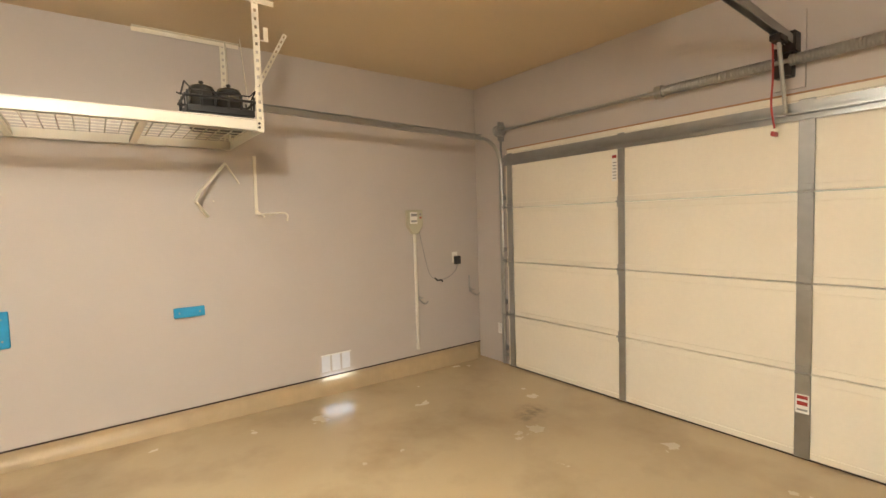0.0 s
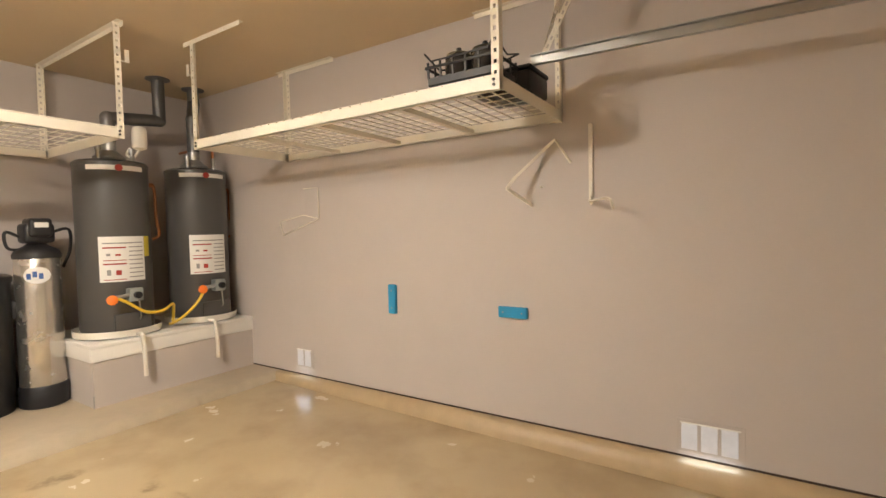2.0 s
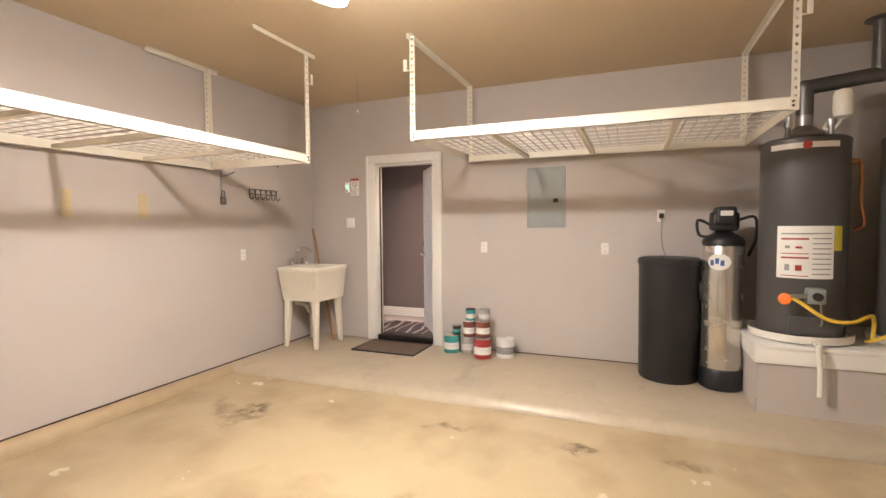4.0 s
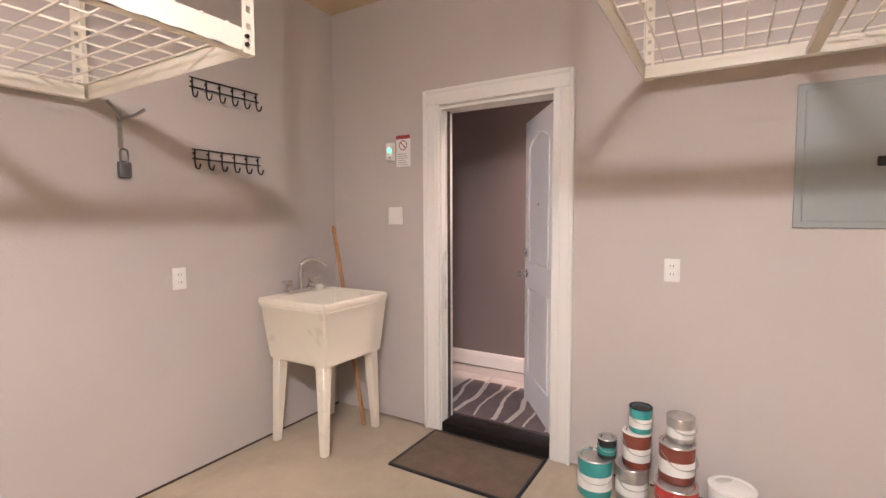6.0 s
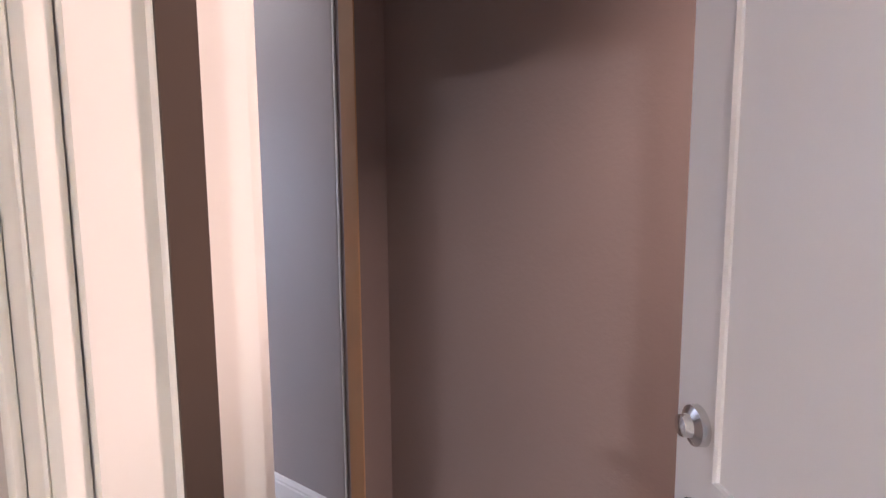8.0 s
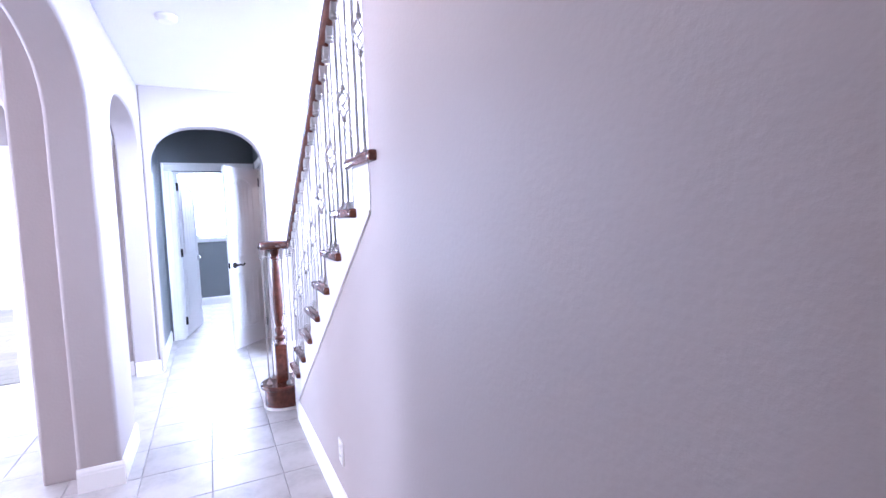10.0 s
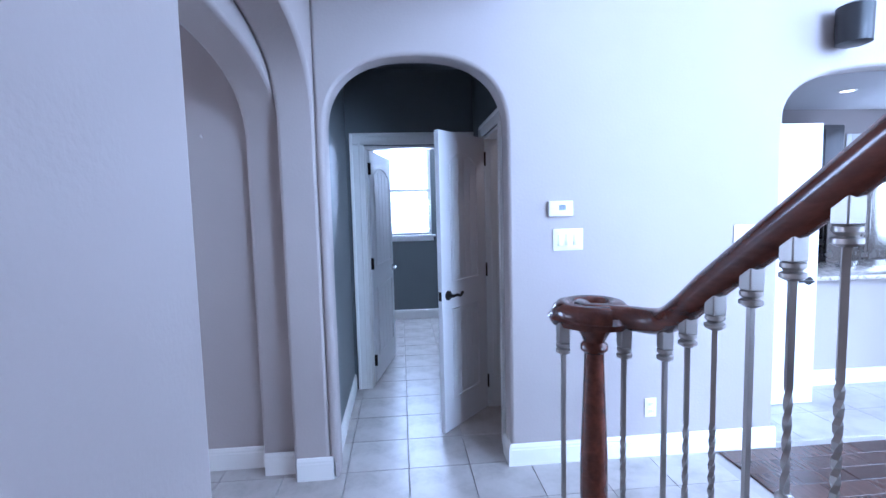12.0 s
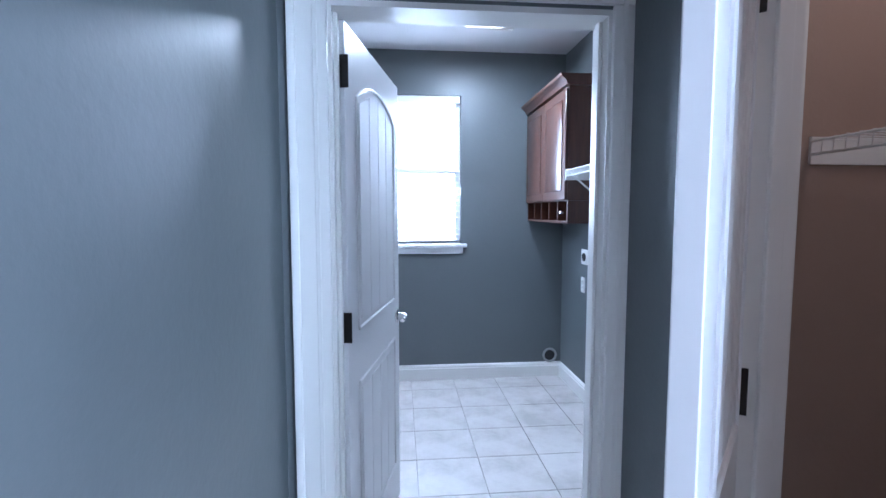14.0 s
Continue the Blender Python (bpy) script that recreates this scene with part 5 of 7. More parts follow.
def flood_vent(x, n, z0, w):
    t = thing("flood_vent", "translucent wall vent with daylight behind it", "vent", x, Y1, z0, group="wall vents")
    part("vent_frame", bx(-0.02, w + 0.02, -0.004, 0, -0.02, 0.175, 0.003, 1), GARAGE_PAINT, t)
    for k in range(n):
        u = w * k / n
        part("vent_pane", bx(u + 0.006, u + w / n - 0.012, -0.008, -0.004, 0.0, 0.155, 0.002, 1), VENT_GLOW, t, smooth=0)
    part("vent_flap", bx(0.0, w, -0.012, -0.008, 0.15, 0.16, 0.002, 1), PLATE, t)


flood_vent(2.44, 3, 0.10, 0.30)
flood_vent(-0.85, 2, 0.14, 0.20)


def wire_hanger(x, z, flip):
    t = thing("bracket_hanger", "cream steel folding bracket hanging on the wall", "bracket", x, Y1, z, group="wall brackets")
    s = -1 if flip else 1
    if flip:
        pts = [(0.10, -0.02, 0.36), (-0.12, -0.16, 0.12), (-0.16, -0.20, 0.05), (-0.05, -0.05, -0.06)]
        for a, b in zip(pts, pts[1:]):
            part("rod", bx(0, (Vector(b) - Vector(a)).length, -0.009, 0.009, -0.009, 0.009, m=Matrix.Translation(a) @ (Vector(b) - Vector(a)).to_track_quat("X", "Z").to_matrix().to_4x4()), RACK, t, smooth=0)
        part("rod", tube([(0.10, -0.02, 0.36), (0.20, -0.01, 0.20)], 0.008, 8), RACK, t)
    else:
        part("upright", bx(-0.012, 0.012, -0.02, 0, 0.02, 0.50, 0.002, 1), RACK, t)
        part("arm", tube(curve_pts([(0, -0.015, 0.03), (0.02, -0.10, 0.02), (0.16, -0.24, 0.02), (0.18, -0.22, -0.04)], 5), 0.008, 8), RACK, t)
        part("arm", tube([(0, -0.015, 0.05), (0.03, -0.12, 0.0)], 0.008, 8), RACK, t)
    part("wall_screw", tube([(0, -0.03, 0.06), (0, 0, 0.06)], 0.006, 6), RACK, t)


wire_hanger(1.62, 1.60, True)
wire_hanger(1.945, 1.53, False)


def wire_bin():
    t = thing("wire_bin", "clear plastic folding holder fixed to the wall", "holder", -0.62, Y1, 1.38)
    fr = [(-0.22, -0.16, 0.12), (0.0, -0.30, 0.0), (0.14, -0.02, 0.14), (0.14, -0.02, 0.42), (-0.05, -0.02, 0.42)]
    part("holder_rim", tube(fr, 0.006, 6), RACK, t)
    part("holder_rim", tube([(-0.22, -0.16, 0.12), (-0.06, -0.02, 0.18), (0.14, -0.02, 0.14)], 0.006, 6), RACK, t)
    part("holder_side", bx(-0.05, 0.13, -0.012, -0.004, 0.14, 0.42, 0.002, 1), GARAGE_PAINT, t)


wire_bin()


def laundry_sink():
    t = thing("utility_sink", "cream moulded plastic utility sink on four legs", "sink", -2.09, -1.115, SZ)
    w, d, top = 0.285, 0.275, 0.91
    # basin: an outer tapered tub with a hollow inside
    bm = bmesh.new()
    def loop(a, b0, b1, z):
        return [bm.verts.new(p) for p in ((-a, b0, z), (a, b0, z), (a, b1, z), (-a, b1, z))]
    rings = [loop(0.250, -0.225, 0.255, 0.53), loop(0.283, -0.262, 0.282, top - 0.05), loop(0.290, -0.275, 0.288, top - 0.042), loop(0.290, -0.275, 0.288, top),
             loop(0.266, -0.17, 0.266, top), loop(0.256, -0.16, 0.256, top - 0.02), loop(0.205, -0.13, 0.195, 0.58)]
    for a, b in zip(rings, rings[1:]):
        for k in range(4):
            bm.faces.new((a[k], a[(k + 1) % 4], b[(k + 1) % 4], b[k]))
    bm.faces.new(rings[0][::-1])
    bm.faces.new(rings[-1])
    es = [e for e in bm.edges]
    bmesh.ops.bevel(bm, geom=es, offset=0.007, segments=2, affect="EDGES")
    part("basin", bm, SINK, t)
    for sx in (-1, 1):
        for sy in (-1, 1):
            bm = bmesh.new()
            a = [(sx * 0.235, sy * 0.205 + 0.01, 0.0), (sx * 0.212, sy * 0.185 + 0.012, 0.538)]
            lo, hi = 0.022, 0.035
            va = [bm.verts.new((a[0][0] + i * lo, a[0][1] + j * lo, 0)) for i, j in ((-1, -1), (1, -1), (1, 1), (-1, 1))]
            vb = [bm.verts.new((a[1][0] + i * hi, a[1][1] + j * hi, 0.538)) for i, j in ((-1, -1), (1, -1), (1, 1), (-1, 1))]
            for k in range(4):
                bm.faces.new((va[k], va[(k + 1) % 4], vb[(k + 1) % 4], vb[k]))
            bm.faces.new(va[::-1])
            bm.faces.new(vb)
            bmesh.ops.bevel(bm, geom=list(bm.edges), offset=0.006, segments=1, affect="EDGES")
            part("leg", bm, SINK, t)
    # tap on the back ledge
    f = part("faucet_base", bx(-0.115, 0.115, -0.245, -0.185, top, top + 0.028, 0.012, 3), CHROME, t, "chrome faucet base")
    part("spout", tube(curve_pts([(0, -0.215, top + 0.02), (0, -0.215, top + 0.14), (-0.02, -0.205, top + 0.195), (-0.075, -0.17, top + 0.212), (-0.14, -0.12, top + 0.165)], 7), 0.013, 12), CHROME, f)
    for s in (-1, 1):
        part("tap_handle", turned([(0.022, top + 0.025), (0.024, top + 0.05), (0.014, top + 0.06), (0.02, top + 0.075), (0.012, top + 0.09)], 14, s * 0.09, -0.215), CHROME, f)
        part("tap_lever", tube([(s * 0.09, -0.215, top + 0.078), (s * 0.155, -0.20, top + 0.085)], 0.009, 8), CHROME, f)
    part("drain_trap", tube(curve_pts([(0.0, 0.02, 0.56), (0.0, 0.02, 0.42), (-0.02, -0.06, 0.36), (-0.04, -0.12, 0.42), (-0.04, -0.20, 0.45), (-0.04, -0.283, 0.45)], 6), 0.022, 12), PVC, t, "white drain trap")
    part("supply_hose", tube(curve_pts([(-0.08, -0.22, 0.86), (-0.1, -0.25, 0.6), (-0.05, -0.26, 0.48), (-0.06, -0.283, 0.46)], 6), 0.008, 8), STEEL, t)


laundry_sink()
tb = thing("soap_holder", "small white knob on the sink rim", "soap", -2.24, -1.31, SZ + 0.91)
part("soap", bx(-0.03, 0.03, -0.02, 0.02, 0, 0.035, 0.012, 3), PVC, tb)


def broom():
    t = thing("broom_handle", "worn wooden broom handle leaning in the corner", "broom", -2.36, -1.12, SZ)
    part("stick", tube([(0.06, 0.14, 0.0), (-0.02, -0.06, 0.7), (-0.075, -0.235, 1.33)], 0.0145, 12), HANDLE_WOOD, t)
    part("stick_tip", tube([(-0.075, -0.235, 1.33), (-0.077, -0.24, 1.345)], [0.0145, 0.009], 12), HANDLE_WOOD, t)


broom()


def hook_rail(z):
    t = thing("hook_rail", "black wire hook rail with six hooks on the wall", "hook rail", -1.63, Y0, z, group="hook rails")
    part("top_wire", tube([(-0.215, -0.0, 0.05), (0.215, -0.0, 0.05)], 0.004, 8), BLACK_METAL, t).matrix_local = pose(0, 0.014, 0)
    part("bottom_wire", tube([(-0.215, 0.014, 0.0), (0.215, 0.014, 0.0)], 0.004, 8), BLACK_METAL, t)
    for k in range(6):
        u = -0.20 + 0.08 * k
        bm = tube([(u, 0.012, 0.05), (u, 0.012, -0.02)], 0.0042, 8)
        ring_path(bm, curve_pts([(u, 0.012, -0.02), (u, 0.022, -0.048), (u, 0.048, -0.055), (u, 0.062, -0.03)], 5), 0.0042, 8)
        ring_path(bm, [(u, 0.0, 0.03), (u, 0.014, 0.03)], 0.006, 8)
        part("hook", bm, BLACK_METAL, t)


hook_rail(2.15)
hook_rail(1.77)


def wall_hook():
    t = thing("wall_hook", "dark steel wall hook with a clip hanging on it", "hook", -1.07, Y0, 1.80)
    part("hook_plate", bx(-0.012, 0.012, 0.0, 0.006, -0.02, 0.16, 0.002, 1), GALV, t)
    part("hook_arm", tube(curve_pts([(0, 0.006, 0.12), (-0.03, 0.07, 0.13), (-0.06, 0.12, 0.16)], 5), 0.008, 8), GALV, t)
    part("hook_arm", tube(curve_pts([(0, 0.006, 0.12), (0.04, 0.06, 0.14), (0.09, 0.10, 0.17)], 5), 0.008, 8), GALV, t)
    cl = part("clip", bx(-0.035, 0.025, 0.004, 0.035, -0.16, -0.08, 0.012), DARK_GALV, t, "dark hanging clip")
    part("clip_loop", tube(curve_pts([(-0.02, 0.02, -0.085), (-0.02, 0.02, -0.03), (0.01, 0.02, -0.03), (0.01, 0.02, -0.085)], 5), 0.005, 8), DARK_GALV, cl)


wall_hook()


def wall_patch(x):
    t = thing("wall_patch", "faint yellow tape strip stuck on the wall", "tape", x, Y0, 1.60, group="wall tapes")
    part("tape_strip", bx(-0.035, 0.035, 0.0, 0.003, -0.10, 0.10, 0.001, 1), TAPE, t)


wall_patch(0.305)
wall_patch(-0.26)


def wall_button():
    t = thing("door_button", "white wall control with a green lit button", "button", X0, -0.875, 1.885)
    part("button_body", bx(0, 0.022, -0.032, 0.032, -0.055, 0.065, 0.006), PLATE, t)
    part("lit_button", tube([(0.021, 0, 0.015), (0.026, 0, 0.015)], 0.015, 16), GREEN_GLOW, t, "green lit button")
    part("small_button", bx(0.021, 0.024, -0.012, 0.012, -0.04, -0.028, 0.002, 1), GREY_INK, t)
    s = thing("warning_card", "white warning card with a red header", "sign", X0, -0.775, 1.89)
    part("card", bx(0.0, 0.003, -0.056, 0.056, -0.10, 0.105), LABEL, s, smooth=0)
    part("header_bar", bx(0.0032, 0.004, -0.056, 0.056, 0.08, 0.105), RED, s, "red header bar", smooth=0)
    bm = bmesh.new()
    n = 24
    o = [bm.verts.new((0.0045, 0.033 * math.cos(6.2832 * k / n), 0.038 + 0.033 * math.sin(6.2832 * k / n))) for k in range(n)]
    i = [bm.verts.new((0.0045, 0.027 * math.cos(6.2832 * k / n), 0.038 + 0.027 * math.sin(6.2832 * k / n))) for k in range(n)]
    for k in range(n):
        bm.faces.new((o[k], o[(k + 1) % n], i[(k + 1) % n], i[k]))
    part("ring_print", bm, RED, s, "red ring", smooth=0)
    part("slash_print", bx(-0.0004, 0.0004, -0.03, 0.03, -0.003, 0.003, m=pose(0.0046, 0, 0.038, -45, 0, 0)), RED, s, smooth=0)
    for k in range(6):
        part("print_bar", bx(0.0032, 0.0038, -0.045, 0.04 - 0.01 * (k % 3), -0.09 + k * 0.014, -0.086 + k * 0.014), GREY_INK, s, smooth=0)


wall_button()


def paint_can(x, y, z, r, h, body, label, lid=TIN, squat=False):
    t = thing("paint_can", label, "paint can", x, y, z, 40 * (x + y), group="paint cans")
    part("can_body", turned([(r - 0.003, 0.0), (r, 0.005), (r, h - 0.008), (r - 0.004, h)], 24), body, t)
    part("can_rim", turned([(r + 0.002, h - 0.004), (r + 0.003, h), (r, h + 0.004), (r - 0.012, h + 0.004), (r - 0.014, h - 0.002)], 24), lid, t)
    part("can_lid", turned([(r - 0.014, h - 0.003), (r - 0.02, h + 0.001)], 24), lid, t)
    part("can_label", turned([(r + 0.001, h * 0.22), (r + 0.0012, h * 0.6)], 24), {TEAL.name: PLATE, RED.name: LABEL, TIN.name: LABEL, BLACK.name: TEAL}.get(body.name, GREY_INK if squat else PLATE), t, "printed label band")
    part("bail_handle", tube(curve_pts([(r + 0.002, 0, h * 0.8), (r * 0.8, r * 0.9, h * 0.55), (0, r * 1.12, h * 0.45), (-r * 0.8, r * 0.9, h * 0.55), (-r - 0.002, 0, h * 0.8)], 5), 0.002, 6), TIN, t)


paint_can(-2.30, 0.545, SZ, 0.084, 0.19, TEAL, "teal paint can on the slab by the door")
paint_can(-2.34, 0.715, SZ, 0.075, 0.17, TIN, "tin paint can with a white label")
paint_can(-2.20, 0.925, SZ, 0.090, 0.205, RED, "red paint can with a white label")
paint_can(-2.32, 1.14, SZ, 0.095, 0.19, LABEL, "white plastic paint tub", PLATE, True)
paint_can(-2.31, 0.60, SZ + 0.196, 0.045, 0.10, BLACK, "small dark can stacked on a teal can", TIN)
paint_can(-2.34, 0.735, SZ + 0.176, 0.065, 0.17, BROWN_CAN, "brown can with a white label stacked on a tin can", PLATE)
paint_can(-2.24, 0.92, SZ + 0.211, 0.075, 0.165, BROWN_CAN, "brown-red can stacked on a red can", TIN)
paint_can(-2.34, 0.75, SZ + 0.352, 0.052, 0.12, TEAL, "small teal can on top of the stack", BLACK)
paint_can(-2.26, 0.93, SZ + 0.382, 0.058, 0.11, TIN, "small tin can on top of the stack")


def flat_mat():
    t = thing("door_mat", "flat brown coir mat with a dark border", "door mat", -2.22, -0.15, SZ)
    part("mat_body", bx(-0.24, 0.24, -0.36, 0.38, 0.0, 0.010, 0.003, 1), MAT_C, t)
    bm = bmesh.new()
    box(bm, -0.25, -0.235, -0.37, 0.39, 0.0, 0.013)
    box(bm, 0.235, 0.25, -0.37, 0.39, 0.0, 0.013)
    box(bm, -0.235, 0.235, -0.37, -0.355, 0.0, 0.013)
    box(bm, -0.235, 0.235, 0.375, 0.39, 0.0, 0.013)
    part("mat_border", bm, BLACK, t, smooth=0)


flat_mat()

pc = thing("pull_cord", "thin light cord hanging from the ceiling", "cord", -1.52, -0.11, ZC)
part("cord", tube([(0, 0, 0), (0.004, 0.0, -0.2), (0, 0.002, -0.36)], 0.002, 6), GREY_INK, pc)
part("cord_knob", turned([(0.004, -0.39), (0.010, -0.38), (0.010, -0.37), (0.003, -0.36)], 10), PLATE, pc)

# ---- doors, casings and baseboards ----


def casing(name, m, w, h, depth, label, both=True, jamb=True, board=0.085, mat_c=TRIM):
    """Door casing about an opening w wide and h high; in its own space it faces -y and the wall goes depth back."""
    t = thing(name, label, "door casing", kind="structure")
    t.matrix_world = m
    sides = [(-0.018, 0.0)] + ([(depth, depth + 0.018)] if both else [])
    for y0, y1 in sides:
        s = -1 if y0 < 0 else 1
        for a in (-1, 1):
            x0, x1 = sorted((a * (w / 2 - 0.008), a * (w / 2 + board)))
            part("casing_board", bx(x0, x1, y0, y1, 0, h + 0.008, 0.004, 2), mat_c, t)
            x0, x1 = sorted((a * (w / 2 + board - 0.024), a * (w / 2 + board)))
            ya, yb = (y0 - 0.009, y0) if s < 0 else (y1, y1 + 0.009)
            part("casing_bead", bx(x0, x1, ya, yb, 0, h + board - 0.003, 0.004, 2), mat_c, t)
            x0, x1 = sorted((a * (w / 2 + 0.020), a * (w / 2 + 0.034)))
            part("casing_bead", bx(x0, x1, ya + (0.005 if s < 0 else 0), yb - (0 if s < 0 else 0.005), 0, h + 0.03, 0.002, 1), mat_c, t)
        ya, yb = (y0 - 0.009, y0) if s < 0 else (y1, y1 + 0.009)
        part("head_board", bx(-w / 2 - board, w / 2 + board, y0, y1, h + 0.009, h + board, 0.004, 2), mat_c, t)
        part("casing_bead", bx(-w / 2 - board + 0.0245, w / 2 + board - 0.0245, ya, yb, h + board - 0.024, h + board, 0.004, 2), mat_c, t)
    if jamb:
        for a in (-1, 1):
            x0, x1 = sorted((a * (w / 2 - 0.018), a * (w / 2 + 0.0)))
            part("jamb", bx(x0, x1, 0.001, depth - 0.001, 0, h), mat_c, t, smooth=0)
            x0, x1 = sorted((a * (w / 2 - 0.030), a * (w / 2 - 0.018)))
            part("door_stop", bx(x0, x1, depth * 0.38, depth * 0.38 + 0.035, 0, h - 0.018, 0.002, 1), mat_c, t)
        part("head_jamb", bx(-w / 2 + 0.018, w / 2 - 0.018, 0.001, depth - 0.001, h - 0.018, h), mat_c, t, smooth=0)
    return t


casing("trim_house_door", pose(X0, (DY0 + DY1) / 2, SZ + 0.002, 0, 0, 90), DY1 - DY0, DH - SZ, 0.14, "cream painted casing around the house door", board=0.105)
casing("trim_laundry_door", pose((LX0 + LX1) / 2, LY, HZ, 0, 0, 180), LX0 - LX1, LH - HZ, 0.12, "white moulded casing around the laundry doorway", board=0.105)
casing("trim_closet_door", pose(-3.755, (CY0 + CY1) / 2, HZ, 0, 0, 90), CY0 - CY1, CH - HZ, 0.105, "white moulded casing around the closet doorway", board=0.085)
casing("trim_study_opening", pose((SX0 + SX1) / 2, -6.83, HZ, 0, 0, 180), SX1 - SX0, 2.13 - HZ, 0.14, "wide white casing around the study opening", board=0.115)
tagged(part("trim_threshold", bx(X0 - 0.15, X0 + 0.01, DY0 + 0.02, DY1 - 0.02, SZ, HZ + 0.012, 0.006, 2), BLACK_METAL), "dark metal door threshold", "threshold", kind="structure")


slab("trim_weather_strip", X0 - 0.086, X0 - 0.054, DY0 + 0.0302, DY0 + 0.034, HZ + 0.014, DH - 0.02, GAP, "black rubber weather strip on the door jamb", "trim")


def door_leaf(name, label, hinge, angle, w, h, hardware, hinge_z=(0.2, 1.05, 1.86), planks=4, swing=1):
    """A two-panel door with an arched upper panel; hinged at its own x = 0, it runs along +x, thickness in y."""
    t = thing(name, label, "door", *hinge, angle)
    th = 0.0175
    part("door_slab", bx(0, w, -th, th, 0, h, 0.002, 1), DOOR_PAINT, t)
    m = 0.115
    def outline(z0, z1, arched):
        pts = [(m, z0), (w - m, z0)]
        if arched:
            rise = 0.075
            n = 10
            for k in range(n + 1):
                u = (w - m) + (2 * m - w) * k / n
                q = (u - w / 2) / (w / 2 - m)
                pts.append((u, z1 - rise + rise * (1 - q * q)))
        else:
            pts += [(w - m, z1), (m, z1)]
        return pts
    for s in (-1, 1):
        y = s * (th + 0.001)
        for z0, z1, ar in ((0.22, 0.83, False), (1.02, h - 0.13, True)):
            pts = outline(z0, z1, ar)
            loop = [(u, y, z) for u, z in pts] + [(pts[0][0], y, pts[0][1])]
            part("panel_moulding", ring_path(bmesh.new(), loop, 0.007, 6), DOOR_PAINT, t)
            pw = (w - 2 * m - 0.05) / max(planks, 1)
            for k in range(planks):
                a = m + 0.025 + pw * k
                bm = bmesh.new()
                tops = []
                for u in (a + 0.003, a + pw - 0.003):
                    q = (u - w / 2) / (w / 2 - m)
                    tops.append((z1 - 0.075 * q * q if ar else z1) - 0.03)
                f = [bm.verts.new(p) for p in ((a + 0.003, y, z0 + 0.03), (a + pw - 0.003, y, z0 + 0.03), (a + pw - 0.003, y, tops[1]), (a + 0.003, y, tops[0]))]
                g = [bm.verts.new((v.co.x, y + s * 0.0035, v.co.z)) for v in f]
                for i in range(4):
                    bm.faces.new((f[i], f[(i + 1) % 4], g[(i + 1) % 4], g[i]))
                bm.faces.new(g)
                bm.faces.new(f[::-1])
                part("panel_plank", bm, DOOR_PAINT, t, smooth=0)
    for z in hinge_z:
        bm = bx(-0.004, 0.0, -0.03, 0.03, z - 0.05, z + 0.05, 0.001, 1)
        ring_path(bm, [(-0.004, swing * 0.028, z - 0.052), (-0.004, swing * 0.028, z + 0.052)], 0.007, 8)
        box(bm, 0.0, 0.035, swing * 0.0172, swing * 0.0195, z - 0.05, z + 0.05)
        part("hinge", bm, BLACK_METAL, t, "dark bronze hinge")
    zh = 0.93
    part("latch_plate", bx(w - 0.001, w + 0.0015, -0.012, 0.012, zh - 0.03, zh + 0.03), CHROME if hardware != "lever" else BLACK_METAL, t, smooth=0)
    for s in (-1, 1):
        if hardware == "knob":
            k = part("door_knob", turned([(0.030, 0.0), (0.030, 0.006), (0.012, 0.010), (0.011, 0.03), (0.024, 0.038), (0.029, 0.05), (0.024, 0.062), (0.005, 0.066)], 20), CHROME, t, "satin nickel knob")
            k.matrix_local = pose(w - 0.065, s * th, zh, -90 * s, 0, 0)
            d = part("deadbolt", turned([(0.031, 0.0), (0.030, 0.012), (0.018, 0.018), (0.016, 0.03), (0.004, 0.032)], 20), CHROME, t, "satin nickel deadbolt")
            d.matrix_local = pose(w - 0.065, s * th, zh + 0.15, -90 * s, 0, 0)
        else:
            mt = BLACK_METAL if hardware == "lever" else CHROME
            r = part("lever_rose", turned([(0.033, 0.0), (0.032, 0.008), (0.014, 0.014), (0.012, 0.045)], 20), mt, t)
            r.matrix_local = pose(w - 0.065, s * th, zh, -90 * s, 0, 0)
            part("lever", ring_path(bmesh.new(), curve_pts([(w - 0.065, s * (th + 0.045), zh), (w - 0.10, s * (th + 0.05), zh + 0.004), (w - 0.14, s * (th + 0.048), zh - 0.006), (w - 0.175, s * (th + 0.044), zh + 0.012)], 5), 0.0095, 8), mt, t, "curved lever handle")
    if hardware == "knob":
        part("viewer", tube([(w / 2, th, 1.42), (w / 2, th + 0.004, 1.42)], 0.009, 12), GREY_INK, t)
        part("viewer", tube([(w / 2, -th, 1.42), (w / 2, -th - 0.004, 1.42)], 0.009, 12), GREY_INK, t)
    return t


door_leaf("door_house", "white panelled house door standing open with nickel knob", (X0 - 0.135, DY1 - 0.028, HZ + 0.014), 180 + 35, 0.70, 2.015, "knob", planks=0, swing=-1)
door_leaf("door_laundry", "white panelled laundry door standing open with dark hinges", (LX0 - 0.026, LY - 0.10, HZ + 0.01), -90 - 11.5, 0.80, 2.015, "steel_lever", swing=1)
door_leaf("door_closet", "white plank panel closet door standing open with bronze lever", (-3.735, CY1 + 0.022, HZ + 0.012), 48, 0.545, 2.01, "lever", swing=-1)
for zz in (1.05, 1.20, 0.88):
    tagged(part("strike_plate", bx(X0 - 0.09, X0 - 0.04, DY0 + 0.018, DY0 + 0.0195, zz - 0.03, zz + 0.03), CHROME, smooth=0), "small nickel strike plate on the door jamb", "strike plate", "strike plates")


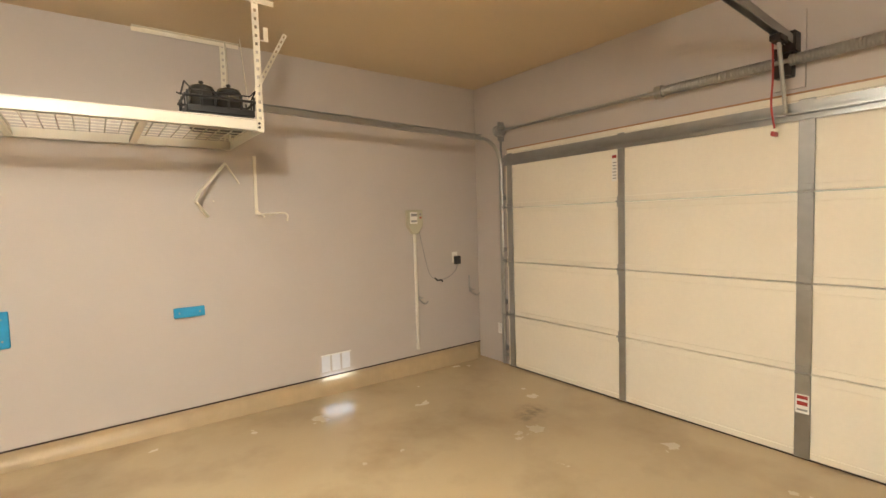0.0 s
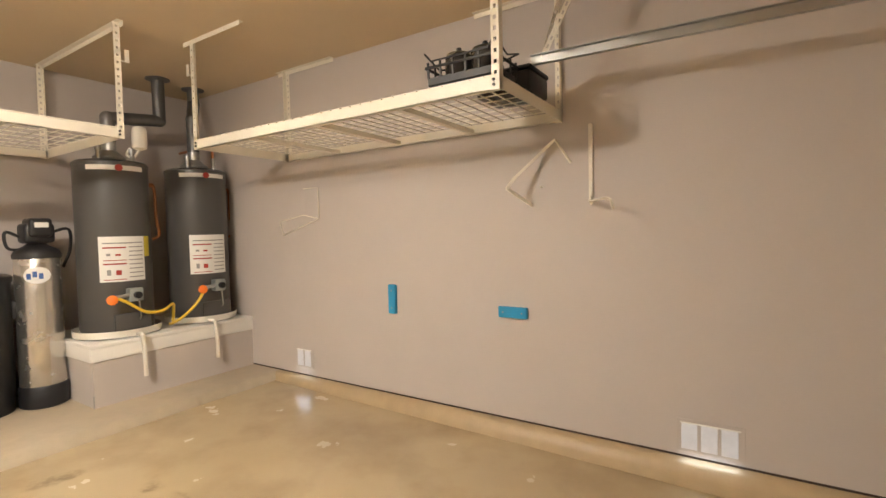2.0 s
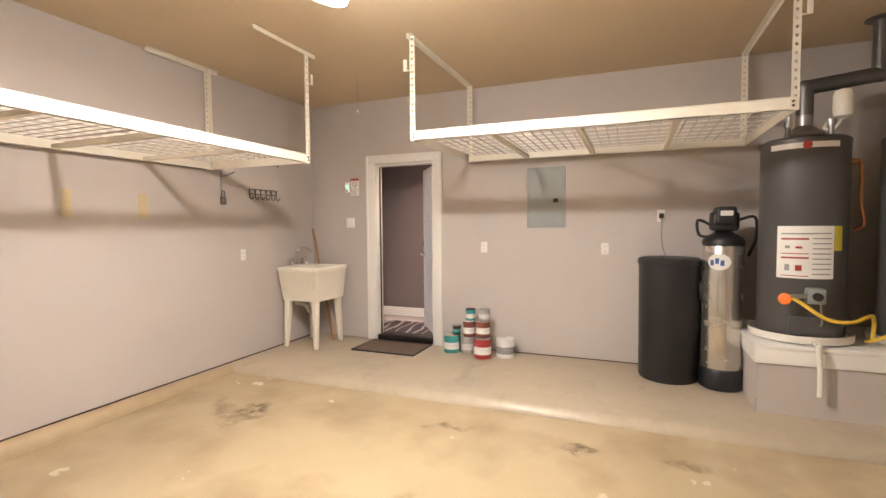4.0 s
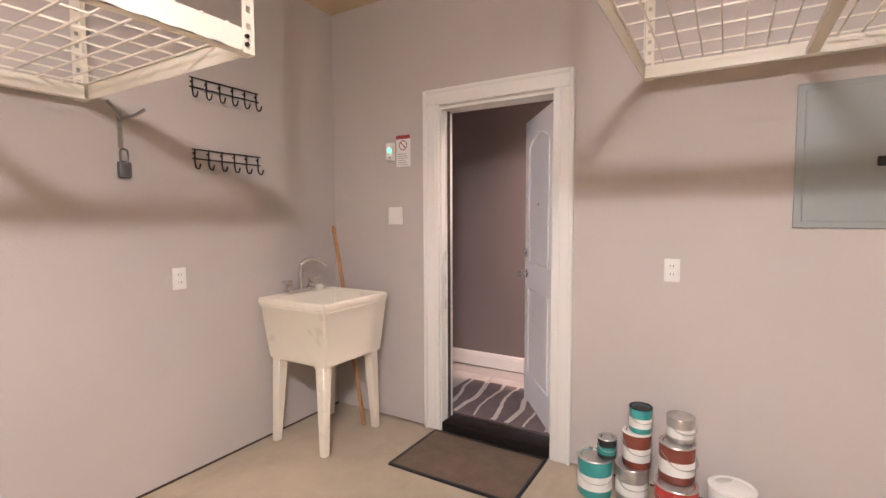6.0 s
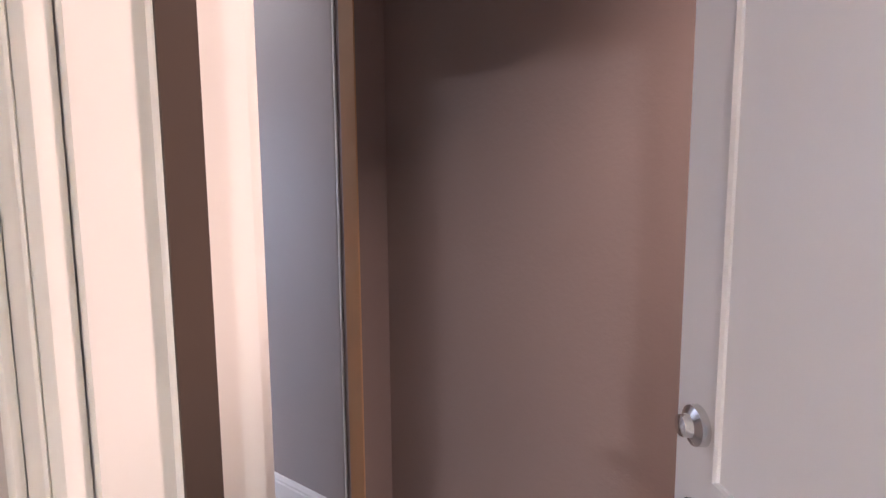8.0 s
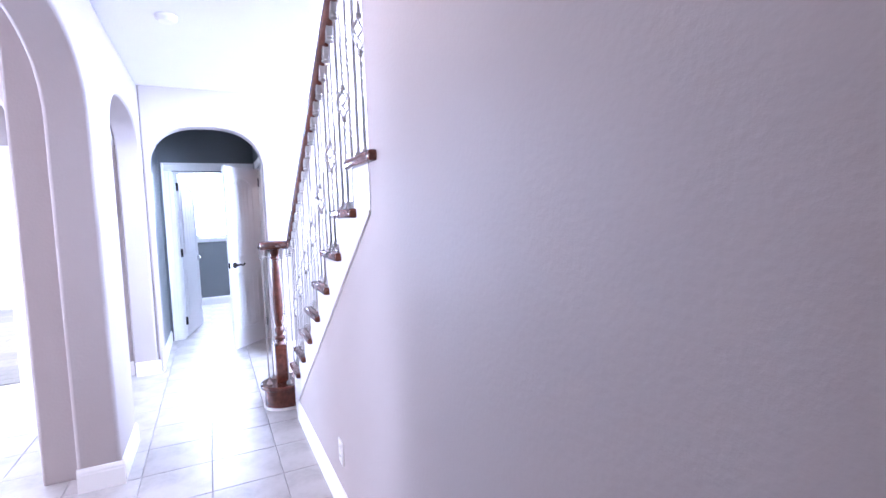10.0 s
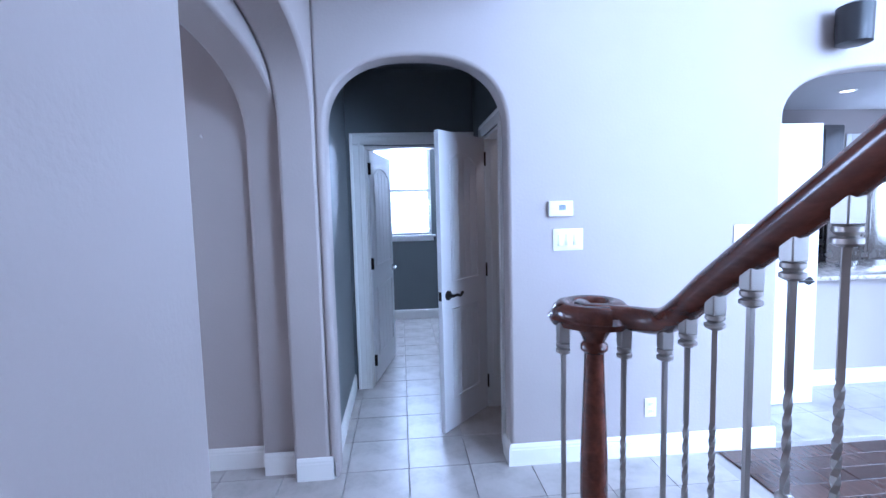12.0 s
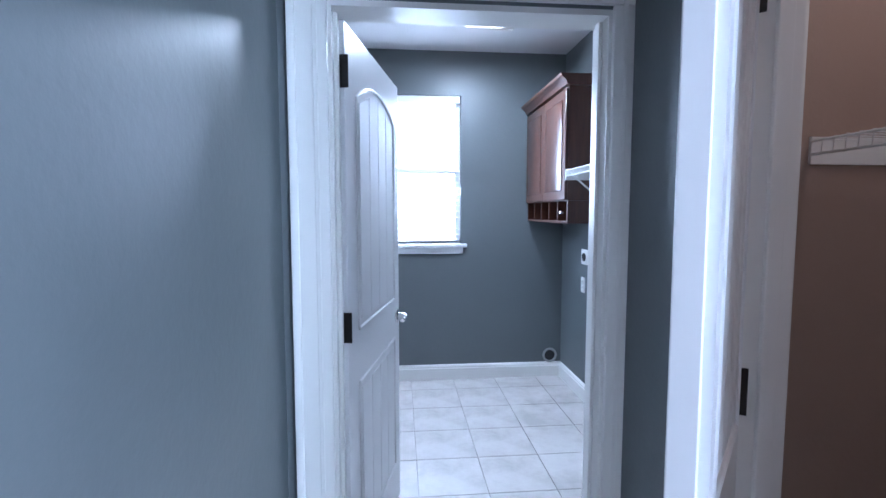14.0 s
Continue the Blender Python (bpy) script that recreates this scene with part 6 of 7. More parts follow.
def baseboard(name, a, b, z=HZ, h=0.13, side=1, material=TRIM):
    """From a to b; the board stands on the left of that line for side 1."""
    a, b = Vector((*a, 0)), Vector((*b, 0))
    d = b - a
    m = Matrix.Translation((a.x, a.y, z)) @ d.to_track_quat("X", "Z").to_matrix().to_4x4()
    L = d.length
    bm = bmesh.new()
    prof = [(0, 0), (0.016, 0), (0.016, h - 0.035), (0.013, h - 0.028), (0.013, h - 0.018), (0.007, h - 0.004), (0, h)]
    f = bm.faces.new([bm.verts.new((0, side * y, zz)) for y, zz in prof])
    r = bmesh.ops.extrude_face_region(bm, geom=[f])
    bmesh.ops.translate(bm, vec=(L, 0, 0), verts=[v for v in r["geom"] if isinstance(v, bmesh.types.BMVert)])
    bmesh.ops.transform(bm, matrix=m, verts=bm.verts)
    return tagged(part(name, bm, material, smooth=0), "white moulded baseboard", "baseboard", kind="structure")


baseboard("baseboard_vestibule_west", (VX, 1.35), (VX, -1.258))
baseboard("baseboard_nib", (VX + 0.016, -1.258), (NX, -1.258))
baseboard("baseboard_stair_wall", (FX, -1.51), (FX, -4.885))
baseboard("baseboard_hall_east", (HX0, -4.536), (HX0, -5.075), side=-1)
baseboard("baseboard_pillar_north", (HX0 - 0.016, -4.52), (HX1, -4.52))
baseboard("baseboard_hall_start", (HX0, -1.40), (HX0, -2.94), side=-1)
baseboard("baseboard_arch_far", (HX0 - 0.016, EY), (HX1 - 0.016, EY))
baseboard("baseboard_arch_mid", (HX1 + 0.002 - 0.016, -6.735), (-2.285 - 0.016, -6.735))
baseboard("baseboard_study_wall", (-2.285, -6.83), (SX0 - 0.115, -6.83))
baseboard("baseboard_foyer", (HX1 + 0.003, -4.80), (P0 + 0.016, -4.80))
baseboard("baseboard_passage_east", (-2.70, EY - 0.0), (-2.70, LY), side=-1)
baseboard("baseboard_end_wall", (AX1 - 0.0, EY), (KX0 - 0.016, EY), side=-1)
baseboard("baseboard_arch_jamb", (AX1, EY + 0.016), (AX1, EY - 0.15))
baseboard("baseboard_laundry_back", (-2.12, BY), (-4.44, BY), side=-1)
baseboard("baseboard_laundry_west", (-4.44, BY), (-4.44, LY - 0.12), side=-1)
baseboard("baseboard_study_street", (1.6, -12.5), (1.6, -6.97))
baseboard("baseboard_study_back", (-1.88, -12.5), (1.6, -12.5))
baseboard("baseboard_closet", (-3.861, -7.75), (-4.65, -7.75), side=-1)
baseboard("baseboard_closet_back", (-4.65, -7.75), (-4.65, -6.82), side=-1)


def rug():
    t = thing("entry_rug", "dark taupe shag rug with cream diagonal stripes", "rug", -3.03, -0.16, HZ)
    x0, x1, y0, y1 = -0.30, 0.36, -0.56, 0.62
    part("rug_body", bx(x0, x1, y0, y1, 0.0, 0.014, 0.006, 2), RUG_D, t)
    rnd = random.Random(4)
    for k in range(9):
        c = -0.50 + 0.125 * k
        bm = bmesh.new()
        prev = None
        n = 14
        for i in range(n + 1):
            u = x0 + 0.012 + (x1 - x0 - 0.024) * i / n
            v = c + 0.10 * (u - x0) + 0.020 * math.sin(9 * u + 1.7 * k) + rnd.uniform(-0.006, 0.006)
            hw = 0.013 + 0.006 * math.sin(3 * u + 2 * k)
            if v - hw < y0 + 0.01 or v + hw > y1 - 0.01:
                prev = None
                continue
            q = [bm.verts.new((u, v - hw, 0.0165)), bm.verts.new((u, v + hw, 0.0165)), bm.verts.new((u, v + hw, 0.012)), bm.verts.new((u, v - hw, 0.012))]
            if prev:
                bm.faces.new((prev[0], q[0], q[1], prev[1]))
                bm.faces.new((prev[1], q[1], q[2], prev[2]))
                bm.faces.new((prev[3], q[3], q[0], prev[0]))
            prev = q
        if len(bm.faces):
            part("rug_stripe", bm, RUG_L, t, smooth=0)
        else:
            bm.free()


rug()

# ---- stairs ----
SXA, SXB = FX + 0.028, -4.87   # open edge over the hall and far edge
RAIL_X, RAIL_FAR = FX - 0.028, -4.81


def riser_y(n):
    return nose_y(n) + 0.028


def top_z(n):
    return HZ + RISE * n


def staircase():
    t = thing("staircase", "cherry wood stairs with white risers and stringer", "stairs", 0, 0, 0)
    for n in range(2, 15):
        x0 = SXB - 0.03 if n < 10 else SXB + 0.006
        x1 = SXA if n < 10 else FX - 0.145
        y1 = riser_y(n + 1) + (0.028 if n < 10 else -0.004)
        bm = bx(x0, x1, nose_y(n), y1, top_z(n) - 0.036, top_z(n), 0.012, 3)
        part("tread", bm, CHERRY, t)
        part("riser", bx(x0 + 0.032, min(x1 - 0.034, FX - 0.002), riser_y(n), riser_y(n) + 0.018, top_z(n - 1), top_z(n) - 0.036), TRIM, t, smooth=0)
    for nm, xa, xb in (("stringer", FX, FX - 0.14), ("far_stringer", SXB, SXB + 0.10)):
        pts = [(-4.96, HZ + 0.075), (-5.00, HZ + 0.0), (-5.06, HZ), (-5.06, top_z(1) - 0.036)]
        for n in range(2, 10):
            pts += [(riser_y(n), top_z(n - 1) - 0.036), (riser_y(n), top_z(n) - 0.036)]
        pts += [(SY, top_z(9) - 0.036), (SY, DIAG(SY))]
        bm = bmesh.new()
        f = bm.faces.new([bm.verts.new((xa, u, z)) for u, z in pts])
        r = bmesh.ops.extrude_face_region(bm, geom=[f])
        bmesh.ops.translate(bm, vec=(xb - xa, 0, 0), verts=[v for v in r["geom"] if isinstance(v, bmesh.types.BMVert)])
        part(nm, bm, TRIM, t, "white painted stringer", smooth=0)
    # thin white moulding along the lower edge of the stringer
    a, b = Vector((FX + 0.002, -4.96, HZ + 0.075)), Vector((FX + 0.002, SY, DIAG(SY)))
    part("stringer_bead", ring_path(bmesh.new(), [a, b], 0.006, 6), TRIM, t)
    sw = bmesh.new()
    f = sw.faces.new([sw.verts.new((SXB + 0.002, u, z)) for u, z in ((-5.0, HZ), (SY, HZ), (SY, DIAG(SY)), (-4.96, HZ + 0.075))])
    r = bmesh.ops.extrude_face_region(sw, geom=[f])
    bmesh.ops.translate(sw, vec=(0.09, 0, 0), verts=[v for v in r["geom"] if isinstance(v, bmesh.types.BMVert)])
    part("side_wall", sw, PAINT, t, "greige wall under the far side of the stairs", smooth=0)
    # bottom step with rounded ends
    def stadium(r, z0, z1):
        bm = bmesh.new()
        pts = []
        n = 16
        for k in range(n + 1):
            w = -math.pi / 2 + math.pi * k / n
            pts.append((-3.645 + r * math.cos(w), -5.225 + r * math.sin(w)))
        for k in range(n + 1):
            w = math.pi / 2 + math.pi * k / n
            pts.append((-4.85 + r * math.cos(w), -5.225 + r * math.sin(w)))
        f = bm.faces.new([bm.verts.new((x, y, z0)) for x, y in pts])
        q = bmesh.ops.extrude_face_region(bm, geom=[f])
        vs = [v for v in q["geom"] if isinstance(v, bmesh.types.BMVert)]
        bmesh.ops.translate(bm, vec=(0, 0, z1 - z0), verts=vs)
        return bm
    part("bottom_riser", stadium(0.145, HZ, top_z(1) - 0.034), CHERRY, t, "curved cherry bottom riser")
    tr = stadium(0.172, top_z(1) - 0.034, top_z(1))
    tr2 = part("bottom_tread", tr, CHERRY, t, "rounded cherry bottom tread")
    md = tr2.modifiers.new("bevel", "BEVEL")
    md.width, md.segments, md.limit_method, md.angle_limit = 0.012, 3, "ANGLE", radians(50)
    part("bottom_tread_back", bx(-4.86, FX - 0.145, -5.10, riser_y(2), HZ, top_z(1) - 0.001), CHERRY, t, smooth=0)
    part("base_shoe", stadium(0.155, HZ, HZ + 0.018), TRIM, t)
    return t


staircase()


def rail_z(y):
    return 1.758 + (y + 4.5) * RISE / RUN


def handrail(name, x, xn, label):
    """Rail with a flat volute over its newel."""
    t = thing(name, label, "handrail", 0, 0, 0, group="stair rails")
    zt = 1.335
    path = [(xn, -5.225 + 0.06, zt), (xn + (x - xn) * 0.55, -5.13, zt), (x, -5.06, zt + 0.008), (x, -4.98, zt + 0.05), (x, -4.88, rail_z(-4.88) - 0.035)]
    pts = curve_pts(path, 6) + [Vector((x, y, rail_z(y) - 0.035)) for y in (-4.6, -4.2, -3.8, -3.4, -3.15, SY - 0.001)]
    bm = bmesh.new()
    ring_path(bm, pts, 0.033, 14, squash=0.95)
    part("rail", bm, CHERRY, t)
    # volute: ring with an inner scroll
    bm = bmesh.new()
    n = 40
    sp = []
    for k in range(n + 1):
        w = 2.2 * 2 * math.pi * k / n * 0.62
        r = 0.092 - 0.058 * k / n
        sp.append((xn + r * math.sin(w) * (1 if x < xn else -1), -5.225 + r * math.cos(w), zt))
    ring_path(bm, sp, 0.033, 12, squash=0.95)
    part("volute", bm, CHERRY, t)
    part("volute_disc", turned([(0.085, zt - 0.036), (0.115, zt - 0.028), (0.122, zt - 0.012), (0.11, zt + 0.002), (0.07, zt + 0.004)], 36, xn, -5.225), CHERRY, t)
    return t


handrail("handrail", RAIL_X, -3.635, "polished cherry handrail ending in a flat volute")
handrail("handrail", RAIL_FAR, -4.855, "polished cherry handrail on the far side of the stairs")


def newel(xn):
    t = thing("newel_post", "turned cherry newel post on the bottom step", "newel post", xn, -5.225, top_z(1), group="newel posts")
    part("newel_base", bx(-0.042, 0.042, -0.042, 0.042, 0, 0.29, 0.005, 2), CHERRY, t)
    prof = [(0.040, 0.29), (0.030, 0.305), (0.030, 0.32), (0.040, 0.33), (0.040, 0.345), (0.026, 0.36), (0.034, 0.385), (0.036, 0.41), (0.024, 0.43), (0.031, 0.45), (0.037, 0.55), (0.036, 0.66), (0.027, 0.90), (0.026, 0.94), (0.036, 0.95), (0.036, 0.962), (0.028, 0.972), (0.036, 0.99), (0.05, 1.015)]
    part("newel_shaft", turned(prof, 24), CHERRY, t)


newel(-3.635)
newel(-4.855)


def square_bar(z0, z1, turns=((0.0, 1.0, 0.0),)):
    """A square iron bar from z0 to z1; turns: stretches of its height (from, to, full turns)."""
    bm = bmesh.new()
    hw, a, rings = 0.0048, math.pi / 4, []

    def ring(z):
        rings.append([bm.verts.new((hw * 1.414 * math.cos(a + i * math.pi / 2), hw * 1.414 * math.sin(a + i * math.pi / 2), z)) for i in range(4)])
    for f0, f1, tw in turns:
        za, zb = z0 + (z1 - z0) * f0, z0 + (z1 - z0) * f1
        n = max(2, int((zb - za) / 0.012)) if tw else 1
        for k in range(n + 1):
            if k or not rings:
                a += tw * 2 * math.pi / n if k else 0.0
                ring(za + (zb - za) * k / n)
    for p, q in zip(rings, rings[1:]):
        for i in range(4):
            bm.faces.new((p[i], p[(i + 1) % 4], q[(i + 1) % 4], q[i]))
    return bm


def baluster_parts(h, style):
    """Meshes of one baluster h high: 0 a plain bar, 1 twisted twice, 2 with a basket between two bars."""
    if style == 0:
        return [("bar", to_mesh("bar", square_bar(0, h), IRON, 0), Matrix.Identity(4))]
    if style == 1:
        bm = square_bar(0, h, ((0, 0.28, 0), (0.28, 0.46, 1.7), (0.46, 0.56, 0), (0.56, 0.74, 1.7), (0.74, 1.0, 0)))
        return [("bar", to_mesh("bar", bm, IRON, 40), Matrix.Identity(4))]
    c = h * 0.47
    out = [("lower_bar", to_mesh("lower_bar", square_bar(0, c - 0.055, ((0, 0.55, 0), (0.55, 0.92, 1.2), (0.92, 1.0, 0))), IRON, 40), Matrix.Identity(4)),
           ("upper_bar", to_mesh("upper_bar", square_bar(c + 0.055, h, ((0, 0.08, 0), (0.08, 0.45, 1.2), (0.45, 1.0, 0))), IRON, 40), Matrix.Identity(4))]
    pts = []
    for k in range(13):
        f = k / 12
        a = f * math.pi
        r = 0.003 + 0.025 * math.sin(math.pi * f)
        pts.append((r * math.cos(a), r * math.sin(a), -0.058 + 0.116 * f))
    me = to_mesh("basket_wire", ring_path(bmesh.new(), pts, 0.0036, 6), IRON, 40)
    out += [("basket_wire", me, pose(0, 0, c, 0, 0, 90 * i)) for i in range(4)]
    kn = to_mesh("knuckle", turned([(0.009, -0.010), (0.013, -0.005), (0.013, 0.005), (0.009, 0.010)], 10), IRON, 40)
    out += [("knuckle", kn, pose(0, 0, c + d)) for d in (-0.064, 0.064)]
    return out


shoe = bx(-0.019, 0.019, -0.019, 0.019, 0, 0.010, 0.002, 1)
box(shoe, -0.014, 0.014, -0.014, 0.014, 0.010, 0.020, 0.002, 1)
box(shoe, -0.010, 0.010, -0.010, 0.010, 0.020, 0.030, 0.002, 1)
SHOE = to_mesh("shoe", shoe, IRON, 0)
collar = bx(-0.014, 0.014, -0.014, 0.014, -0.085, -0.03, 0.002, 1)
lathe(collar, [(0.010, -0.115), (0.019, -0.11), (0.019, -0.103), (0.012, -0.10), (0.018, -0.094), (0.018, -0.087), (0.012, -0.084)], 10)
COLLAR = to_mesh("collar", collar, IRON, 40)


STYLE_LABEL = ("plain square pewter iron baluster", "pewter iron baluster with two twists", "pewter iron baluster with a basket twist")


def place_baluster(x, y, z, h, style, cache={}):
    if (h, style) not in cache:
        cache[(h, style)] = baluster_parts(h, style)
    b = thing("baluster", STYLE_LABEL[style], "baluster", x, y, z, group="stair balusters")
    for nm, me, m in cache[(h, style)]:
        shared(nm, me, b, m)
    shared("shoe", SHOE, b, Matrix.Identity(4))
    shared("collar", COLLAR, b, pose(0, 0, h + 0.05))


def balusters():
    for rx in (RAIL_X, RAIL_FAR):
        for n in range(2, 10):
            for off, style in ((0.027, 0), (0.112, 2), (0.198, 1)):
                y = nose_y(n) + off
                if y < SY - 0.03:
                    place_baluster(rx, y, top_z(n), round(rail_z(y) - 0.065 - top_z(n), 3), style)
    # round the volutes
    h = round(1.335 - 0.035 - top_z(1), 4)
    for xn in (-3.635, -4.855):
        for k, a in enumerate((20, 110, 200, 300)):
            place_baluster(xn + 0.105 * math.cos(radians(a)), -5.225 + 0.105 * math.sin(radians(a)), top_z(1), h, (0, 2, 1, 0)[k])


balusters()

# ---- hall: small things ----


def thermostat():
    t = thing("thermostat", "white thermostat with a small dark display", "thermostat", -4.03, EY, 1.603)
    t.matrix_world = ON_END(-4.03, 1.603)
    part("thermostat_body", bx(-0.07, 0.07, -0.028, 0, -0.043, 0.043, 0.006), PLATE, t)
    part("display", bx(-0.012, 0.028, -0.030, -0.027, -0.010, 0.022, 0.002, 1), GLASS, t, "small dark display").matrix_local = pose(0, 0, 0)


thermostat()
plate("light_switch", "white triple rocker switch plate under the thermostat", ON_END(-4.078, 1.425), 0.176, 0.124, "rocker", "switch")
plate("light_switch", "white triple rocker switch plate near the kitchen arch", ON_END(-5.17, 1.42), 0.168, 0.122, "rocker", "switch")
plate("wall_outlet", "white wall outlet low on the hall end wall", ON_END(-4.585, 0.40))
plate("light_switch", "white rocker switch on the foyer arch", pose(-2.375, -4.80, 1.42, 0, 0, 180), 0.115, 0.124, "rocker", "switch")
plate("wall_outlet", "white wall outlet low on the stair wall", pose(FX, -3.62, 0.42, 0, 0, 90))


def wall_speaker():
    t = thing("wall_speaker", "black cylindrical wall speaker above the kitchen arch", "speaker", -5.70, EY, 2.59)
    part("speaker_body", turned([(0.06, -0.11), (0.085, -0.10), (0.088, 0.10), (0.06, 0.115)], 28), BLACK, t).matrix_local = pose(0, 0.10, 0)
    part("speaker_mount", bx(-0.03, 0.03, 0.0, 0.03, -0.05, 0.05, 0.006), BLACK, t)
    c = thing("door_chime", "white door chime box high on the end wall", "door chime", -4.53, EY, 2.94)
    part("chime_cover", bx(-0.075, 0.075, 0, 0.05, -0.07, 0.06, 0.012, 3), PLATE, c)
    s = thing("smoke_detector", "white round smoke detector on the hall ceiling", "smoke detector", -3.05, -4.9, HC)
    part("detector_body", turned([(0.045, -0.035), (0.062, -0.02), (0.065, -0.002)], 28), PLATE, s)
    n = thing("picture_nail", "small white picture hook on the wall", "picture hook", -2.03, -6.83, 2.05)
    part("nail", tube([(0, 0, 0), (0, 0.012, 0), (0, 0.016, 0.012)], 0.004, 6), PLATE, n)


wall_speaker()


def can_light(x, y, z, room):
    t = thing("recessed_light", "lit round recessed lamp in the " + room + " ceiling", "lamp", x, y, z, group="recessed lamps")
    part("lamp_trim", turned([(0.085, -0.006), (0.09, -0.002), (0.09, 0.0)], 28), PLATE, t)
    part("lamp_lens", turned([(0.062, -0.008), (0.060, -0.0065)], 24), CAN_GLOW, t)


can_light(-3.12, 0.42, HC, "vestibule")
can_light(-3.2, -2.55, HC, "hall")
for x, y in ((-6.9, -8.13), (-8.05, -8.9), (-5.9, -8.9)):
    can_light(x, y, 2.8, "kitchen")

# ---- windows ----


def sash_window(name, label, axis, at, u0, u1, z0, z1, shutters, facing, casing_on=True):
    """A window in a wall: frame, mid rail, sill and, if wanted, louvred shutters. facing: the sign of the way into the room."""
    t = thing(name, label, "window", kind="structure")
    c = (u0 + u1) / 2
    if axis == "y":
        t.matrix_world = pose(c, at, 0, 0, 0, 180 if facing > 0 else 0)
    else:
        t.matrix_world = pose(at, c, 0, 0, 0, 90 if facing > 0 else -90)
    w = (u1 - u0) / 2
    # its own space: faces -y, the wall lies at y > 0
    f = part("window_frame", bx(-w, -w + 0.045, 0.05, 0.10, z0, z1), SHUTTER, t, smooth=0)
    part("window_frame", bx(w - 0.045, w, 0.05, 0.10, z0, z1), SHUTTER, t, smooth=0)
    part("window_frame", bx(-w + 0.045, w - 0.045, 0.05, 0.10, z1 - 0.045, z1), SHUTTER, t, smooth=0)
    part("window_frame", bx(-w + 0.045, w - 0.045, 0.05, 0.10, z0, z0 + 0.045), SHUTTER, t, smooth=0)
    zm = (z0 + z1) / 2
    part("meeting_rail", bx(-w + 0.045, w - 0.045, 0.045, 0.09, zm - 0.02, zm + 0.02), SHUTTER, t, smooth=0)
    part("window_sill", bx(-w - 0.05, w + 0.05, -0.04, 0.05, z0 - 0.03, z0, 0.005, 2), SHUTTER, t)
    part("apron", bx(-w - 0.02, w + 0.02, -0.016, -0.0005, z0 - 0.085, z0 - 0.03, 0.004, 1), SHUTTER, t)
    if casing_on:
        for a in (-1, 1):
            x0, x1 = sorted((a * w, a * (w + 0.08)))
            part("window_casing", bx(x0, x1, -0.016, -0.0005, z0, z1 + 0.08, 0.004, 1), SHUTTER, t)
        part("window_casing", bx(-w + 0.0005, w - 0.0005, -0.016, -0.0005, z1, z1 + 0.08, 0.004, 1), SHUTTER, t)
    if shutters:
        k = shutters
        for i in range(k):
            a, b = -w + 2 * w * i / k + 0.004, -w + 2 * w * (i + 1) / k - 0.004
            for x0, x1 in ((a, a + 0.045), (b - 0.045, b)):
                part("shutter_stile", bx(x0, x1, 0.005, 0.033, z0 + 0.002, z1 - 0.002, 0.003, 1), SHUTTER, t)
            for zz in (z0 + 0.002, zm - 0.03, z1 - 0.072):
                part("shutter_rail", bx(a + 0.0455, b - 0.0455, 0.006, 0.032, zz, zz + 0.07, 0.003, 1), SHUTTER, t)
            lv = to_mesh("louvre", bx(-(b - a) / 2 + 0.047, (b - a) / 2 - 0.047, -0.032, 0.032, -0.005, 0.005), SHUTTER)
            for lo, hi in ((z0 + 0.09, zm - 0.05), (zm + 0.06, z1 - 0.09)):
                n = max(2, int((hi - lo) / 0.058))
                for q in range(n + 1):
                    shared("louvre", lv, t, pose((a + b) / 2, 0.019, lo + (hi - lo) * q / n, 28, 0, 0))
            part("tilt_rod", bx((a + b) / 2 - 0.006, (a + b) / 2 + 0.006, -0.022, -0.012, z0 + 0.1, z1 - 0.1), SHUTTER, t, smooth=0)
    return t


sash_window("window_study_a", "white shuttered window in the study", "x", 1.6, -9.6, -8.0, 0.85, 2.35, 3, -1)
sash_window("window_study_b", "white shuttered window in the study", "x", 1.6, -11.6, -10.2, 0.85, 2.35, 3, -1)
wl = sash_window("window_laundry", "white laundry window with a raised blind", "y", BY, WX1, WX0, WZ0, WZ1, 0, 1, False)
part("blind_headrail", bx(-0.395, 0.395, 0.005, 0.045, WZ1 - 0.06, WZ1 - 0.001, 0.004, 1), SHUTTER, wl)
slat = to_mesh("blind_slat", bx(-0.39, 0.39, -0.022, 0.022, -0.001, 0.001), SHUTTER)
for k in range(13):
    shared("blind_slat", slat, wl, pose(0, 0.026, WZ0 + 0.03 + k * 0.048, 12, 0, 0))
sash_window("window_kitchen", "bright white kitchen window", "y", -9.9, -9.8, -9.15, 1.0, 2.4, 0, 1)
sash_window("window_unseen_great_c", "tall white unseen window added to the great room for daylight", "y", -0.15, -8.6, -6.0, 0.7, 4.6, 0, -1)
sash_window("window_unseen_foyer_a", "white unseen window added to the foyer for daylight", "x", 2.05, -4.5, -3.1, 0.6, 2.5, 0, -1)
sash_window("window_unseen_foyer_b", "white unseen window added to the entry for daylight", "x", 2.05, -6.45, -5.35, 0.7, 2.4, 0, -1)
sash_window("window_unseen_great_a", "tall white unseen window added to the great room for daylight", "x", -9.05, -5.6, -4.0, 0.7, 4.6, 0, 1)
sash_window("window_unseen_great_b", "tall white unseen window added to the great room for daylight", "x", -9.05, -3.4, -1.8, 0.7, 4.6, 0, 1)
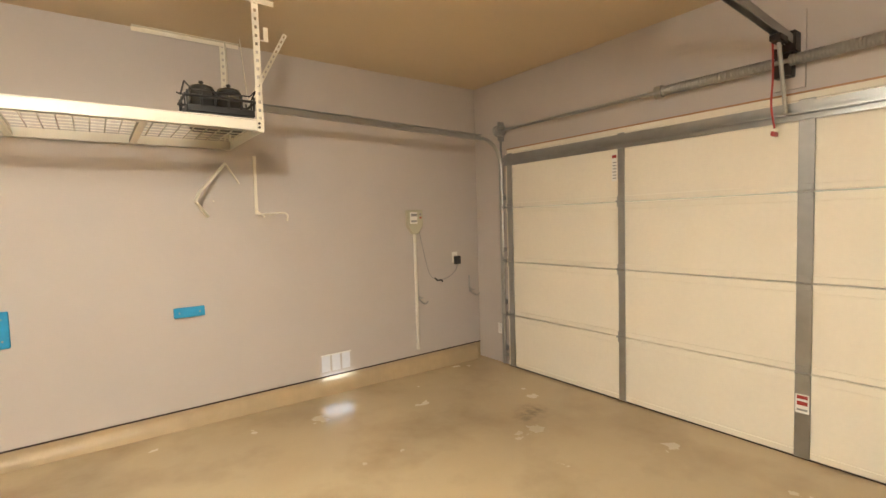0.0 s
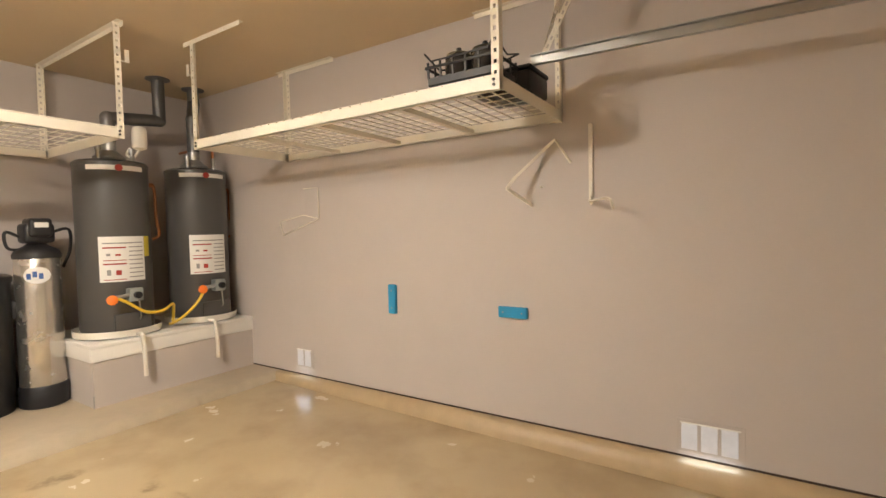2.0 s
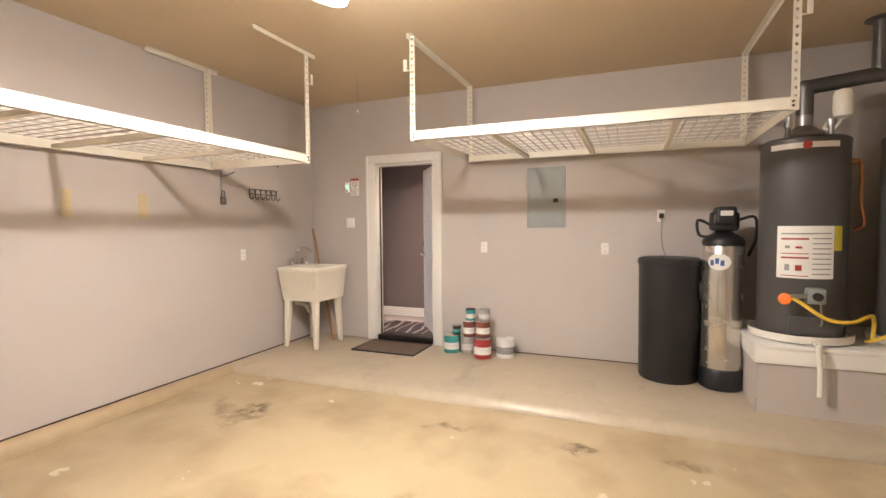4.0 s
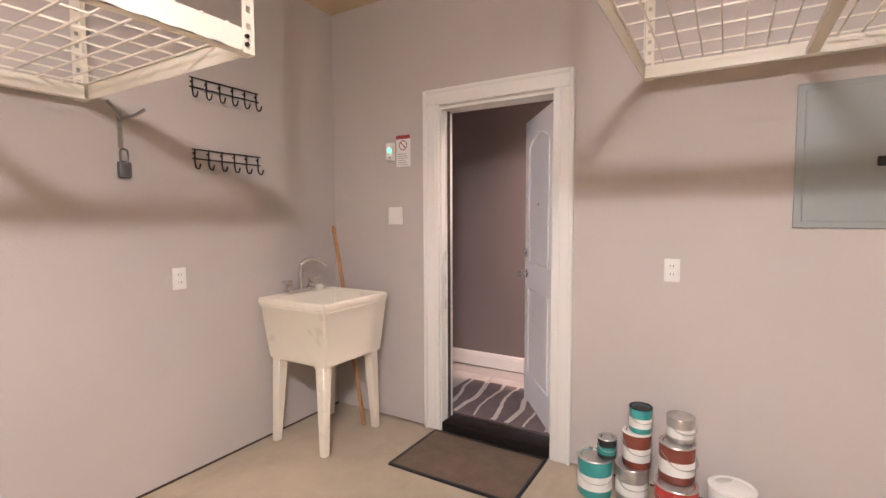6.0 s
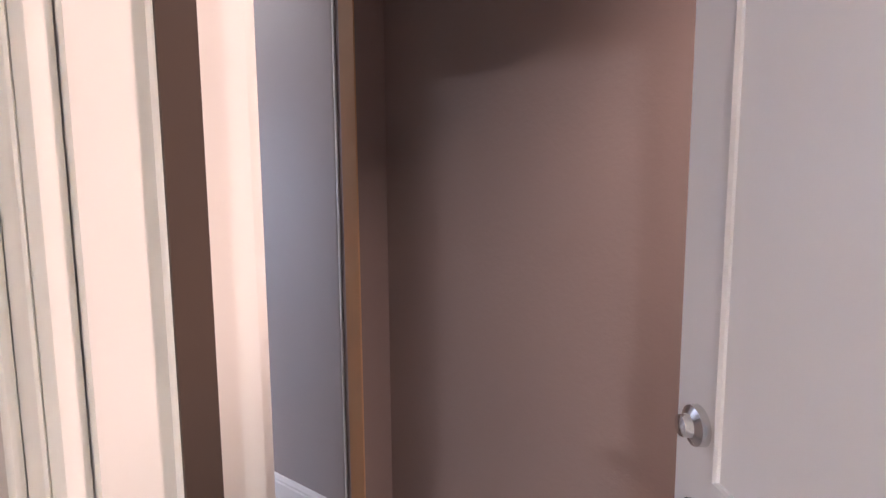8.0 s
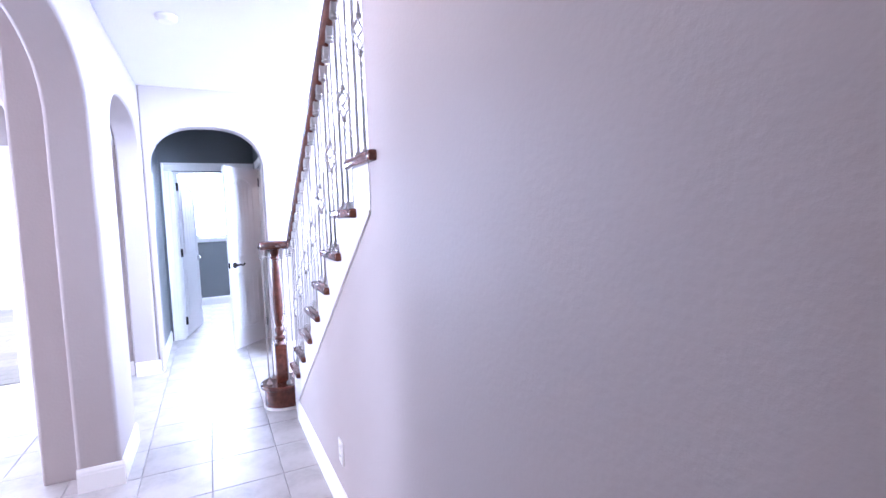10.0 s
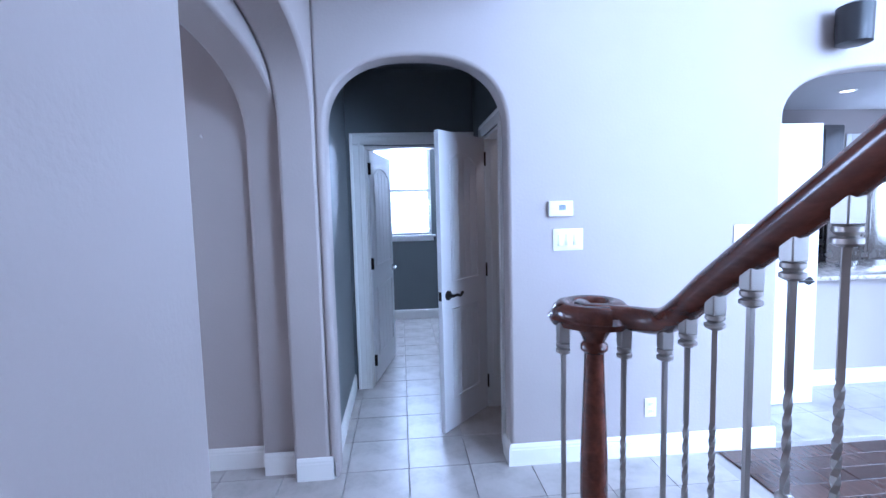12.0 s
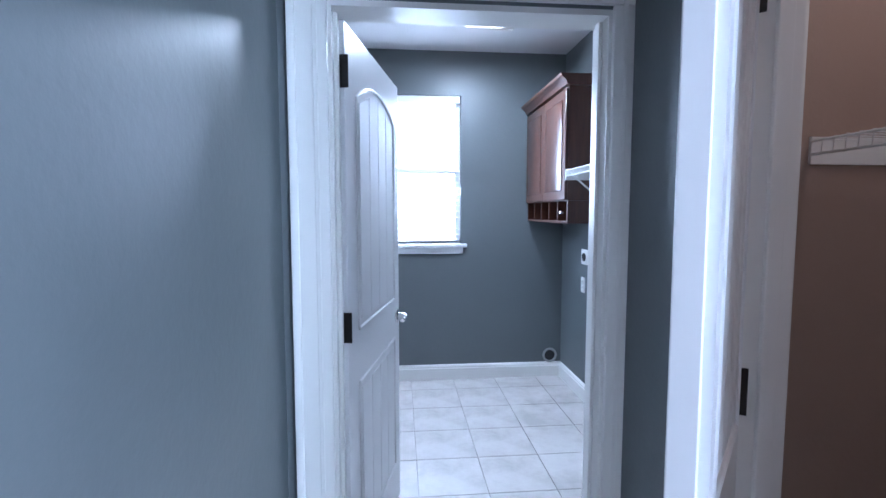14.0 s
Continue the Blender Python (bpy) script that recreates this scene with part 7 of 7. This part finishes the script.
# the great room and foyer backdrops glow behind added, unseen windows
for nm, b in (("backdrop_study", (1.95, 1.97, -12.6, -7.0, 0.2, 3.0)), ("backdrop_laundry", (-4.2, -2.2, BY - 0.5, BY - 0.48, 0.6, 3.0)),
              ("backdrop_great_north", (-8.8, -5.8, 0.48, 0.50, 0.2, 5.2)), ("backdrop_foyer", (2.6, 2.62, -6.8, -2.6, 0.2, 3.0)),
              ("backdrop_great", (-9.62, -9.60, -6.6, -1.0, 0.2, 5.2)), ("backdrop_kitchen", (-10.3, -8.7, -10.5, -10.48, 0.4, 3.0))):
    tagged(part(nm, bx(*b), WINDOW_GLOW, smooth=0), "bright overexposed daylight outside the window", "backdrop", kind="structure")

# ---- laundry and closet ----


def wall_cabinet():
    t = thing("wall_cabinet", "brown wooden wall cabinet with two doors and small cubbies", "cabinet", -4.44, -10.045, 1.46)
    part("cabinet_body", bx(0, 0.31, -0.47, 0.475, 0.15, 0.88), CABINET, t, smooth=0)
    for a, b in ((-0.468, 0.0), (0.004, 0.472)):
        d = part("cabinet_door", bx(0.311, 0.329, a, b, 0.155, 0.865, 0.003, 1), CABINET, t)
        part("raised_panel", bx(0.329, 0.335, a + 0.06, b - 0.06, 0.215, 0.805, 0.006, 2), CABINET, d)
    part("cabinet_floor", bx(0, 0.31, -0.47, 0.475, 0.0, 0.015), CABINET, t, smooth=0)
    for k in range(6):
        u = -0.47 + 0.945 * k / 5
        part("cubby_divider", bx(0.0, 0.31, u - 0.007 if k else u, u + 0.007, 0.0155, 0.149), CABINET, t, smooth=0)
    part("knob", turned([(0.008, 0), (0.006, 0.012), (0.013, 0.02), (0.004, 0.026)], 12), CHROME, t).matrix_local = pose(0.31, 0.40, 0.07, 0, 90, 0)
    bm = bmesh.new()
    prof = [(0.31, 0.88), (0.335, 0.885), (0.345, 0.91), (0.375, 0.935), (0.38, 0.95), (0.0, 0.95), (0.0, 0.88)]
    f = bm.faces.new([bm.verts.new((x, -0.475, z)) for x, z in prof])
    r = bmesh.ops.extrude_face_region(bm, geom=[f])
    bmesh.ops.translate(bm, vec=(0, 0.985, 0), verts=[v for v in r["geom"] if isinstance(v, bmesh.types.BMVert)])
    part("crown", bm, CABINET, t, smooth=30)


wall_cabinet()


def wire_shelf(name, label, m, length, depth, braces):
    """Wire shelf along +x from its own origin, back edge at y = 0, front at -depth."""
    t = thing(name, label, "shelf", group="wire shelves")
    t.matrix_world = m
    for y, z in ((0, 0), (-depth, 0), (-depth, -0.035), (-depth * 0.5, -0.004)):
        part("long_wire", tube([(0, y, z), (length, y, z)], 0.004, 6), WIRE, t)
    n = int(length / 0.032)
    me = to_mesh("cross_wire", ring_path(bmesh.new(), [(0, 0, 0.004), (0, -depth, 0.004), (0, -depth - 0.002, -0.036)], 0.002, 5), WIRE)
    for k in range(n + 1):
        shared("cross_wire", me, t, pose(length * k / n, 0, 0))
    for u in braces:
        part("brace", tube([(u, -depth, -0.01), (u, 0.0, -0.28)], 0.006, 6), WIRE, t)
        part("clip", tube(curve_pts([(u + 0.05, -depth + 0.01, -0.005), (u + 0.06, -depth + 0.005, -0.035), (u + 0.08, -depth + 0.03, -0.05), (u + 0.10, -depth + 0.03, -0.01)], 4), 0.004, 6), WIRE, t)
    part("end_bracket", bx(-0.008, 0.0, -depth, 0, -0.06, 0.012), WIRE, t, smooth=0)
    return t


wire_shelf("wire_shelf", "white wire shelf beside the laundry cabinet", pose(-4.44, -9.55, 1.80, 0, 0, 90), 1.35, 0.33, (0.05, 0.6, 1.2))
wire_shelf("wire_shelf", "white wire shelf across the closet", pose(-4.65, -7.742, 1.72, 0, 0, 90), 0.92, 0.52, (0.45,))
dry = plate("wall_outlet", "white dryer outlet with a round dark socket", pose(-4.44, -10.02, 1.195, 0, 0, 90), 0.115, 0.115, "blank")
part("dryer_socket", tube([(0, -0.012, 0), (0, -0.006, 0)], 0.032, 20), BLACK, dry)
plate("wall_outlet", "white wall outlet in the laundry", pose(-4.44, -10.04, 0.98, 0, 0, 90))
vt = thing("dryer_duct", "round metal dryer duct opening in the wall", "duct", -4.34, BY, 0.29)
part("duct_ring", ring_path(bmesh.new(), [(0.055 * math.cos(6.2832 * k / 24), 0.012, 0.055 * math.sin(6.2832 * k / 24)) for k in range(25)], 0.010, 8), GALV, vt)
part("duct_dark", tube([(0, 0.003, 0), (0, 0.006, 0)], 0.05, 20), BLACK, vt)
cl = thing("ceiling_light", "lit square ceiling lamp in the laundry", "lamp", -3.62, -9.7, 2.85)
part("lamp_base", bx(-0.15, 0.15, -0.15, 0.15, -0.025, 0, 0.006, 2), PLATE, cl)
part("diffuser", bx(-0.135, 0.135, -0.135, 0.135, -0.075, -0.0255, 0.02, 3), CAN_GLOW, cl)
vv = thing("ceiling_vent", "white ceiling vent beside the laundry lamp", "vent", -3.78, -9.95, 2.85)
part("vent_frame", bx(-0.09, 0.09, -0.09, 0.09, -0.012, 0, 0.004, 1), PLATE, vv)
for k in range(6):
    part("slat", bx(-0.075, 0.075, -0.07 + k * 0.026, -0.058 + k * 0.026, -0.018, -0.0125), PLATE, vv, smooth=0)

# ---- kitchen seen through the second archway ----


def kitchen():
    t = thing("kitchen_bar", "greige kitchen bar with a granite top", "bar counter", -6.9, -7.55, HZ)
    part("bar_wall", bx(-1.5, 1.35, -0.07, 0.05, 0, 0.89), PAINT, t, smooth=0)
    part("bar_base", bx(-1.5, 1.36, 0.0502, 0.066, 0, 0.13, 0.003, 1), TRIM, t)
    part("bar_base", bx(1.3505, 1.366, -0.07, 0.05, 0, 0.13, 0.003, 1), TRIM, t)
    part("bar_top", bx(-1.55, 1.42, -0.62, 0.20, 0.89, 0.925, 0.008, 2), GRANITE, t, "speckled granite worktop")
    part("bar_cabinet", bx(-1.5, 1.35, -0.60, -0.0705, 0, 0.889), CABINET, t, smooth=0)
    f = thing("kitchen_faucet", "tall chrome kitchen faucet on the bar", "faucet", -6.35, -7.80, HZ + 0.925)
    part("faucet_post", turned([(0.028, 0), (0.026, 0.02), (0.015, 0.03), (0.014, 0.06)], 16), CHROME, f)
    part("faucet_neck", tube(curve_pts([(0, 0, 0.05), (0, 0, 0.28), (0.02, -0.05, 0.38), (0.05, -0.12, 0.36), (0.06, -0.15, 0.26)], 6), 0.012, 10), CHROME, f)
    part("faucet_lever", tube([(0.02, 0, 0.05), (0.09, 0.0, 0.07)], 0.007, 8), CHROME, f)
    for x in (-7.75, -8.4):
        c = thing("upper_cabinet", "dark wooden kitchen wall cabinet", "cabinet", x, -9.9, 1.93, group="kitchen wall cabinets")
        part("cabinet_body", bx(-0.322, 0.322, 0.0, 0.31, 0, 0.62), DARK_CAB, c, smooth=0)
        for a in (-0.32, 0.004):
            d = part("cabinet_door", bx(a, a + 0.316, 0.311, 0.33, 0.005, 0.615, 0.004, 1), DARK_CAB, c)
            part("raised_panel", bx(a + 0.05, a + 0.266, 0.3305, 0.335, 0.055, 0.565, 0.003, 1), DARK_CAB, d)
            part("knob", tube([(a + 0.158, 0.331, 0.03), (a + 0.158, 0.35, 0.03)], 0.01, 8), CHROME, d)
    tl = thing("oven_tower", "dark wooden oven cabinet with a black oven door", "cabinet", -7.72, -9.9, HZ)
    part("tower_body", bx(-0.35, 0.35, 0.0, 0.60, 0.0, 1.82), DARK_CAB, tl, smooth=0)
    part("oven_door", bx(-0.30, 0.30, 0.601, 0.63, 0.70, 1.25, 0.006, 1), BLACK, tl, "black glass oven door")
    part("oven_handle", tube([(-0.25, 0.665, 1.19), (0.25, 0.665, 1.19)], 0.011, 8), STEEL, tl)
    part("oven_panel", bx(-0.30, 0.30, 0.601, 0.625, 1.26, 1.36, 0.004, 1), STEEL, tl)
    r = thing("fridge", "stainless steel fridge with a dark dispenser", "fridge", -8.62, -9.55, HZ)
    part("fridge_body", bx(-0.45, 0.45, -0.34, 0.30, 0.0, 1.78, 0.01, 2), STEEL, r)
    part("fridge_door", bx(-0.448, -0.004, 0.301, 0.36, 0.03, 1.77, 0.012, 2), STEEL, r)
    part("fridge_door", bx(0.004, 0.448, 0.301, 0.36, 0.03, 1.77, 0.012, 2), STEEL, r)
    part("dispenser", bx(0.12, 0.34, 0.3605, 0.364, 1.0, 1.34, 0.003, 1), BLACK, r, "dark water dispenser")
    for a in (-0.05, 0.05):
        part("door_handle", tube([(a, 0.40, 0.6), (a, 0.40, 1.5)], 0.012, 8), STEEL, r)
    d = thing("kitchen_door", "white door standing open at the kitchen archway", "door", -5.47, -7.2, HZ)
    part("door_slab", bx(-0.68, 0.0, -0.0175, 0.0175, 0.008, 2.06, 0.003, 1), DOOR_PAINT, d)
    k = part("door_lever", tube(curve_pts([(-0.61, 0.02, 0.93), (-0.61, 0.06, 0.93), (-0.57, 0.065, 0.932), (-0.50, 0.062, 0.935)], 5), 0.009, 8), BLACK_METAL, d, "dark lever handle")
    part("lever_rose", tube([(-0.61, 0.0176, 0.93), (-0.61, 0.026, 0.93)], 0.03, 16), BLACK_METAL, d)
    for zz in (0.2, 1.0, 1.85):
        part("hinge", bx(0.0, 0.004, -0.015, 0.022, zz - 0.05, zz + 0.05), BLACK_METAL, d, smooth=0)


DARK_CAB = grained("espresso_cabinet_wood", (0.030, 0.016, 0.012), (0.018, 0.009, 0.007), 0.3, (9, 9, 1), 4.0, 0.06, 0.3)
kitchen()

# ---- floors laid last: tiles and planks ----
PITCH, GAPW = 0.36, 0.004
TX, TY = -3.13, -6.69


def tile_mesh(w, d, name="tile", material=None, th=0.011):
    bm = bmesh.new()
    c = 0.0022
    def ring(a, b, z):
        return [bm.verts.new(p) for p in ((-a, -b, z), (a, -b, z), (a, b, z), (-a, b, z))]
    r0, r1, r2 = ring(w / 2, d / 2, -th), ring(w / 2, d / 2, -c), ring(w / 2 - c, d / 2 - c, 0)
    for a, b in ((r0, r1), (r1, r2)):
        for k in range(4):
            bm.faces.new((a[k], a[(k + 1) % 4], b[(k + 1) % 4], b[k]))
    bm.faces.new(r2)
    return to_mesh(name, bm, material or TILE)


def lay_tiles():
    me = tile_mesh(PITCH - GAPW, PITCH - GAPW)
    house, vest = bpy.data.objects["floor_house"], bpy.data.objects["floor_vestibule"]
    rest = bmesh.new()
    near = 0
    for i in range(-18, 16):
        for j in range(-18, 26):
            x, y = TX + (i + 0.5) * PITCH, TY + (j + 0.5) * PITCH
            h = PITCH / 2
            if y > Y0 - 0.16:
                if not (-3.66 < x < X0 - 0.2 and y < 1.3):
                    continue
            if y < -7.0 and x > -2.0:
                continue
            if x < -5.0 and y > EY + 0.1:
                continue
            if not (-9.0 < x < 2.05) or y < -12.0:
                continue
            if x - h < -4.86 and y > SY and x < -3.7:
                continue
            if -4.0 < x < -2.2 and near < 300 and y < 1.3:
                ob = shared("tile", me, vest if y > Y0 - 0.16 else house, pose(x, y, HZ))
                near += 1
            else:
                box(rest, x - h + GAPW / 2, x + h - GAPW / 2, y - h + GAPW / 2, y + h - GAPW / 2, HZ - 0.011, HZ)
    ob = part("tile_field", rest, TILE, house, smooth=0)
    ob["kind"] = "stuff"


lay_tiles()


def lay_planks(x0, x1, y0, y1, w, length, material, limit, z=HZ, along="x"):
    """Staggered planks in a rectangle, running along x."""
    house = bpy.data.objects["floor_house"]
    rest = bmesh.new()
    rnd = random.Random(9)
    meshes = {}
    made = 0
    n = int((y1 - y0) / w)
    for j in range(n):
        y = y0 + (j + 0.5) * w
        u = x0 - rnd.uniform(0, length)
        while u < x1:
            a, b = max(u, x0), min(u + length, x1)
            u += length
            if b - a < 0.03:
                continue
            if made < limit:
                k = round(b - a, 2)
                if k not in meshes:
                    meshes[k] = tile_mesh(k - 0.003, w - 0.003, "plank", material)
                shared("plank", meshes[k], house, pose((a + b) / 2, y, z))
                made += 1
            else:
                box(rest, a + 0.0015, b - 0.0015, y - w / 2 + 0.0015, y + w / 2 - 0.0015, z - 0.011, z)
    if len(rest.verts):
        ob = part("plank_field", rest, material, house, smooth=0)
        ob["kind"] = "stuff"
    else:
        rest.free()


lay_planks(-1.86, 1.59, -12.49, -6.99, 0.18, 1.22, PLANK, 150)
lay_planks(-9.04, -5.02, EY + 0.02, -0.16, 0.125, 0.9, DARK_PLANK, 120)
